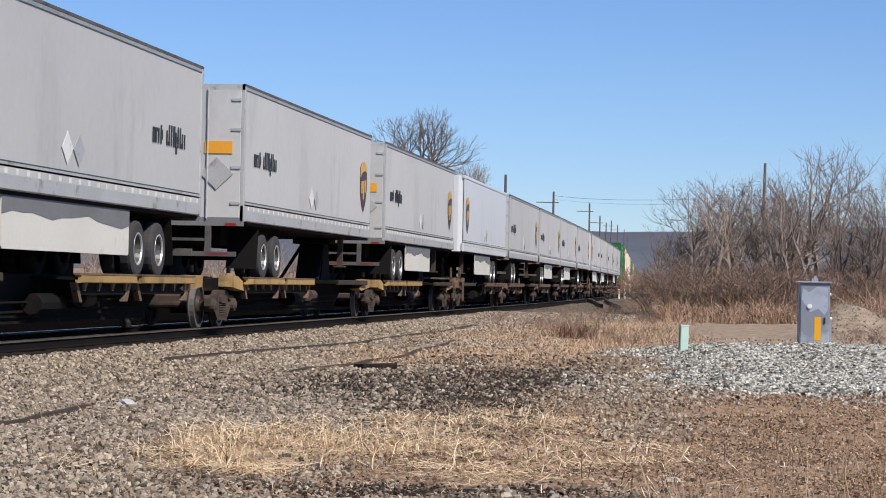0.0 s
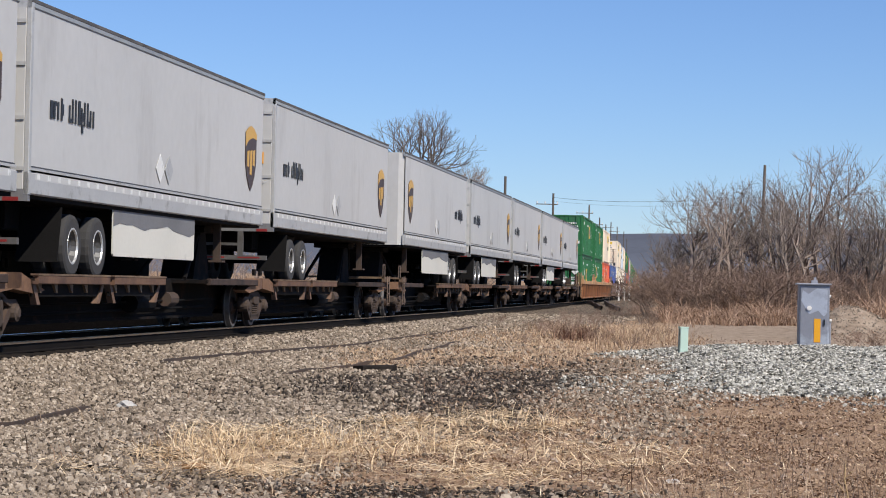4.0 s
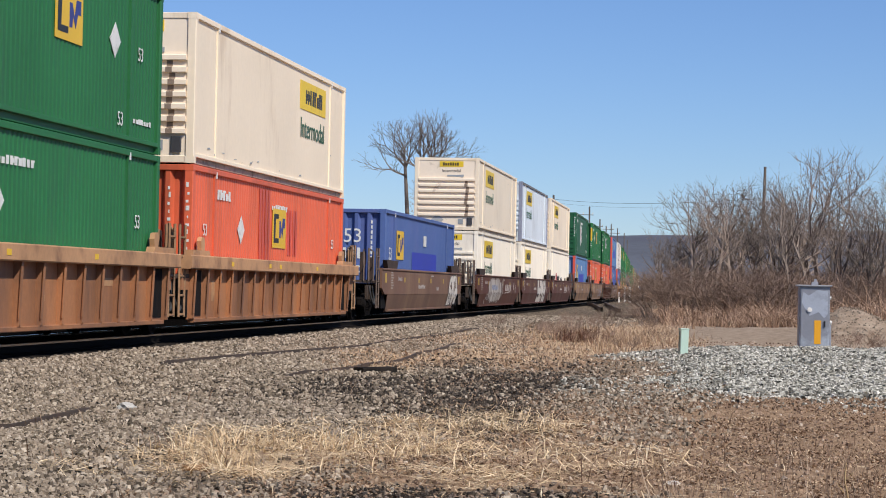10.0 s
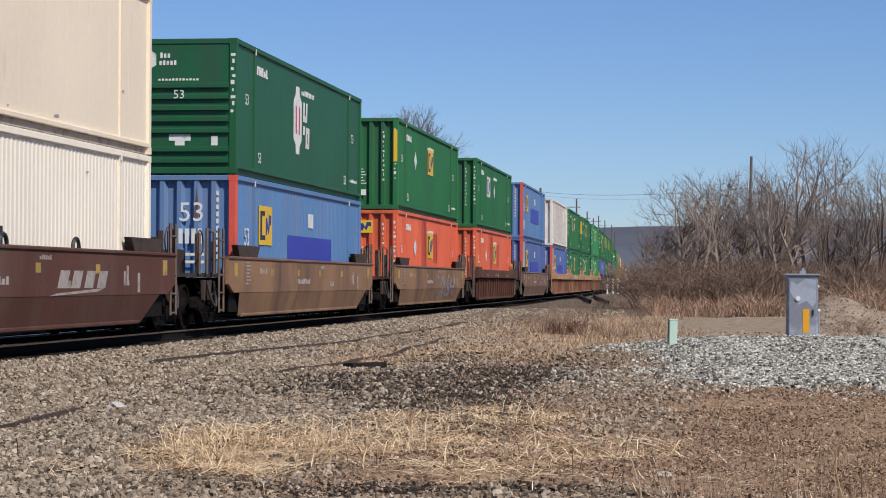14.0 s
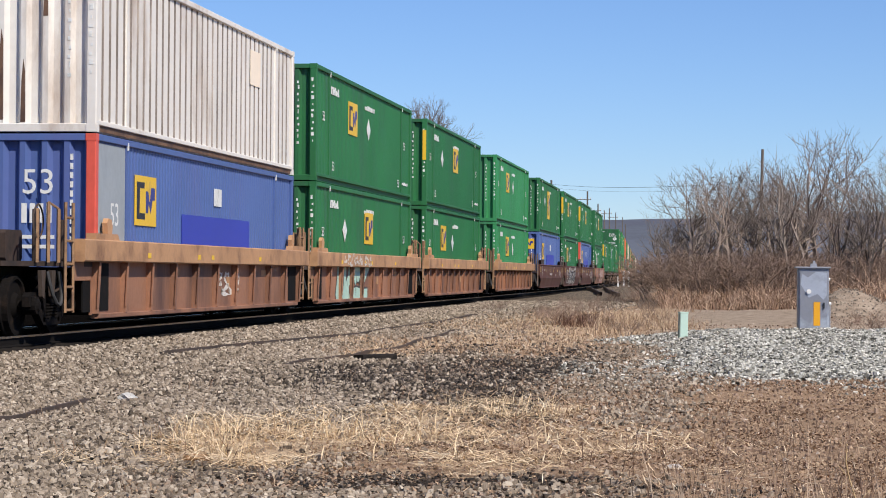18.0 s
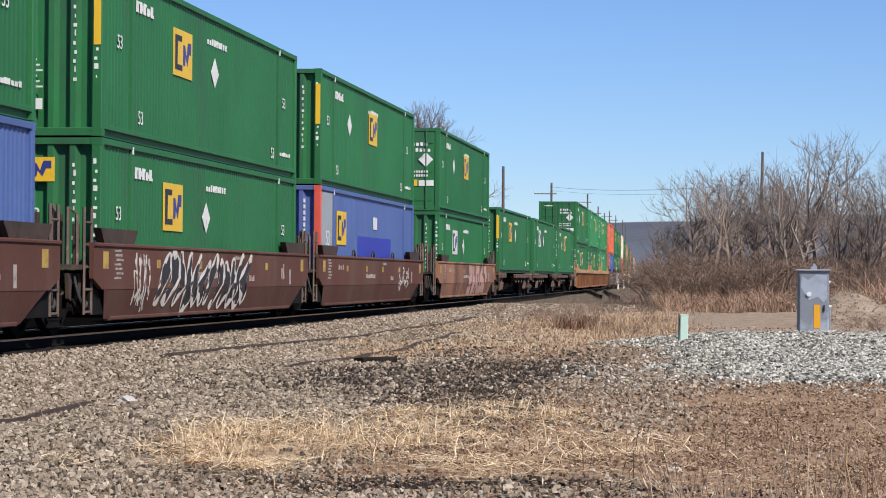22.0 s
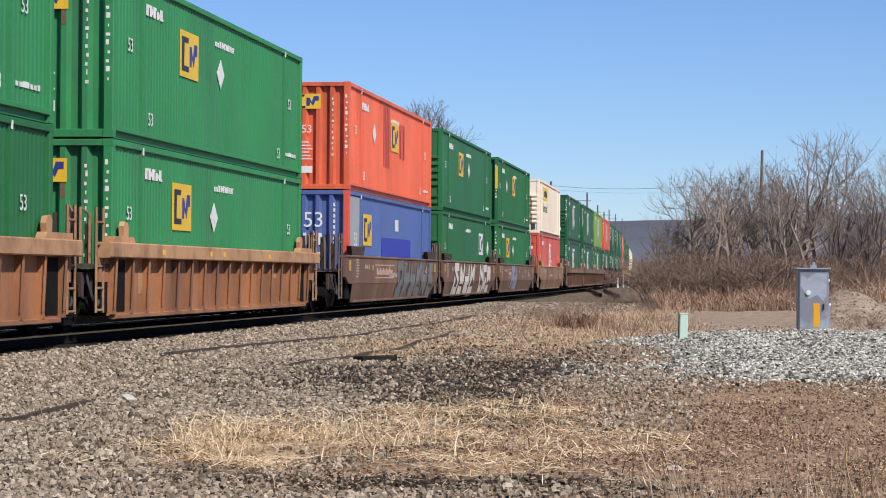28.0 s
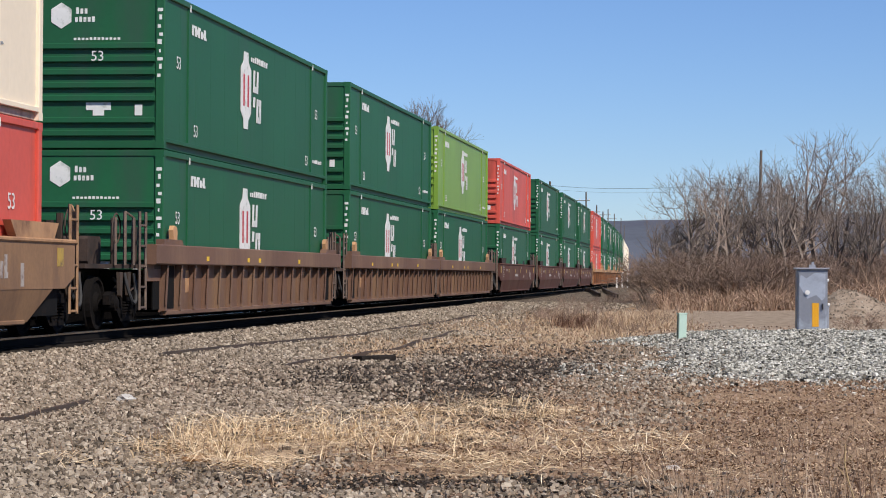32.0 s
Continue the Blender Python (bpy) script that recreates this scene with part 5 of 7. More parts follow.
            if sx > 0:
                for q, dy in enumerate((.30, .80) if end == "share" else (.80, 1.70)):
                    part("stanchion", Geo().box(1.02 - .12 * q, 1.12 - .12 * q, sy * (h + dy) - .05, sy * (h + dy) + .05, 1.13, 1.80 + .14 * q, .015), "endrust", pf, "dark rusty stanchion over the coupling")
                y0 = h + (.55 if end == "share" else 1.6)
                arc = [math.pi * q / 8 for q in range(9)]
                part("air_hose", Geo().sweep([(1.20 + .10 * math.sin(an), sy * (y0 + .30 * math.cos(an)), .98 - .52 * math.sin(an)) for an in arc], .028), "tyre", pf, "drooping black air hose")
                for q in range(2):
                    part("lever_bracket", Geo().prism([(sy * (y0 - .2 + .5 * q), 1.0), (sy * (y0 + .02 + .5 * q), 1.0), (sy * (y0 - .04 + .5 * q), .60), (sy * (y0 - .14 + .5 * q), .56)], 1.12, 1.18, 0), "bogie", pf)
        if end == "own":
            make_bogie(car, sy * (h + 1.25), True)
            part("coupler", Geo().box(-.13, .13, min(sy * reach, sy * (reach + .42)), max(sy * reach, sy * (reach + .42)), .72, .98, .03), "bogie", car)
            part("end_box", Geo().box(-.6, .6, min(sy * (h + 1.3), sy * (h + 2.1)), max(sy * (h + 1.3), sy * (h + 2.1)), 1.14, 1.62, .05), "endrust", pf)
            wheel = Geo().lathe([(.25, -.015), (.28, 0), (.25, .015)], (1.05, sy * (h + 1.9), 1.75), 16)
            part("brake_wheel", wheel, "bogie", pf)
        elif sy < 0:
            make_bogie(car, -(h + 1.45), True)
        elif style == "smooth":
            part("end_box", Geo().box(-.95, .95, h + .12, h + .62, 1.14, 1.64, .04).box(-.7, .7, h + .20, h + .55, 1.64, 1.72, .02), "endrust", pf, "dark rusty box on the end platform")
    return car


def make_spine_car(front, rear, pitch, load, rev, beam="spineorange"):
    """Skeleton car: a centre beam with wheel platforms or container bolsters, riding on shared bogies."""
    car = thing("spine_car", "dark rusty spine car with worn yellow wheel platforms" if load == "trailer" else "dark rusty spine car under a single container", "rail car", "cars of the train")
    h = CL / 2
    half = pitch / 2
    turn = -1 if front == "own" else 1
    top = 1.14 if load == "box" else 1.06

    def lp(name, g, material, parent, label=""):
        if rev:
            g.v = [(-x, -y, z) for x, y, z in g.v]
        return part(name, g, material, parent, label)

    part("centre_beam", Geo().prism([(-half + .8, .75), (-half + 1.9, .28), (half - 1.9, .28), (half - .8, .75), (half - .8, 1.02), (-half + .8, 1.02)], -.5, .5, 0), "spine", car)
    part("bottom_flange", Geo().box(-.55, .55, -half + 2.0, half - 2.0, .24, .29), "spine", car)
    for x, z, r in ((.62, .40, .03), (.70, .55, .022)):
        part("brake_rod", Geo().rod((x, -half + 2.2, z), (x, half - 2.4, z + .06), r, n=5), "deck", car)
    part("air_tank", Geo().rod((.78, -.6, .55), (.78, .7, .55), .17, n=10), "deck", car)
    part("brake_cylinder", Geo().rod((.75, 2.0, .62), (.75, 2.6, .62), .14, n=10), "bogie", car)
    if load == "trailer":
        for y0, y1 in ((-h + .5, -h + 4.3), (-h + 4.6, -h + 7.9)):
            for sx in (-1, 1):
                x0, x1 = sorted((sx * .45, sx * 1.28))
                pl = lp("wheel_platform", Geo().box(x0, x1, y0, y1, .94, .99), "spine", car)
                lp("platform_edge", Geo().box(min(sx * 1.24, sx * 1.34), max(sx * 1.24, sx * 1.34), y0, y1, .89, 1.02, .012), beam, pl, "rusty edge beam" if beam == "spineorange" else "worn yellow edge beam")
                lp("edge_lip", Geo().box(min(sx * 1.22, sx * 1.345), max(sx * 1.22, sx * 1.345), y0 - .03, y1 + .03, 1.02, 1.05), "spineyellow", pl, "worn pale yellow lip")
                n = int((y1 - y0) / .80)
                lp("platform_web", Geo().box(min(sx * 1.17, sx * 1.21), max(sx * 1.17, sx * 1.21), y0 + .1, y1 - .1, .70, .955), "spine", pl)
                rest = Geo()
                for k in range(n):
                    yy = y0 + .35 + k * .80
                    g = Geo().prism([(yy - .20, .955), (yy + .08, .955), (yy + .06, .76), (yy + .02, .76)], min(sx * 1.21, sx * 1.25), max(sx * 1.21, sx * 1.25), 0)
                    if (sx > 0) != rev:
                        lp("gusset", g, "spineyellow", pl)
                    else:
                        m = len(rest.v)
                        rest.v, rest.f = rest.v + g.v, rest.f + [tuple(q + m for q in f) for f in g.f]
                for yy, dy in ((y0, .5), (y1, -.5)):
                    if (sx > 0) != rev:
                        lp("end_bracket", Geo().prism([(yy, .90), (yy + dy * .3, .90), (yy + dy * .8, .58), (yy + dy * .5, .58)], min(sx * 1.14, sx * 1.24), max(sx * 1.14, sx * 1.24), 0), "stepsteel", pl)
                if rest.v:
                    tagged(lp("gusset", rest, "spineyellow", pl), kind="stuff")
        st = lp("hitch_stand", Geo().prism([(h - 2.3, 1.02), (h - .9, 1.02), (h - 1.25, 2.0), (h - 1.75, 2.0)], -.35, .35, 0), "spine", car)
        lp("hitch_plate", Geo().box(-.5, .5, h - 2.0, h - 1.0, 2.0, 2.14, .03), "spine", st)
        for sx in (-1, 1):
            lp("hitch_brace", Geo().rod((sx * .5, h - 3.6, 1.02), (sx * .3, h - 1.8, 1.95), .05), "spine", st)
            lp("side_deck", Geo().box(min(sx * .42, sx * 1.25), max(sx * .42, sx * 1.25), h - 4.6, h - .2, .93, 1.0), "spine", car)
            lp("deck_edge", Geo().box(min(sx * 1.21, sx * 1.29), max(sx * 1.21, sx * 1.29), h - 4.6, h - .2, .90, 1.03, .015), "endrust", car)
    else:
        for yy in (-h + .35, -h + 2.2, h - 2.2, h - .35):
            b = part("bolster", Geo().prism([(-1.32, 1.0), (-1.32, 1.155), (1.32, 1.155), (1.32, 1.0), (.42, .70), (-.42, .70)], yy - .18, yy + .18, 1), "spine", car)
            for sx in (-1, 1):
                part("bolster_cap", Geo().box(min(sx * 1.1, sx * 1.36), max(sx * 1.1, sx * 1.36), yy - .3, yy + .3, .98, 1.156, .02), "spineorange", b)
        for sx in (-1, 1):
            # side decks with a bare stretch of beam between them
            for y0, y1 in ((-half + .6, .7), (5.4, half - .6)):
                y0, y1 = sorted((turn * y0, turn * y1))
                part("deck_edge", Geo().box(min(sx * 1.26, sx * 1.36), max(sx * 1.26, sx * 1.36), y0, y1, .93, 1.075, .012), "deckedge", car, "faded red deck edge")
                part("deck_lip", Geo().box(min(sx * 1.24, sx * 1.375), max(sx * 1.24, sx * 1.375), y0 - .02, y1 + .02, 1.075, 1.10), "decklip", car, "scuffed pale deck lip")
                part("deck_web", Geo().box(min(sx * 1.06, sx * 1.10), max(sx * 1.06, sx * 1.10), y0 + .3, y1 - .3, .74, .98), "spine", car)
                part("side_deck", Geo().box(min(sx * .5, sx * 1.27), max(sx * .5, sx * 1.27), y0, y1, .97, 1.01), "spine", car)
            for yy in (-7.6, -5.0, -3.6, -2.1, -.7, 6.4) if sx > 0 else ():
                part("gusset", Geo().prism([(1.08, .96), (1.25, .96), (1.25, .70), (1.20, .70)], turn * yy - .012, turn * yy + .012, 1).prism([(turn * yy - .26, .72), (turn * yy + .02, .95), (turn * yy + .02, .70)], 1.235, 1.25, 0), "decklip", car)
            for yy in (-5.3, 6.4):
                ya = turn * yy
                part("step_plate", Geo().prism([(ya - .95, .40), (ya + .45, .40), (ya + 1.0, .73), (ya - .30, .73)], min(sx * 1.20, sx * 1.235), max(sx * 1.20, sx * 1.235), 0), "stepsteel", car, "tilted rusty step plate")
                part("step_hanger", Geo().prism([(ya + .30, .56), (ya + .48, .56), (ya + 1.05, .98), (ya + .87, .98)], min(sx * 1.17, sx * 1.20), max(sx * 1.17, sx * 1.20), 0), "deckedge", car)
    for sy, end in ((-1, front), (1, rear)):
        for sx in (-1, 1):
            g = Geo().prism([(sy * (half - .12), .84), (sy * (half - .12), top), (sy * (half - .75), top), (sy * (half - 1.9), .80), (sy * (half - 1.5), .74)], min(sx * .95, sx * 1.22), max(sx * .95, sx * 1.22), 0)
            part("end_fairing", g, "stepsteel" if load == "box" else "fairing" if beam == "spineorange" else beam, car, "rusty end gusset" if beam == "spineorange" else "worn yellow end gusset")
        part("end_cap", Geo().box(-.95, .95, min(sy * (half - .1), sy * (half - .9)), max(sy * (half - .1), sy * (half - .9)), .72, 1.02, .03), "spine", car)
        part("stake", Geo().rod((1.08, sy * (half - .45), 1.12), (1.08, sy * (half - .45), 1.26), .05), "spine", car)
        if end == "own":
            part("coupler", Geo().box(-.13, .13, min(sy * (half - .1), sy * (half + .3)), max(sy * (half - .1), sy * (half + .3)), .70, .98, .03), "bogie", car)
            make_bogie(car, sy * (half - 1.3))
            y0, y1 = sorted((sy * (half - .2), sy * (half - 1.15)))
            dk = part("end_deck", Geo().box(-1.32, 1.32, y0, y1, 1.145, 1.20).box(1.24, 1.33, y0, y1, 1.05, 1.20), "spineyellow", car, "worn yellow end deck")
            g = Geo()
            for dy in (.35, .72):
                g.rod((1.34, sy * (half - dy), .35), (1.34, sy * (half - dy), 1.22), .02, n=5).rod((1.2, sy * (half - dy), 1.2), (1.2, sy * (half - dy), 1.55), .018, n=5)
            for q in range(3):
                g.rod((1.34, sy * (half - .35), .40 + q * .3), (1.34, sy * (half - .72), .40 + q * .3), .018, n=5)
            g.rod((1.2, sy * (half - .35), 1.55), (1.2, sy * (half - .72), 1.55), .018, n=5)
            part("step_ladder", g, "ladder", dk)
            part("hose", Geo().rod((.7, sy * (half - .2), 1.0), (.75, sy * (half + .25), .62), .025).rod((.75, sy * (half + .25), .62), (.5, sy * (half + .5), .75), .025), "tyre", car)
        elif sy < 0:
            make_bogie(car, -half)
    return car


# ---- the train ----
A = "ribbed:wellorange:welltan"
B = "smooth:wellmaroon:wellmaroon"
C = "smooth:wellbrown:wellbrown"
W = "ribbed:wellorange:spineyellow"
R = "ribbed:wellrust:welltan"
R3 = "ribbed:wellbrown:wellbrown"
R2 = "ribbed:wellmaroon:wellmaroon"
OR = "orange:corr:ribs:emp:0.51"


def gr(end, frac, tag="", mark="emp", colour="green"):
    """Green container: d door end, r ribbed end."""
    return f"{colour}:corr:{'door' if end == 'd' else 'ribs'}:{mark}:{frac}:{tag}"


BL, SB, BP = "blue:corr:ribs:emp:0.20:o", "skyblue:corr:ribs:emp:0.20:o", "blue:corr:ribs:emp:0.20"
JC, JW, JP = "cream:smooth:slats:hunt:0.28", "white:corr:slats:hunt:0.28", "paleblue:smooth:slats:hunt:0.28"
HG, HR, HL = "hubgreen:smooth:slats:hub:0.43", "red:smooth:slats:hub:0.47", "lime:smooth:slats:hub:0.47"
# place of the load's front end along the train, car, upper load, lower load
TRAIN = [
    (26.3, "trailer", "rev", ""), (46.1, "trailer", "fwd", ""), (64.8, "trailer", "fwd", ""), (83.9, "trailer", "white", ""),
    (101.7, "trailer", "fwd", ""), (118.8, "trailer", "fwd", ""), (135.5, "trailer", "fwd", ""), (152.8, "trailer", "fwd", ""),
    (172.4, "trailer", "rev", ""), (190.0, "trailer", "fwd", ""), (207.2, "trailer", "fwd", ""), (224.4, "trailer", "fwd", ""), (241.3, "trailer", "fwd", ""),
    (262.9, A, gr("d", .66), gr("d", .45, "l")), (282.2, A, gr("d", .66), gr("r", .30)), (300.8, A, "cream:smooth:slats:hunt:0.74", OR), (324.0, C, "", BP),
    (347.8, B, JC, JW), (366.9, B, JP, JW), (386.15, B, JC, "white:corr:slats:xpo:0.3"), (409.3, "smooth:wellochre:wellbrown", HG, SB),
    (432.6, "smooth:wellochre:wellbrown", gr("r", .51, "t"), OR), (455.6, R2, gr("r", .33, "", "empw"), OR), (478.6, C, SB, BL), (501.7, R, "worn:deep:ribs:patch:0.72", BL),
    (520.6, R, gr("r", .34), gr("r", .51)), (540.3, R, gr("r", .51, "t"), gr("r", .30)), (562.85, R, gr("r", .34, "", "emp", "leaf"), gr("r", .34, "", "emp", "leaf")), (586.0, B, gr("r", .44, "", "empt"), "blue:corr:ribs:emp:0.20:y"), (605.6, B, gr("r", .34, "t"), gr("r", .30)), (624.8, B, gr("r", .51, "t"), BL),
    (647.2, "smooth:wellrust:wellrust", gr("d", .51), gr("r", .30, "", "empw")), (667.8, "flat", "", gr("r", .34, "t")), (686.15, "flat", "", gr("d", .26, "", "empw")), (703.8, "flat", "", gr("r", .44)),
    (723.2, A, gr("d", .55), gr("r", .39)), (742.3, A, gr("d", .66, "", "emp", "leaf"), gr("r", .51)), (761.7, A, gr("r", .33, "", "emp", "leaf"), gr("r", .30, "", "emp", "leaf")), (784.4, C, OR, BL), (803.5, C, "green:smooth:slats:emp:0.36", "green:smooth:slats:empw:0.79"), (822.7, C, gr("r", .48, "t"), gr("r", .31)),
    (845.4, "smooth:wellochre:welltan", JC, "red:smooth:door:hub:0.49"), (868.7, R3, HG, HG), (888.2, R3, HG, HG), (906.2, R3, HL, HG), (927.5, B, HR, HG),
    (949.0, B, HG, HG), (968.5, B, HG, HG), (988.0, B, HG, HG), (1009.0, A, HR, HR), (1028.5, A, HG, HG), (1048.0, A, HG, HG),
    (1069.0, A, HG, HG), (1088.5, A, HG, HG), (1108.0, A, HG, HG), (1129.0, B, HG, HG), (1148.5, B, JW, JW), (1168.0, B, JW, JW),
    (1189.0, B, JW, JC), (1208.5, B, JW, JW), (1228.0, B, JC, JW), (1249.0, A, JW, JW),
]
MOVING = []
_made = {}


def once(key, build, far):
    """Builds a thing the first time it is asked for, and copies it after that."""
    if (key, far) not in _made:
        _made[key, far] = plain(build, "body") if far else build()
        return _made[key, far]
    return copy_thing(_made[key, far], Matrix())


def place(ob, u, z):
    ob.matrix_basis = on_track(u, z)
    MOVING.append((ob, u, z))
    return ob


def hug(g, x):
    """Lays paint onto the inward-leaning lower sheet of a smooth car."""
    if x > 1.4:
        g.v = [(a - .2525 * max(0, .745 - c), b, c) for a, b, c in g.v]
    return g


def strokes(seed, material, y0, y1, z0, z1, x, parent, letters=5, thick=.11):
    """Spray-painted shapes: bold bent strokes with no readable letters."""
    r = random.Random(seed)
    g = Geo()
    w, hh = (y1 - y0) / letters, z1 - z0
    for k in range(letters):
        c = y0 + (k + .5) * w
        pts = [Vector((c + r.uniform(-.75, .75) * w, z0 + hh * v)) for v in (r.uniform(.75, 1), r.uniform(.5, .95), r.uniform(.3, .7), r.uniform(.05, .5), r.uniform(0, .3), r.uniform(.1, .5))]
        last = None
        for i in range(len(pts) - 1):
            p0, p1, p2, p3 = pts[max(i - 1, 0)], pts[i], pts[i + 1], pts[min(i + 2, len(pts) - 1)]
            for q in range(6):
                t = q / 6
                p = .5 * (2 * p1 + (p2 - p0) * t + (2 * p0 - 5 * p1 + 4 * p2 - p3) * t * t + (3 * p1 - p0 - 3 * p2 + p3) * t ** 3)
                if last is not None and (p - last[0]).length > .01:
                    d = (p - last[0]).normalized()
                    n = Vector((-d.y, d.x)) * thick * (.55 + .4 * math.sin(q + i))
                    e = x + .003 + .0004 * (k % 8)
                    a, b = p + n, p - n
                    if len(last) > 1:
                        g.quad((e, last[2].x, last[2].y), (e, b.x, b.y), (e, a.x, a.y), (e, last[1].x, last[1].y))
                    last = (p, a, b)
                elif last is None:
                    last = (p,)
    return part("graffiti", hug(g, x), material, parent, "spray-painted graffiti shapes")


def loop_letters(seed, y0, y1, z0, z1, x, parent, letters):
    """Tall slanted hollow loops: dark fill with a ragged white edge."""
    r = random.Random(seed)
    fill, edge = Geo(), Geo()
    for k in range(letters):
        u = (k + .5) / letters
        cy, w, hh = y0 + (y1 - y0) * u, (y1 - y0) / letters * r.uniform(.34, .62), (z1 - z0) * r.uniform(.40, .5)
        cz = (z0 + z1) / 2 + r.uniform(-.05, .08) * (z1 - z0)
        n = 18
        pts = []
        for q in range(n):
            an = 2 * math.pi * q / n
            v = math.sin(an)
            pts.append(Vector((cy + w * math.cos(an) * (1 + .35 * math.sin(3 * an + k)) + .55 * v * hh + .16 * math.sin(2.6 * v + k), cz + hh * v * (1 + .10 * math.cos(2 * an + k)))))
        c = sum(pts, Vector((0, 0))) / n
        e = x + .003 + .0016 * k
        for q in range(n):
            a, b = pts[q], pts[(q + 1) % n]
            ti, tj = (.07 + .34 * abs(math.sin(q * .8 + k)) ** 2, .07 + .34 * abs(math.sin((q + 1) % n * .8 + k)) ** 2)
            a2, b2 = a + (c - a) * ti, b + (c - b) * tj
            fill.quad((e, c.x, c.y), (e, a.x, a.y), (e, b.x, b.y), (e, (c.x + b.x) / 2, (c.y + b.y) / 2))
            edge.quad((e + .0007, a2.x, a2.y), (e + .0007, a.x, a.y), (e + .0007, b.x, b.y), (e + .0007, b2.x, b2.y))
    p = part("graffiti", hug(fill, x), "black", parent, "dark spray-painted loops")
    part("graffiti_outline", hug(edge, x), "graf_white", p, "white spray-painted edges")


def whitewash(seed, y0, y1, z0, z1, x, parent):
    """A broad roller-painted pale panel with ragged, dripping edges and grey scribbles."""
    r = random.Random(seed)
    g, n = Geo(), 46
    for k in range(n):
        ya, yb = y0 + (y1 - y0) * k / n, y0 + (y1 - y0) * (k + 1) / n
        end = min(1.0, .35 + 3.2 * min(k + .5, n - k - .5) / n)
        lo, hi = z0 + (z1 - z0) * (r.uniform(-.02, .12) + .22 * (1 - end)), z1 - (z1 - z0) * (r.uniform(0, .10) + .25 * (1 - end))
        for q in range(5):
            za, zb = lo + (hi - lo) * q / 5, lo + (hi - lo) * (q + 1) / 5
            if r.random() > .03:
                g.quad((x + .007, ya, za), (x + .007, yb, za), (x + .007, yb, zb), (x + .007, ya, zb))
    p = part("graffiti", hug(g, x), "whitewash", parent, "broad whitewashed panel with dripping edges")
    g = Geo()
    bars(g, x + .010, y0 + .26 * (y1 - y0), z0 + .52 * (z1 - z0), .44 * (y1 - y0), .20 * (z1 - z0), 8, seed)
    part("graffiti_outline", g, "graf_grey", p, "grey scribble on the whitewash")


def block_letters(seed, fill, y0, y1, z0, z1, x, parent, letters):
    """Bold spray-painted shapes with a dark edge, built of fat bent strokes, not readable."""
    r = random.Random(seed)
    w, hh = (y1 - y0) / letters, z1 - z0
    edges = ((0, 2), (2, 4), (1, 3), (3, 5), (0, 1), (2, 3), (4, 5), (0, 3), (2, 5), (1, 2), (3, 4))
    g, o = Geo(), Geo()
    n = 0
    for k in range(letters):
        pts = [(y0 + (k + .18 + .64 * c) * w + .12 * w * d + r.uniform(-.08, .08) * w, z0 + hh * (.10 + .40 * d) + r.uniform(-.05, .05) * hh) for d in range(3) for c in range(2)]
        th = min(w * .17, .15)
        for i, j in r.sample(edges[:7], 4) + r.sample(edges[7:], 1):
            (a, b), (d, e) = pts[i], pts[j]
            q = Vector((d - a, e - b)).normalized()
            n += 1
            for geo, t, lift in ((o, th * 1.32, .0), (g, th, .004)):
                m = Vector((-q.y, q.x)) * t
                s = q * t * .8
                p0, p1, e0 = Vector((a, b)) - s, Vector((d, e)) + s, x + .004 + lift + .00006 * (n % 40)
                for q0 in range(8):
                    for q1 in range(3):
                        cs = [p0.lerp(p1, u / 8) + m * (2 * v / 3 - 1) for u, v in ((q0, q1), (q0 + 1, q1), (q0 + 1, q1 + 1), (q0, q1 + 1))]
                        geo.quad(*[(e0, c.x, c.y) for c in cs])
    p = part("graffiti", hug(g, x), fill, parent, "bold spray-painted graffiti")
    part("graffiti_outline", hug(o, x), "reflred" if fill == "graf_pink" else "darktrim", p)


BLOCKS = {16: 4, 25: 5, 39: 4, 38: 6, 18: 6, 31: 5, 40: 3}
# which cars carry paint: row of TRAIN -> (colour, from, to, low, high, letters, thickness)
GRAFFITI = {16: ("graf_white", 5.6, 8.0, .35, 1.4, 4, .10), 17: ("graf_white", -4.0, .6, .35, 1.38, 5, .10), 18: ("graf_white", .2, 5.4, .3, 1.4, 5, .12),
            22: ("graf_white", -.6, 3.6, .45, 1.05, 6, .05), 25: ("graf_teal", -5.4, -.4, .3, 1.35, 6, .13), 21: ("graf_grey", .6, 5.6, .35, 1.3, 7, .09),
            24: ("graf_white", .2, 2.2, .5, 1.0, 3, .06), 29: ("graf_white", -6.5, -5.5, .35, 1.40, 8, .05), 30: ("graf_white", 3.8, 6.0, .5, 1.3, 4, .05),
            31: ("graf_pink", -.5, 5.5, .35, 1.35, 6, .16), 38: ("graf_dark", -.6, 7.4, .35, 1.36, 6, .15), 39: ("graf_white", -6.0, .6, .30, 1.34, 4, .14), 40: ("graf_grey", -3.4, -.6, .35, 1.35, 4, .10)}


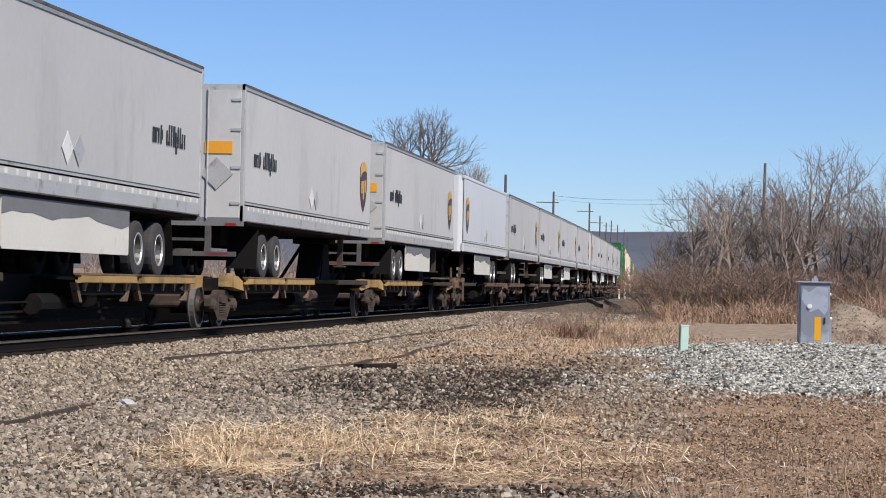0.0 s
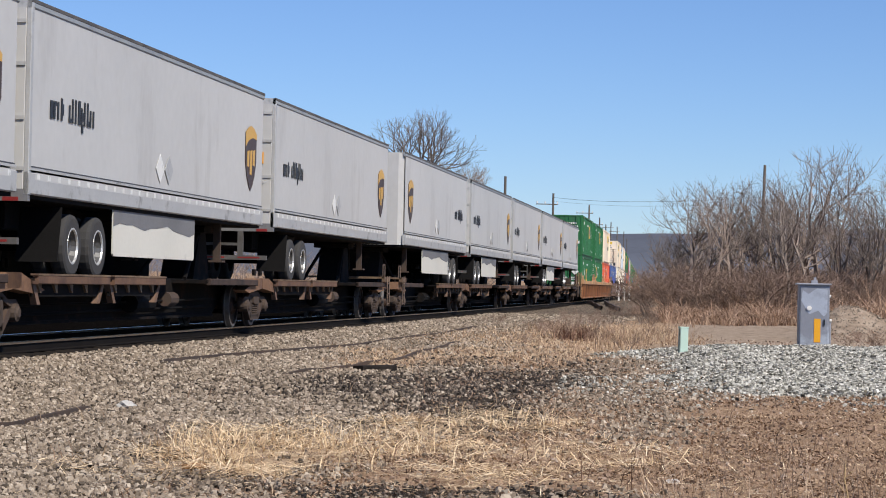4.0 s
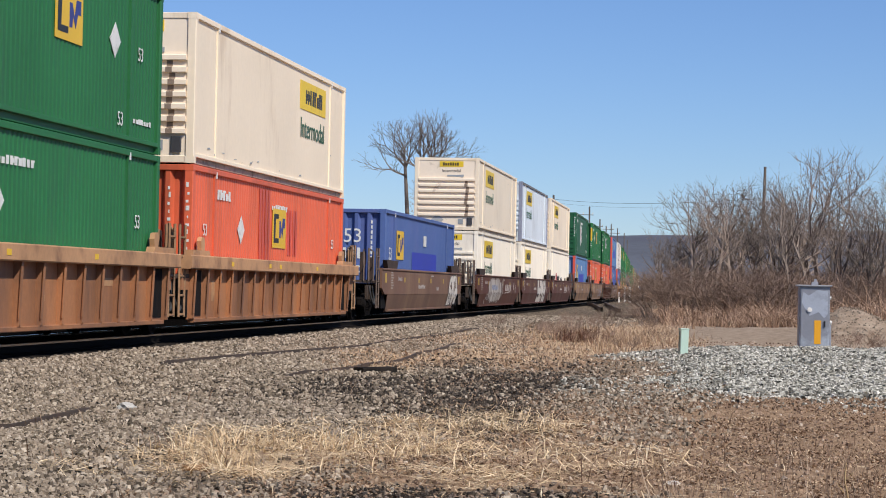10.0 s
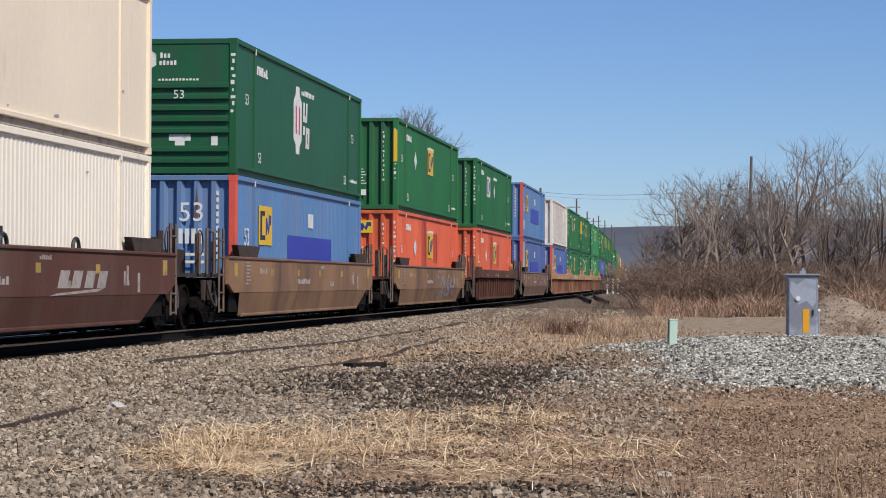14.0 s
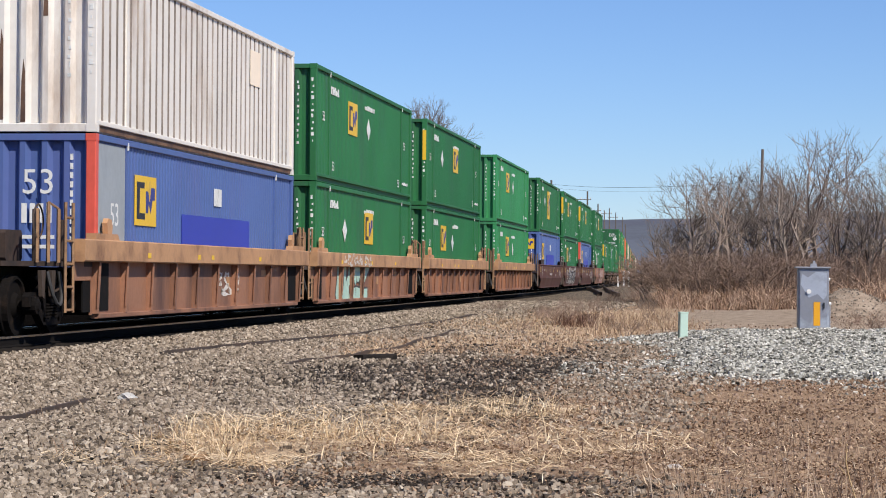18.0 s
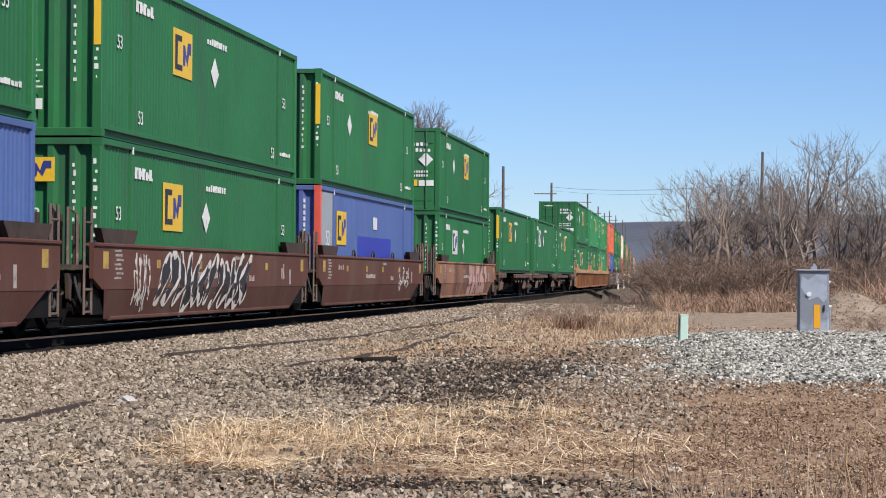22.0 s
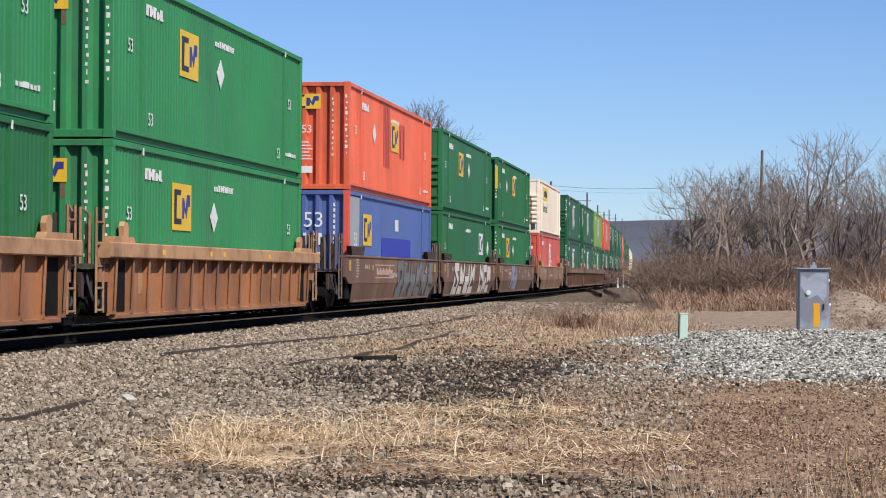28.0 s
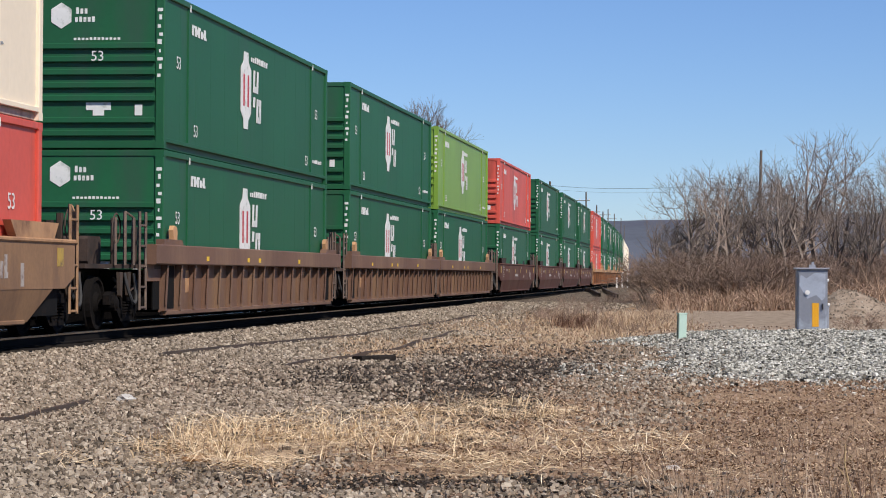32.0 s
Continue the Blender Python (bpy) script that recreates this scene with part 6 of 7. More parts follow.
def build_train():
    n = len(TRAIN)
    cars = []
    h = CL / 2
    for i, (u0, car, up, low) in enumerate(TRAIN):
        u = u0 + h
        far = u0 > 935
        before = u0 - TRAIN[i - 1][0] if i else 19.0
        after = TRAIN[i + 1][0] - u0 if i < n - 1 else 19.0
        kind = "spine" if car in ("trailer", "flat") else "well"
        kind_b = ("spine" if TRAIN[i - 1][1] in ("trailer", "flat") else "well") if i else kind
        kind_a = ("spine" if TRAIN[i + 1][1] in ("trailer", "flat") else "well") if i < n - 1 else kind
        fr = "share" if kind_b == kind and before < 20.6 else "own"
        re = "share" if kind_a == kind and after < 20.6 else "own"
        if i in (3, 8):
            fr = "own"
        if i in (2, 7):
            re = "own"
        if car == "trailer":
            rev = up in ("rev", "white")
            beam = "brightyellow" if i < 3 else "spineorange"
            c = once(("spine", rev, fr, re, beam), lambda: make_spine_car(fr, re, 17.6, "trailer", rev, beam), far)
            place(c, u, 0)
            skirt = 0 if i in (1, 4, 7, 10, 12) else 2 if i < 6 else 1
            t = once(("trailer", up, skirt), lambda: make_trailer(rev, up == "white", skirt), far)
            place(t, u, .992)
        elif car == "flat":
            c = once(("flat", fr, re), lambda: make_spine_car(fr, re, 18.0, "box", False), far)
            place(c, u, 0)
            place(once(low, lambda: make_container(low), far), u, 1.158)
        else:
            c = once((car, fr, re), lambda: make_well_car(car, fr, re), far)
            place(c, u, 0)
            place(once(low, lambda: make_container(low), far), u, .355)
            if up:
                place(once(up, lambda: make_container(up), far), u, .355 + CH + .025)
        cars.append(c)
    for i, (m, y0, y1, z0, z1, k, th) in GRAFFITI.items():
        ribbed = TRAIN[i][1].startswith("ribbed")
        if i == 17:
            whitewash(17, -4.95, .2, .36, 1.42, 1.434, cars[i])
            strokes(3, "stencilgrey", .35, 1.15, .6, 1.35, 1.434, cars[i], 4, .06)
            strokes(4, "stencilgrey", -6.2, -5.0, .35, .85, 1.434, cars[i], 2, .05)
        elif i in BLOCKS:
            block_letters(i, m, y0, y1, z0, z1, 1.322 if ribbed else 1.434, cars[i], BLOCKS[i])
        else:
            strokes(i, m, y0, y1, z0, z1, 1.322 if ribbed else 1.434, cars[i], k, th)
        if i == 29:
            loop_letters(5, -4.8, 2.4, .27, 1.43, 1.434, cars[i], 12)
        if i == 39:
            block_letters(77, m, 2.4, 6.4, z0, z1, 1.434, cars[i], 3)
        if i == 25:
            strokes(71, "graf_white", y0 + .3, y1 - .4, 1.17, 1.47, 1.516, cars[i], 9, .05)


    for i in (17, 19):
        # slanted company shapes with a swoosh below
        g = Geo()
        for k in range(4):
            y = 2.0 + .72 * k
            g.prism([(y, .86), (y + .48, .86), (y + .66, 1.14), (y + .18, 1.14)], 1.43, 1.4345, 0)
        g.prism([(1.6, .74), (4.2, .80), (4.6, .86), (1.9, .78)], 1.43, 1.434, 0)
        part("company_mark", g, "stencilgrey", cars[i], "faded tan slanted company shapes", kind="stuff")
    for i in (38, 40):
        g = bars(Geo(), 1.43, -4.2, .98, 3.0, .20, 11, 40 + i)
        g.box(1.43, 1.433, -4.45, -.95, .88, .91).box(1.43, 1.433, -4.45, -.95, 1.24, 1.27)
        part("stencil", g, "graf_pink", cars[i], "boxed row of stencil bars", kind="stuff")


build_train()


# ---- plants ----
def tubes(segs, sides=3):
    """Tapered tubes for many (p, q, r0, r1) rows at once."""
    s = np.array(segs, float)
    p, q, r0, r1 = s[:, 0:3], s[:, 3:6], s[:, 6], s[:, 7]
    d = q - p
    d /= np.linalg.norm(d, axis=1, keepdims=True) + 1e-9
    a = np.where(np.abs(d[:, 2:3]) < .9, np.array([[0, 0, 1.0]]), np.array([[1.0, 0, 0]]))
    u = np.cross(d, a)
    u /= np.linalg.norm(u, axis=1, keepdims=True) + 1e-9
    w = np.cross(d, u)
    ring = []
    for c, r in ((p, r0), (q, r1)):
        for k in range(sides):
            an = 2 * math.pi * k / sides
            ring.append(c + (u * math.cos(an) + w * math.sin(an)) * r[:, None])
    v = np.stack(ring, 1).reshape(-1, 3)
    b = np.arange(len(s))[:, None] * 2 * sides
    f = np.concatenate([np.stack([b + k, b + (k + 1) % sides, b + sides + (k + 1) % sides, b + sides + k], -1).reshape(-1, 4) for k in range(sides)])
    return v, f


def grow(r, segs, p, d, length, rad, level, wander, up, split):
    """A limb in short pieces that wanders and throws off thinner limbs."""
    n = max(2, int(3 + level))
    for k in range(n):
        d = (d + Vector((r.gauss(0, wander), r.gauss(0, wander), r.gauss(0, wander * .6) + up))).normalized()
        q = p + d * (length / n)
        r1 = rad * (1 - .62 * (k + 1) / n) if level else rad * (1 - .9 * (k + 1) / n)
        segs.append((*p, *q, rad * (1 - .62 * k / n) if level else rad * (1 - .9 * k / n), max(r1, .003)))
        p = q
        if level and (k > 0 or level < 2):
            for _ in range(split):
                if r.random() < .85:
                    side = Vector((r.gauss(0, 1), r.gauss(0, 1), r.gauss(.25, .5))).normalized()
                    grow(r, segs, p, (d * .55 + side * .75).normalized(), length * r.uniform(.42, .68), max(r1 * .72, .009), level - 1, wander, up, split)
    if level:
        grow(r, segs, p, d, length * .5, max(r1, .005), level - 1, wander, up, split)


M["bark"] = mat("grey_brown_bark", (0.19, 0.152, 0.126), 0.9, 0, 0.4, 6, (0.30, 0.25, 0.21), 0.3, 3, False, 0.4, 30, 0.25)
M["twig"] = mat("reddish_brown_twigs", (0.285, 0.22, 0.178), 0.9, 0, 0.35, 3, None, 0, 1, False, 0, 30, 0.25)
M["brush"] = mat("dark_brown_brush", (0.235, 0.162, 0.122), 0.95, 0, 0.4, 1.5, None, 0, 1, False, 0, 30, 0.3)
M["strawgrass"] = mat("dry_straw_blades", (0.50, 0.36, 0.19), 0.8, 0, 0.35, 3, (0.30, 0.19, 0.10), 0.4, 6, False, 0, 30)
M["weed"] = mat("dead_weed_stalks", (0.25, 0.155, 0.10), 0.9, 0, 0.4, 3, None, 0, 1, False, 0, 30)


def bare_tree(name, seed, height, trunks, level, lean, wander, up, split, material, label, category, group, rad):
    r = random.Random(seed)
    tr = thing(name, label, category, group)
    trunk, crown = [], []
    for k in range(trunks):
        an = r.uniform(0, 6.28)
        d = Vector((math.cos(an) * lean, math.sin(an) * lean, 1)).normalized()
        base = Vector((math.cos(an), math.sin(an), 0)) * (.12 * trunks ** .5 if trunks > 1 else 0)
        top = base + d * height * .22
        trunk.append((*(base - Vector((0, 0, .3))), *top, rad, rad * .82))
        grow(r, crown, top, d, height * .42, rad * .8, level, wander, up, split)
    for nm, sg, sides in (("trunk", trunk, 6), ("crown", crown, 3)):
        v, f = tubes(sg, sides)
        ob = new(nm, big_mesh(nm, v, f, M[material if nm == "crown" else "bark"]))
        ob.parent = tr
    zmax = max(s[5] for s in crown)
    return tr, zmax


def azimuth_place(az, dist):
    """Ground place at so many degrees left of +y and metres away."""
    x, y = -dist * math.tan(radians(az)), dist
    return x, y, float(ground_z(np.array([x]), np.array([y]))[0])


def make_thicket():
    r = random.Random(11)
    kinds = [bare_tree("bare_tree", 100 + k, 6.0, 1 + k % 3, 3, .18, .14, .075, 2, "twig" if k % 2 else "bark", "leafless grey-brown tree in a dense roadside thicket", "tree", "bare trees of the thicket", .105) for k in range(4)]
    # taller, clearly forked trees whose limbs stand apart against the sky
    kinds += [bare_tree("bare_tree", 140 + k, 6.4, 2 + k % 2, 3, .20, .13, .10, 1, "bark" if k % 2 else "twig", "leafless forked tree with bare upright limbs", "tree", "bare trees of the thicket", .115) for k in range(5)]
    bushes = [bare_tree("bush", 200 + k, 2.6, 10, 2, .85, .26, .02, 2, "brush", "tangled dark brown leafless bush", "bush", "bushes of the thicket", .03) for k in range(5)]
    used = set()

    def put(pool, i, az, dist, height):
        ob, zmax = pool[i]
        x, y, z = azimuth_place(az, dist)
        m = pose(x, y, z, 0, 0, r.uniform(0, 360))
        k = height / zmax
        if (id(pool), i) in used:
            ob = copy_thing(ob, m)
        used.add((id(pool), i))
        ob.matrix_basis = m
        ob.scale = (k, k, k)
    # height of the thicket's top against azimuth, degrees left of +y
    prof = ((2.2, 2.8), (1.9, 4.8), (1.6, 5.5), (1.2, 6.1), (.5, 6.2), (-.4, 6.7), (-1.1, 7.8), (-1.9, 8.2), (-2.3, 6.6), (-2.6, 4.8), (-2.9, 5.6), (-3.3, 6.9), (-4.5, 7.0), (-7, 7.0))
    for k in range(42):
        az = 1.85 - 6.0 * (k + r.uniform(-.4, .4)) / 41
        hh = np.interp(-az, [-a for a, _ in prof], [b for _, b in prof])
        dist = r.uniform(90, 112)
        put(kinds, r.choice((0, 1, 2, 3, 4, 5, 6, 7, 8, 4, 5, 6, 7, 8)), az, dist, hh * r.uniform(.66, 1.05) * dist / 98)
    for k in range(105):
        az = 1.62 - 6.1 * (k + r.uniform(-.5, .5)) / 104
        dist = r.uniform(88, 104)
        put(bushes, r.randrange(5), az, dist, r.uniform(1.4, 2.9))
    for az, dist, hh in ((4.75, 58, .6), (4.95, 59, .5), (4.6, 58.5, .45), (4.55, 60, .6), (6.4, 70, .5), (-2.6, 56, .5), (5.6, 52, .38), (3.6, 55, .5), (3.9, 64, .6), (3.0, 52, .42), (2.6, 66, .7), (2.2, 58, .45), (4.3, 72, .65), (5.3, 66, .45), (-3.4, 53, .45), (-3.1, 55, .6), (3.3, 78, .8), (2.5, 80, .9), (2.45, 98, 1.5), (2.25, 95, 2.0), (2.1, 97, 2.4), (2.0, 92, 1.7), (1.85, 94, 2.4)):
        put(bushes, r.randrange(5), az, dist, hh)


make_thicket()


def fork(r, segs, p, d, length, rad, level):
    """A limb that bends gently upwards and forks at narrow angles into a fan of finer limbs."""
    for k in range(3):
        d = (d + Vector((r.gauss(0, .10), r.gauss(0, .10), .05 + r.gauss(0, .06)))).normalized()
        q = p + d * (length / 3)
        segs.append((*p, *q, rad * (1 - .12 * k), rad * (1 - .12 * (k + 1))))
        p = q
        if level and k < 2 and r.random() < .6:
            side = d.cross(Vector((r.gauss(0, 1), r.gauss(0, 1), r.gauss(0, 1)))).normalized()
            fork(r, segs, p, (d + side * r.uniform(.5, .9)).normalized(), length * r.uniform(.5, .7), rad * .42, level - 1 if level < 3 else 2)
    if level:
        side = d.cross(Vector((r.gauss(0, 1), r.gauss(0, 1), r.gauss(0, 1)))).normalized()
        for sg in (1, -1):
            fork(r, segs, p, (d + side * sg * r.uniform(.28, .58)).normalized(), length * r.uniform(.66, .84), rad * .60, level - 1)


def make_far_trees():
    r = random.Random(8)
    # three stems that share one domed crown, and a lower reddish tree beside them
    for label, material, stems, limbs, reach, top, az in (
            ("tall bare spreading tree with three stems beyond the railway", "bark", ((-1.7, .4, 13.0, -.18), (.1, 0, 13.0, 0), (1.2, -.5, 12.9, .12)), 6, 1.62, 21.3, 8.30),
            ("lower reddish bare tree beyond the railway", "twig", ((-.8, .2, 8.6, -.3), (.9, -.2, 8.2, .35)), 8, 1.45, 15.4, 7.35)):
        tr = thing("bare_tree", label, "tree")
        trunk, crown = [], []
        for sx, sy, fz, lean in stems:
            trunk += [(sx * .5, sy, -.5, sx * .8, sy, fz * .6, .28, .22), (sx * .8, sy, fz * .6, sx, sy, fz, .22, .15)]
            for k in range(limbs):
                an = k * 2.4 + sx
                el = radians(86 - 66 * (k / (limbs - 1)) ** .8)
                d = Vector((math.cos(an) * math.cos(el) + lean, math.sin(an) * math.cos(el), math.sin(el))).normalized()
                fork(r, crown, Vector((sx, sy, fz - 1.6 * (k / limbs) ** 2)), d, reach * r.uniform(.9, 1.1), .125, 5)
        for nm, sg, sides in (("trunk", trunk, 8), ("crown", crown, 3)):
            v, f = tubes(sg, sides)
            ob = new(nm, big_mesh(nm, v, f, M[material if nm == "crown" else "bark"]))
            ob.parent = tr
        zm = max(s[5] for s in crown)
        x, y, z = azimuth_place(az, 250)
        tr.matrix_basis, tr.scale = pose(x, y, z), (top / zm,) * 3
    for k, (az, d, hh) in enumerate(((15.75, 120, 13.4), (13.9, 125, 5.6), (6.9, 260, 12.0))):
        t, zm = bare_tree("bare_tree", 30 + k, 11.0, 4 if k == 0 else 2, 3, .05, .07, .16, 1, "bark", "slender bare tree beyond the railway", "tree", "slender trees", .10)
        x, y, z = azimuth_place(az, d)
        t.matrix_basis, t.scale = pose(x, y, z), (hh / zm,) * 3
    # low woods across the line
    r = random.Random(5)
    segs = []
    for k in range(240):
        az, d = r.uniform(6.5, 26), r.uniform(240, 330)
        x, y, z = azimuth_place(az, d)
        hh = r.uniform(3.0, 7.5)
        p = Vector((x, y, z - .3))
        grow(r, segs, p, Vector((r.gauss(0, .1), r.gauss(0, .1), 1)).normalized(), hh * .62, .10, 2, .16, .05, 2)
    v, f = tubes(segs, 3)
    tagged(new("far_woods", big_mesh("far_woods", v, f, M["twig"])), "low leafless woods far behind the railway", "woods", kind="stuff")


make_far_trees()


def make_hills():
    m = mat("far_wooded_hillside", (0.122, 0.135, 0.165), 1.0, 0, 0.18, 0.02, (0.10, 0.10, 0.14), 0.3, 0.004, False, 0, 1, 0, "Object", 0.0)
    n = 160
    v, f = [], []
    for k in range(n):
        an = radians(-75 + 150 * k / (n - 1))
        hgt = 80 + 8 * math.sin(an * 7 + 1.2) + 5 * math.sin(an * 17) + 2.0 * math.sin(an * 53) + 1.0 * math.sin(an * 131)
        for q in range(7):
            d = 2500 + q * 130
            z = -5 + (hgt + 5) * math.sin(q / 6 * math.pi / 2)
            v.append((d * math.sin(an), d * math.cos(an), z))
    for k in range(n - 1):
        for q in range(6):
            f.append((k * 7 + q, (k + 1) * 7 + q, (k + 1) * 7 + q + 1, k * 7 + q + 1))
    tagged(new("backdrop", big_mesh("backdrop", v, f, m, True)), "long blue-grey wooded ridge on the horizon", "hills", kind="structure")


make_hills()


# ---- stones and straw ----
def stone_mesh(name, px, py, size, material, label, seed, sink=.12, flat=.95, tilt=.5):
    """Broken stones, each an uneven eight-cornered lump, as one mesh."""
    rs = np.random.RandomState(seed)
    n = len(px)
    base = np.array([(-1, -1, -1), (1, -1, -1), (1, 1, -1), (-1, 1, -1), (-1, -1, 1), (1, -1, 1), (1, 1, 1), (-1, 1, 1)], float) * .5
    v = base[None] * (1 + rs.uniform(-.45, .35, (n, 8, 3)))
    v[:, 4:, :2] *= rs.uniform(.45, .95, (n, 1, 1))
    ax = rs.uniform(0, 6.283, n)
    ti = rs.normal(0, tilt, n)
    c, s = np.cos(ti)[:, None], np.sin(ti)[:, None]
    v[:, :, 2] *= flat
    y, z = v[:, :, 1] * c - v[:, :, 2] * s, v[:, :, 1] * s + v[:, :, 2] * c
    x = v[:, :, 0] * rs.uniform(.8, 1.5, n)[:, None]
    c, s = np.cos(ax)[:, None], np.sin(ax)[:, None]
    v = np.stack([x * c - y * s, x * s + y * c, z], -1) * size[:, None, None]
    v[:, :, 0] += px[:, None]
    v[:, :, 1] += py[:, None]
    v[:, :, 2] += (ground_z(px, py) + size * (.5 * flat - sink))[:, None]
    f = np.array([(4, 5, 6, 7), (0, 1, 5, 4), (1, 2, 6, 5), (2, 3, 7, 6), (3, 0, 4, 7)])
    f = (np.arange(n)[:, None, None] * 8 + f[None]).reshape(-1, 4)
    return tagged(new(name, big_mesh(name, v.reshape(-1, 3), f, material)), label, "stones", kind="stuff")


def island_mat(name, stops, rough=.9):
    """A material whose colour differs from stone to stone."""
    m = bpy.data.materials.new(name)
    m.use_nodes = True
    N, L = m.node_tree.nodes, m.node_tree.links
    b = N["Principled BSDF"]
    b.inputs["Roughness"].default_value = rough
    b.inputs["Specular IOR Level"].default_value = .3
    ge = N.new("ShaderNodeNewGeometry")
    rp = N.new("ShaderNodeValToRGB")
    el = rp.color_ramp.elements
    while len(el) < len(stops):
        el.new(.5)
    for e, (p, c) in zip(el, stops):
        e.position, e.color = p, (*c, 1)
    L.new(ge.outputs["Random Per Island"], rp.inputs["Fac"])
    tc = N.new("ShaderNodeTexCoord")
    no = N.new("ShaderNodeTexNoise")
    no.inputs["Scale"].default_value = 45
    no.inputs["Detail"].default_value = 4
    L.new(tc.outputs["Object"], no.inputs["Vector"])
    mr = N.new("ShaderNodeMapRange")
    mr.inputs["To Min"].default_value, mr.inputs["To Max"].default_value = .65, 1.35
    L.new(no.outputs["Fac"], mr.inputs["Value"])
    hs = N.new("ShaderNodeHueSaturation")
    L.new(rp.outputs[0], hs.inputs["Color"])
    L.new(mr.outputs[0], hs.inputs["Value"])
    L.new(hs.outputs[0], b.inputs["Base Color"])
    return m


def scatter(n, x0, x1, y0, y1, weight, rs):
    """Places in a box, kept where weight(x, y) beats chance; thinner with distance."""
    u = rs.rand(n)
    y = y0 * (y1 / y0) ** u
    x = rs.uniform(x0, x1, n)
    keep = rs.rand(n) < weight(x, y)
    return x[keep], y[keep]


def in_view(x, y):
    a = np.degrees(np.arctan2(-x, y))
    return (a < 21) & (a > -6.5)


def make_stones():
    rs = np.random.RandomState(3)
    grey = island_mat("ballast_stone", ((0, (.068, .053, .038)), (.25, (.225, .177, .130)), (.75, (.342, .275, .208)), (1, (.54, .455, .355))))
    dirty = island_mat("field_stone", ((0, (.10, .063, .043)), (.3, (.19, .125, .086)), (.6, (.29, .197, .138)), (.93, (.40, .29, .21)), (1, (.58, .49, .40))))
    coal = island_mat("coal_dark_stone", ((0, (.018, .015, .013)), (.6, (.066, .052, .042)), (1, (.24, .19, .15))))
    pale = island_mat("pale_crushed_stone", ((0, (.07, .066, .055)), (.3, (.29, .278, .238)), (.75, (.52, .50, .435)), (1, (.74, .71, .64))))
    x, y = scatter(330000, -15, 5, 14.5, 95, lambda a, b: in_view(a, b) * np.clip(regions(a, b)[1] * (1 - regions(a, b)[0]) * (1 - regions(a, b)[2]) * (1 - regions(a, b)[3]) * (1 - regions(a, b)[4]), 0, 1) * ((a < -3.2) | (b < 50)), rs)
    stone_mesh("ballast_stones", x, y, (.018 + .028 * rs.rand(len(x)) ** 1.3) * (.85 + .009 * y), grey, "loose grey ballast stones along the line", 4)
    x, y = scatter(110000, -10, 5, 14.5, 60, lambda a, b: in_view(a, b) * (1 - regions(a, b)[1]) * (1 - .8 * regions(a, b)[0]) * (1 - regions(a, b)[3]) * .34, rs)
    stone_mesh("dirt_stones", x, y, (.008 + .030 * rs.rand(len(x)) ** 2.6) * (.9 + .01 * y), dirty, "small brown stones in the dirt", 5, .25)
    x, y = scatter(60000, -8, 1, 14.5, 50, lambda a, b: in_view(a, b) * regions(a, b)[2] * (b > 15.2), rs)
    stone_mesh("coal_stones", x, y, rs.uniform(.016, .038, len(x)) * (.45 + .018 * y), coal, "coal-dark stones in a patch on the ground", 6)
    x, y = scatter(190000, -4, 7, 32, 52, lambda a, b: in_view(a, b) * regions(a, b)[3], rs)
    stone_mesh("crushed_stones", x, y, rs.uniform(.022, .056, len(x)), pale, "pale crushed stone heaped round the cabinet", 7, rs.uniform(-.25, .35, len(x)), 1.0, 1.3)
    x, y = scatter(9000, -3, 6, 27.5, 38, lambda a, b: in_view(a, b) * (1 - regions(a, b)[3]) * np.clip((b - 28) / 9, 0, 1) ** 2.2 * .8, rs)
    stone_mesh("strewn_stones", x, y, rs.uniform(.02, .05, len(x)), pale, "pale crushed stones strewn before the heap", 27, .2, 1.0, 1.0)


def make_spoil():
    rs = np.random.RandomState(17)
    m = island_mat("spoil_stone", ((0, (.19, .15, .112)), (.5, (.30, .245, .19)), (1, (.45, .385, .31))))
    x, y = scatter(5000, 1.0, 7.5, 57, 66, lambda a, b: in_view(a, b) * (np.hypot((a - 2.55) / np.where(a < 2.55, 1.15, 3.0), (b - 62) / 3.0) < 1.05), rs)
    stone_mesh("spoil_stones", x, y, rs.uniform(.012, .04, len(x)), m, "grey-brown rubble on a small spoil heap", 18, .1, 1.0, 1.0)


make_stones()
make_spoil()


def flakes(name, px, py, length, width, tilt, material, label, category, seed, lift=.012):
    """Leaves or straws that lie on the ground, each one thin tilted quad."""
    rs = np.random.RandomState(seed)
    n = len(px)
    a, t, k = rs.uniform(0, 6.283, n), rs.normal(0, tilt, n), rs.normal(0, tilt, n)
    d = np.stack([np.cos(a) * np.cos(t), np.sin(a) * np.cos(t), np.sin(t)], -1) * (length * .5)[:, None]
    w = np.stack([-np.sin(a) * np.cos(k), np.cos(a) * np.cos(k), np.sin(k)], -1) * (width * .5)[:, None]
    p = np.stack([px, py, ground_z(px, py) + lift * rs.uniform(.3, 1.6, n) + np.abs(d[:, 2]) * .7], -1)
    v = np.stack([p - d - w * .6, p + d * .2 - w, p + d, p - d * .2 + w], 1).reshape(-1, 3)
    f = np.arange(n * 4).reshape(-1, 4)
    return tagged(new(name, big_mesh(name, v, f, material)), label, category, kind="stuff")


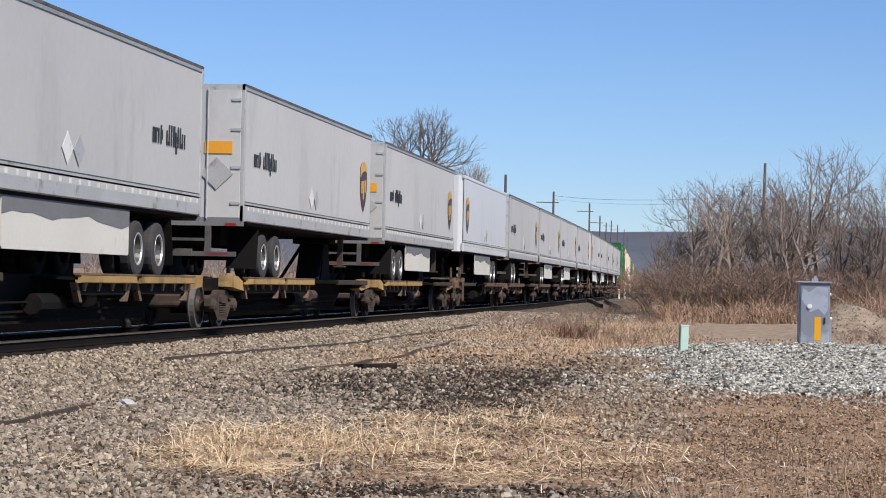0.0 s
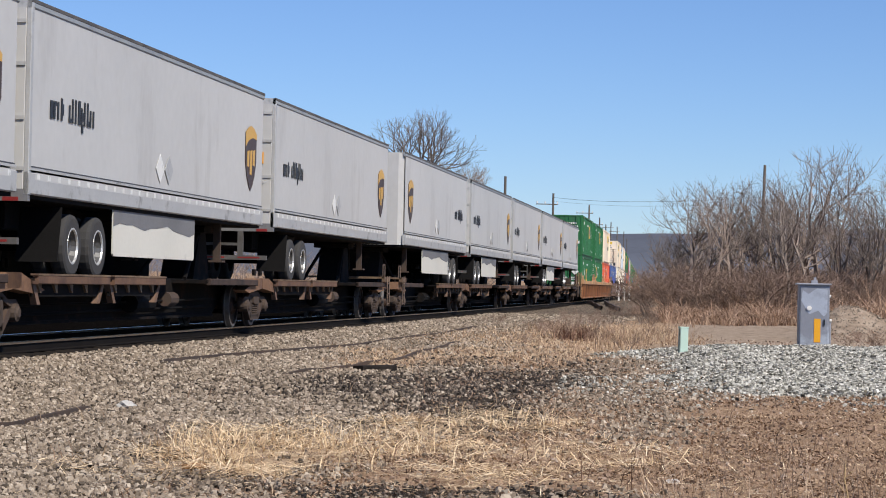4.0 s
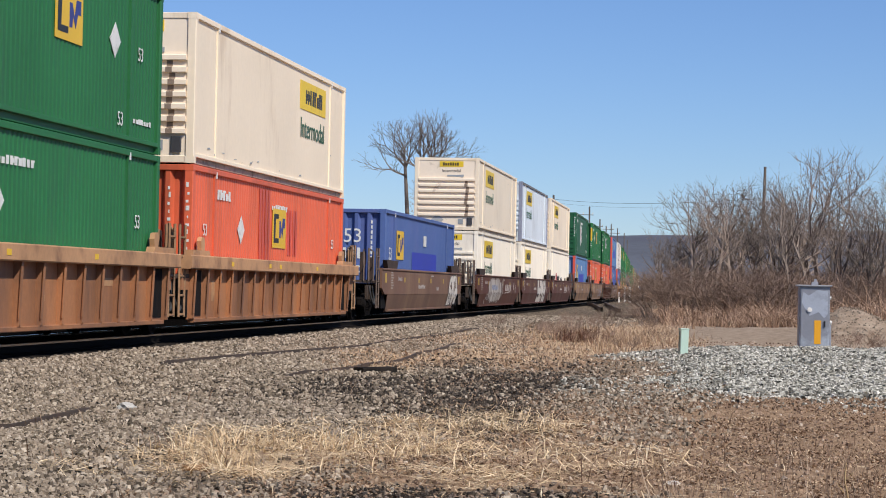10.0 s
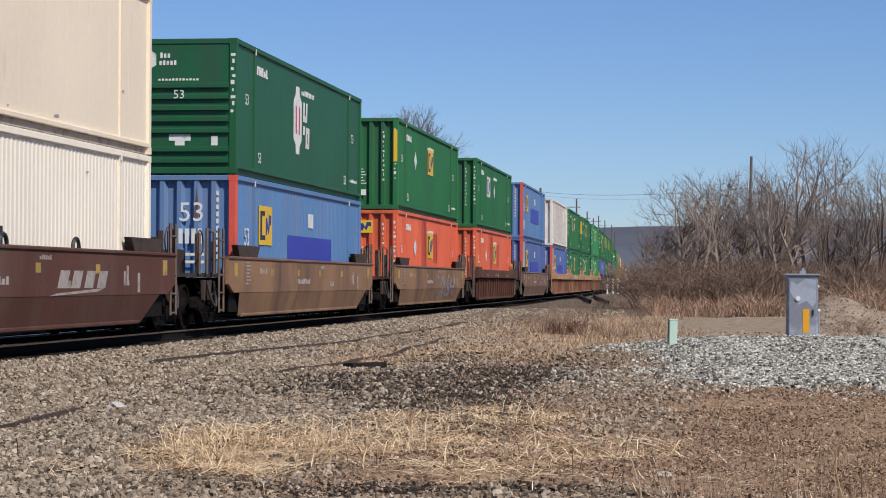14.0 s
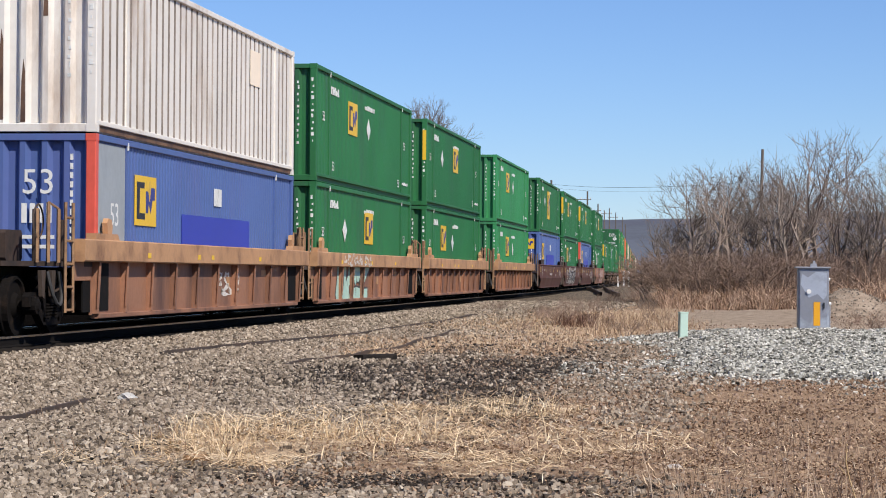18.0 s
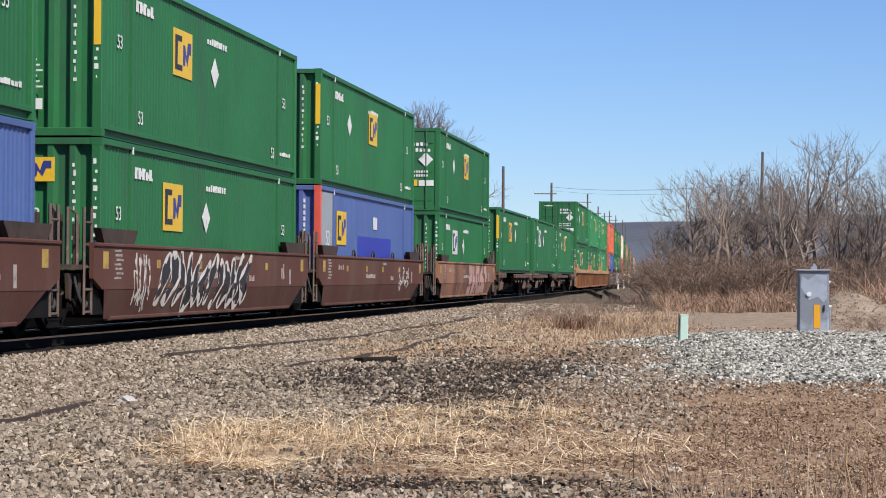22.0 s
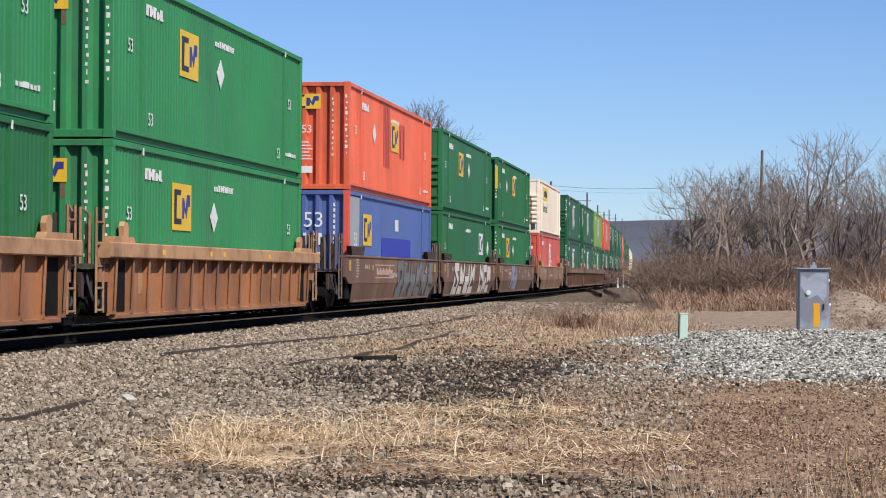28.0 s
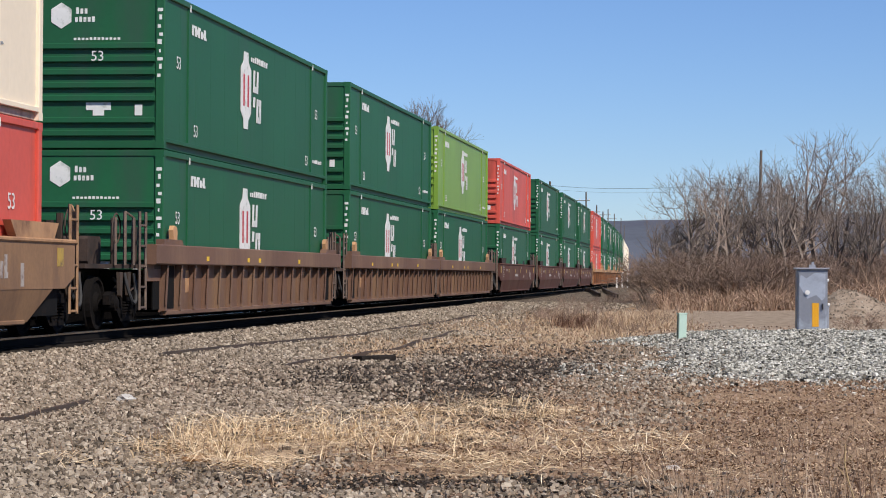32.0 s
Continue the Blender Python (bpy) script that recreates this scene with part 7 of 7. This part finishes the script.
def blades(name, px, py, height, width, lean, material, label, category, seed):
    """Dry blades, each a bent strip of two quads."""
    rs = np.random.RandomState(seed)
    n = len(px)
    pz = ground_z(px, py) - .01
    a = rs.uniform(0, 6.283, n)
    l = np.abs(rs.normal(0, lean * .55, n)) + lean * .55 * (rs.rand(n) < .9)
    d = np.stack([np.cos(a), np.sin(a)], -1)
    b = rs.uniform(0, 6.283, n)
    w = np.stack([np.cos(b), np.sin(b), np.zeros(n)], -1) * (width * rs.uniform(.6, 1.3, n))[:, None]
    p0 = np.stack([px, py, pz], -1)
    v = []
    for t, k in ((0, 1.0), (.5, .8), (1.0, .15)):
        q = p0.copy()
        q[:, :2] += d * (height * l * t * t)[:, None]
        q[:, 2] += height * t * np.clip(1 - .42 * l * t, .08, 1)
        v += [q - w * k, q + w * k]
    v = np.stack(v, 1).reshape(-1, 3)
    i = np.arange(n)[:, None] * 6
    f = np.concatenate([np.concatenate([i, i + 1, i + 3, i + 2], 1), np.concatenate([i + 2, i + 3, i + 5, i + 4], 1)])
    return tagged(new(name, big_mesh(name, v, f, material)), label, category, kind="stuff")


def make_grass():
    rs = np.random.RandomState(9)
    straw = island_mat("dry_straw_blade", ((0, (.34, .225, .13)), (.35, (.64, .465, .28)), (.8, (.87, .68, .44)), (1, (.93, .79, .57))))
    x, y = scatter(13000, -8, 2, 15, 30, lambda a, b: in_view(a, b) * np.clip(regions(a, b)[0] ** 1.5, 0, 1) * (.12 + .88 * step(-.2, .6, lumps(a, b, 2.0, 55))), rs)
    blades("dry_grass", x, y, rs.uniform(.10, .34, len(x)) * (1 + .6 * (rs.rand(len(x)) > .97)), .0052, 2.4, straw, "trampled patch of dry straw-coloured grass", "grass", 10)
    cx, cy = scatter(900, -5.4, -1.6, 17.4, 27, lambda a, b: np.clip(regions(a, b)[0] ** 1.3, 0, 1) * .22, rs)
    cx, cy = np.append(cx, (-3.75, -3.6, -3.45, -3.9, -3.1, -2.7, -4.9)), np.append(cy, (21.2, 21.5, 21.3, 20.9, 24.2, 24.6, 19.4))
    k = rs.randint(0, len(cx), 900)
    x, y = cx[k] + rs.normal(0, .10, 900), cy[k] + rs.normal(0, .14, 900)
    blades("dry_grass", x, y, rs.uniform(.08, .36, 900) * rs.uniform(.4, 1.3, len(cx))[k], .0045, .75, straw, "upright tufts of dry straw-coloured grass", "grass", 23)
    far_straw = island_mat("flattened_straw_blade", ((0, (.24, .15, .10)), (.5, (.44, .31, .205)), (1, (.64, .49, .335))))
    x, y = scatter(50000, -12, 6, 40, 92, lambda a, b: in_view(a, b) * np.clip(regions(a, b)[0], 0, 1), rs)
    blades("dry_grass", x, y, rs.uniform(.05, .22, len(x)), .012, 1.6, far_straw, "dry straw-coloured grass by the gravel heap", "grass", 11)
    x, y = scatter(52000, -6, 6, 74, 91, lambda a, b: in_view(a, b) * (np.degrees(np.arctan2(-a, b)) < 2.1) * .9 * step(-.6, 1.0, (b - 80) * .25 + lumps(a, b, .8, 91)), rs)
    blades("tall_dry_grass", x, y, rs.uniform(.40, 1.55, len(x)) * (.35 + .8 * np.abs(lumps(x, y, .9, 90))), .014, .9, island_mat("tall_dry_blade", ((0, (.17, .10, .065)), (.5, (.38, .245, .165)), (1, (.58, .42, .30)))), "tall dry grass in front of the thicket", "grass", 12)
    litter = island_mat("dry_leaf_litter", ((0, (.12, .076, .05)), (.3, (.24, .154, .097)), (.75, (.39, .265, .172)), (1, (.50, .37, .25))))
    x, y = scatter(200000, -7, 5, 14.6, 44, lambda a, b: in_view(a, b) * (1 - regions(a, b)[1]) * (1 - regions(a, b)[3]) * (1 - .7 * regions(a, b)[2]) * (.12 + .8 * step(-.5, .6, lumps(a, b, 1.5, 66) + .4 * lumps(a, b, 5.0, 67))), rs)
    flakes("leaf_litter", x, y, rs.uniform(.02, .055, len(x)) * (.7 + .015 * y), rs.uniform(.012, .03, len(x)), .4, litter, "dry brown leaf litter on bare dirt", "leaves", 15)
    x, y = scatter(9000, -6, 4, 14.6, 30, lambda a, b: in_view(a, b) * step(-5.5, -3.5, a) * (1 - regions(a, b)[3]) * .7, rs)
    flakes("straw_bits", x, y, rs.uniform(.06, .28, len(x)), rs.uniform(.004, .009, len(x)), .15, straw, "loose bits of straw on the dirt", "straw", 16)
    x, y = scatter(150000, -8, 2, 15, 30, lambda a, b: in_view(a, b) * np.clip(regions(a, b)[0] ** 1.4, 0, 1) * (.10 + .9 * step(-.3, .5, lumps(a, b, 1.8, 56))), rs)
    flakes("matted_straw", x, y, rs.uniform(.10, .42, len(x)), rs.uniform(.006, .013, len(x)), .16, straw, "flattened mat of pale dry straw", "straw", 19, .05)
    weed = island_mat("dead_weed", ((0, (.10, .06, .04)), (.5, (.22, .135, .09)), (1, (.42, .31, .21))))
    x, y = scatter(2600, -2.0, 4, 14.8, 24, lambda a, b: in_view(a, b) * (.25 + .6 * step(0, .6, lumps(a, b, 1.7, 77))) * step(-1.6, .6, a), rs)
    blades("dead_weeds", x, y, rs.uniform(.06, .45, len(x)) ** 1.3, .004, .6, weed, "thin dead weed stalks on bare dirt", "weeds", 13)
    x, y = scatter(900, -.9, .9, 9.5, 13.5, lambda a, b: (a > -.55) * (.3 + .7 * step(0, .5, lumps(a, b, 3.0, 79))) * .5, rs)
    blades("dead_weeds", x, y, rs.uniform(.42, .98, len(x)), .0032, .22, island_mat("pale_dead_stalk", ((0, (.16, .105, .075)), (.5, (.34, .25, .18)), (1, (.55, .43, .32)))), "tall thin pale dead weed stalks close by", "weeds", 20)
    russet = island_mat("russet_weed", ((0, (.08, .042, .030)), (.5, (.17, .092, .062)), (1, (.30, .18, .12))))
    x, y = scatter(9000, -6.2, -3.4, 54.5, 61.5, lambda a, b: ellipse(a, b, -4.25, 58.2, .5, 1.5, .5, .5, 92) * .45, rs)
    blades("dead_weeds", x, y, rs.uniform(.12, .55, len(x)), .012, .7, russet, "low russet clump of dead weeds in dry grass", "weeds", 21)
    x, y = scatter(9000, -6.0, -.6, 52, 68, lambda a, b: in_view(a, b) * ellipse(a, b, -3.2, 59.5, 1.7, 6.0, .6, .5, 93) * .4, rs)
    blades("dry_grass", x, y, rs.uniform(.12, .55, len(x)), .009, .55, far_straw, "thin standing dry grass beside the pedestal", "grass", 22)
    x, y = scatter(3000, -8, 0, 15, 60, lambda a, b: in_view(a, b) * step(.3, .8, lumps(a, b, 2.0, 78)), rs)
    blades("dead_weeds", x, y, rs.uniform(.08, .36, len(x)), .005, .5, weed, "scattered dead weed stalks among stones", "weeds", 14)


make_grass()


# ---- trackside things ----
M["cabinet"] = mat("weathered_aluminium_cabinet", (0.25, 0.262, 0.30), 0.55, 0.2, 0.10, 3, (0.50, 0.56, 0.64), 0.42, 1.3, False, 0.1, 40)
M["cabinetpale"] = mat("bleached_cabinet_paint", (0.40, 0.44, 0.52), 0.6, 0.1, 0.15, 5, (0.28, 0.30, 0.35), 0.3, 3, False, 0.1, 40)
M["cabinetlid"] = mat("cabinet_lid", (0.34, 0.35, 0.39), 0.5, 0.25, 0.15, 3)
M["pedestal"] = mat("pale_green_plastic", (0.50, 0.66, 0.56), 0.5, 0, 0.1, 4, (0.38, 0.46, 0.38), 0.2, 4)
M["tape"] = mat("orange_yellow_reflective_strip", (0.80, 0.38, 0.02), 0.35, 0, 0.05, 4)
M["pole"] = mat("weathered_pole_wood", (0.12, 0.10, 0.085), 0.9, 0, 0.3, 5, (0.14, 0.12, 0.105), 0.3, 5, False, 0.4, 30)
M["wire"] = mat("dark_wire", (0.03, 0.03, 0.035), 0.6, 0.3, 0.1, 2)
M["postwhite"] = mat("white_marker_paint", (0.78, 0.76, 0.72), 0.6, 0, 0.1, 4)


def make_cabinet():
    x, y, z = 1.405, 47.6, 0.44
    cb = thing("signal_cabinet", "grey metal trackside cabinet with an orange strip on a gravel heap", "cabinet", at=pose(x, y, z, 0, 0, 2))
    w, d, h = .315, .28, 1.31
    part("body", Geo().box(-w, w, -d, d, 0, h, .015), "cabinet", cb)
    part("lid", Geo().box(-w - .05, w + .04, -d - .05, d + .05, h, h + .035, .01), "cabinetlid", cb)
    part("door", Geo().box(-w + .03, w - .03, -d - .018, -d + .005, .06, h - .06, .006), "cabinet", cb)
    part("reflective_strip", Geo().box(.0, .135, -d - .026, -d - .017, .12, .61), "tape", cb, "orange-yellow reflective strip")
    g = Geo().rod((-.10, -d - .05, .83), (-.10, -d - .015, .83), .05, n=12)
    patch = [(-.27, .98), (-.10, .70), (.08, .78), (.20, .66), (.27, .74), (.27, 1.22), (.05, 1.24), (-.12, 1.12), (-.24, 1.20)]
    part("bleached_patch", Geo().prism(patch, -d - .0205, -d - .017, 1), "cabinetpale", cb, "sun-bleached paint patch")
    part("meter_glass", g, "postwhite", cb, "round white meter cover")
    part("hasp", Geo().rod((w + .01, -d + .05, .57), (w + .05, -d + .05, .57), .04, n=8), "postwhite", cb)
    part("hasp", Geo().rod((w + .0, -d + .05, 1.08), (w + .03, -d + .05, 1.08), .03, n=8), "postwhite", cb)
    part("mast_clamp", Geo().box(-.05, .08, -.06, .06, h + .035, h + .10).box(.0, .05, -.04, .04, h + .10, h + .16), "cabinetlid", cb)
    part("conduit", Geo().rod((w + .03, 0, .0), (w + .03, 0, .55), .025, n=6), "cabinetlid", cb)
    part("handle", Geo().box(.20, .225, -d - .05, -d - .015, .48, .60), "black", cb)


def make_post():
    x, y, z = azimuth_place(1.56, 46.5)
    ps = thing("utility_pedestal", "pale green square plastic utility pedestal at the heap's edge", "pedestal", at=pose(x, y, z - .03, 0, 1.2, 17))
    part("body", Geo().box(-.085, .085, -.085, .085, 0, .60, .012), "pedestal", ps)
    part("cap", Geo().box(-.092, .092, -.092, .092, .585, .615, .008), "pedestal", ps)
    part("seam", Geo().box(-.089, -.083, -.012, .012, .03, .56), "black", ps)


def make_markers():
    for az, d, hh in ((3.06, 190, 1.25), (2.93, 192, 1.25), (3.2, 189, .75)):
        x, y, z = azimuth_place(az, d)
        ps = thing("marker_post", "white-painted trackside marker post", "post", "white marker posts", at=pose(x, y, z))
        part("shaft", Geo().box(-.07, .07, -.05, .05, -.2, hh, .01), "postwhite", ps)
        part("cap", Geo().box(-.08, .08, -.06, .06, hh, hh + .05), "postwhite", ps)


def make_pole(az, d, top, arm=True, lean=0.0):
    x, y, z = azimuth_place(az, d)
    h = top - z
    po = thing("utility_pole", "weathered wooden utility pole beside the railway", "utility pole", "utility poles", at=pose(x, y, z, 0, lean, 12))
    part("shaft", Geo().rod((0, 0, -.5), (0, 0, h), .15 if d > 150 else .11, .10 if d > 150 else .075, 8), "pole", po)
    if arm:
        ca = part("crossarm", Geo().box(-1.7, .5, -.05, .05, h - 1.12, h - 1.03), "pole", po)
        for xx in (-1.6, -.8, .42):
            part("insulator", Geo().rod((xx, 0, h - 1.0), (xx, 0, h - .82), .06, n=6), "postwhite", ca)


def make_wires():
    xa, ya, _ = azimuth_place(4.91, 220)
    xb, yb, _ = azimuth_place(-.38, 125)
    for k, (za, zb, sag) in enumerate(((10.4, 6.8, .35), (10.05, 6.5, .35))):
        g = Geo()
        last = None
        for q in range(25):
            t = q / 24
            p = Vector((xa + (xb - xa) * t, ya + (yb - ya) * t, za + (zb - za) * t - sag * 4 * t * (1 - t)))
            if last:
                g.rod(last, p, 0.017 if k == 0 else .009, n=4, caps=False)
            last = p
        w = part("overhead_wire", g, "wire")
        tagged(w, "thin dark overhead wire slung between poles", "wire", "overhead wires")


make_cabinet()
make_post()
make_markers()
make_pole(-.36, 125, 8.55, False, 1.0)
for az, d, top, arm in ((6.14, 175, 10.2, False), (4.91, 220, 10.8, True), (3.99, 290, 12.3, True), (3.72, 345, 12.4, True), (3.56, 395, 12.8, False),
                        (3.43, 440, 14.5, True), (3.27, 490, 15.0, True), (3.1, 540, 15.3, False), (3.02, 600, 15.0, False)):
    make_pole(az, d, top, arm)
make_wires()


def make_old_rails():
    """Rusty rails of a disused siding, almost buried."""
    for pts in (((-7.28, 20.5), (-7.35, 23.3), (-7.45, 25.2)), ((-7.3, 34.5), (-6.75, 40), (-6.7, 48.5), (-6.75, 54)), ((-9.1, 34.0), (-8.98, 38.5), (-8.75, 45), (-8.35, 54), (-7.6, 70)), ((-10.6, 152), (-8.8, 132), (-7.1, 112)), ((-9.7, 156), (-7.8, 130), (-6.0, 108))):
        wd, up = (.055, .20) if pts[0][1] > 100 else (.024, .068)
        old = thing("buried_rail", "rusty disused rail almost buried in dirt" if up < .1 else "dark disused rail lying on the ground", "rail", "buried rails of an old siding")
        g = Geo()
        for (xa, ya), (xb, yb) in zip(pts, pts[1:]):
            for k in range(6):
                t0, t1 = k / 6, (k + 1) / 6
                p = (xa + (xb - xa) * t0, ya + (yb - ya) * t0)
                q = (xa + (xb - xa) * t1, ya + (yb - ya) * t1)
                za, zb = [float(ground_z(np.array([c[0]]), np.array([c[1]]))[0]) for c in (p, q)]
                n = len(g.v) - 4 if g.v else 0
                # the ends dip into the stones
                za -= .09 if (p == pts[0] and up < .1) else 0
                zb -= .09 if (abs(q[1] - pts[-1][1]) < .01 and up < .1) else 0
                for (x, y), z in (((p, za), (q, zb)) if not g.v else ((q, zb),)):
                    g.v += [(x - .03, y, z - .08), (x + .03, y, z - .08), (x + wd, y, z + up), (x - wd, y, z + up)]
                for j in range(4):
                    g.f.append((n + j, n + (j + 1) % 4, n + 4 + (j + 1) % 4, n + 4 + j))
        part("rail_head", g, "bogie", old)
    x, y = -6.15, 37.3
    lg = thing("sleeper_offcut", "dark rotting sleeper offcut lying on the ground", "timber", at=pose(x, y, float(ground_z(np.array([x]), np.array([y]))[0]), 0, 0, 60))
    part("timber", Geo().box(-.45, .45, -.11, .11, -.03, .10, .02), "tie", lg)


def make_lumps():
    for nm, label, x, y, s, col in (("white_rock", "pale broken stone on the ballast", -7.25, 25.9, .18, (.44, .42, .39)), ("clod", "rust-brown clod of earth and leaves", -4.35, 17.6, .17, (.26, .13, .05)),
                                    ("pale_rock", "pale stone lying in the dirt", -.55, 17.9, .10, (.55, .50, .45))):
        m = mat(nm + "_surface", col, .9, 0, .25, 12, None, 0, 1, False, .5, 40)
        rr = random.Random(len(nm))
        bm = bmesh.new()
        bmesh.ops.create_icosphere(bm, subdivisions=2, radius=s * .5)
        for v in bm.verts:
            v.co *= 1 + rr.uniform(-.28, .22)
            v.co.z *= .6
            v.co.x *= 1.4
        me = bpy.data.meshes.new(nm)
        bm.to_mesh(me)
        bm.free()
        me.materials.append(m)
        ob = tagged(new(nm, me), label, "rock")
        ob.matrix_world = pose(x, y, float(ground_z(np.array([x]), np.array([y]))[0]) + s * .16, 0, 0, 20)


def make_stalk():
    """A dead forked stalk close by."""
    x, y = .62, 14.0
    st = thing("weed_stalk", "pale dead forked weed stalk on bare dirt", "weed", at=pose(x, y, float(ground_z(np.array([x]), np.array([y]))[0]) - .02))
    pts = [(.10, 0, 0), (.07, 0, .18), (.02, 0, .34), (0, 0, .44), (.005, 0, .55)]
    g = Geo()
    for p, q in zip(pts, pts[1:]):
        g.rod(p, q, .006, .005, 5)
    part("stem", g, "strawgrass", st)
    for p, q in (((.02, 0, .34), (-.05, .02, .42)), ((.07, 0, .18), (.15, .03, .27)), ((0, 0, .44), (.05, -.02, .49))):
        part("twig", Geo().rod(p, q, .004, .003, 4), "strawgrass", st)


make_old_rails()
make_lumps()
make_stalk()


# ---- what moves ----
def motions():
    for ob, u, z in MOVING:
        walk(ob, [(float(t), on_track(u - SPEED * t, z)) for t in range(33)])
    # wheels roll as fast as one row a picture allows
    first = WHEELSETS[0]
    walk(first, [(k / FPS, pose(0, 0, 0, 85.0 * k % 360)) for k in range(32 * FPS + 1)])
    act = first.animation_data.action
    slot = first.animation_data.action_slot
    for ob in list(scene.objects):
        if ob.name.startswith("wheelset") and ob != first:
            ob.rotation_mode = "QUATERNION"
            ad = ob.animation_data_create()
            ad.action = act
            ad.action_slot = slot


motions()
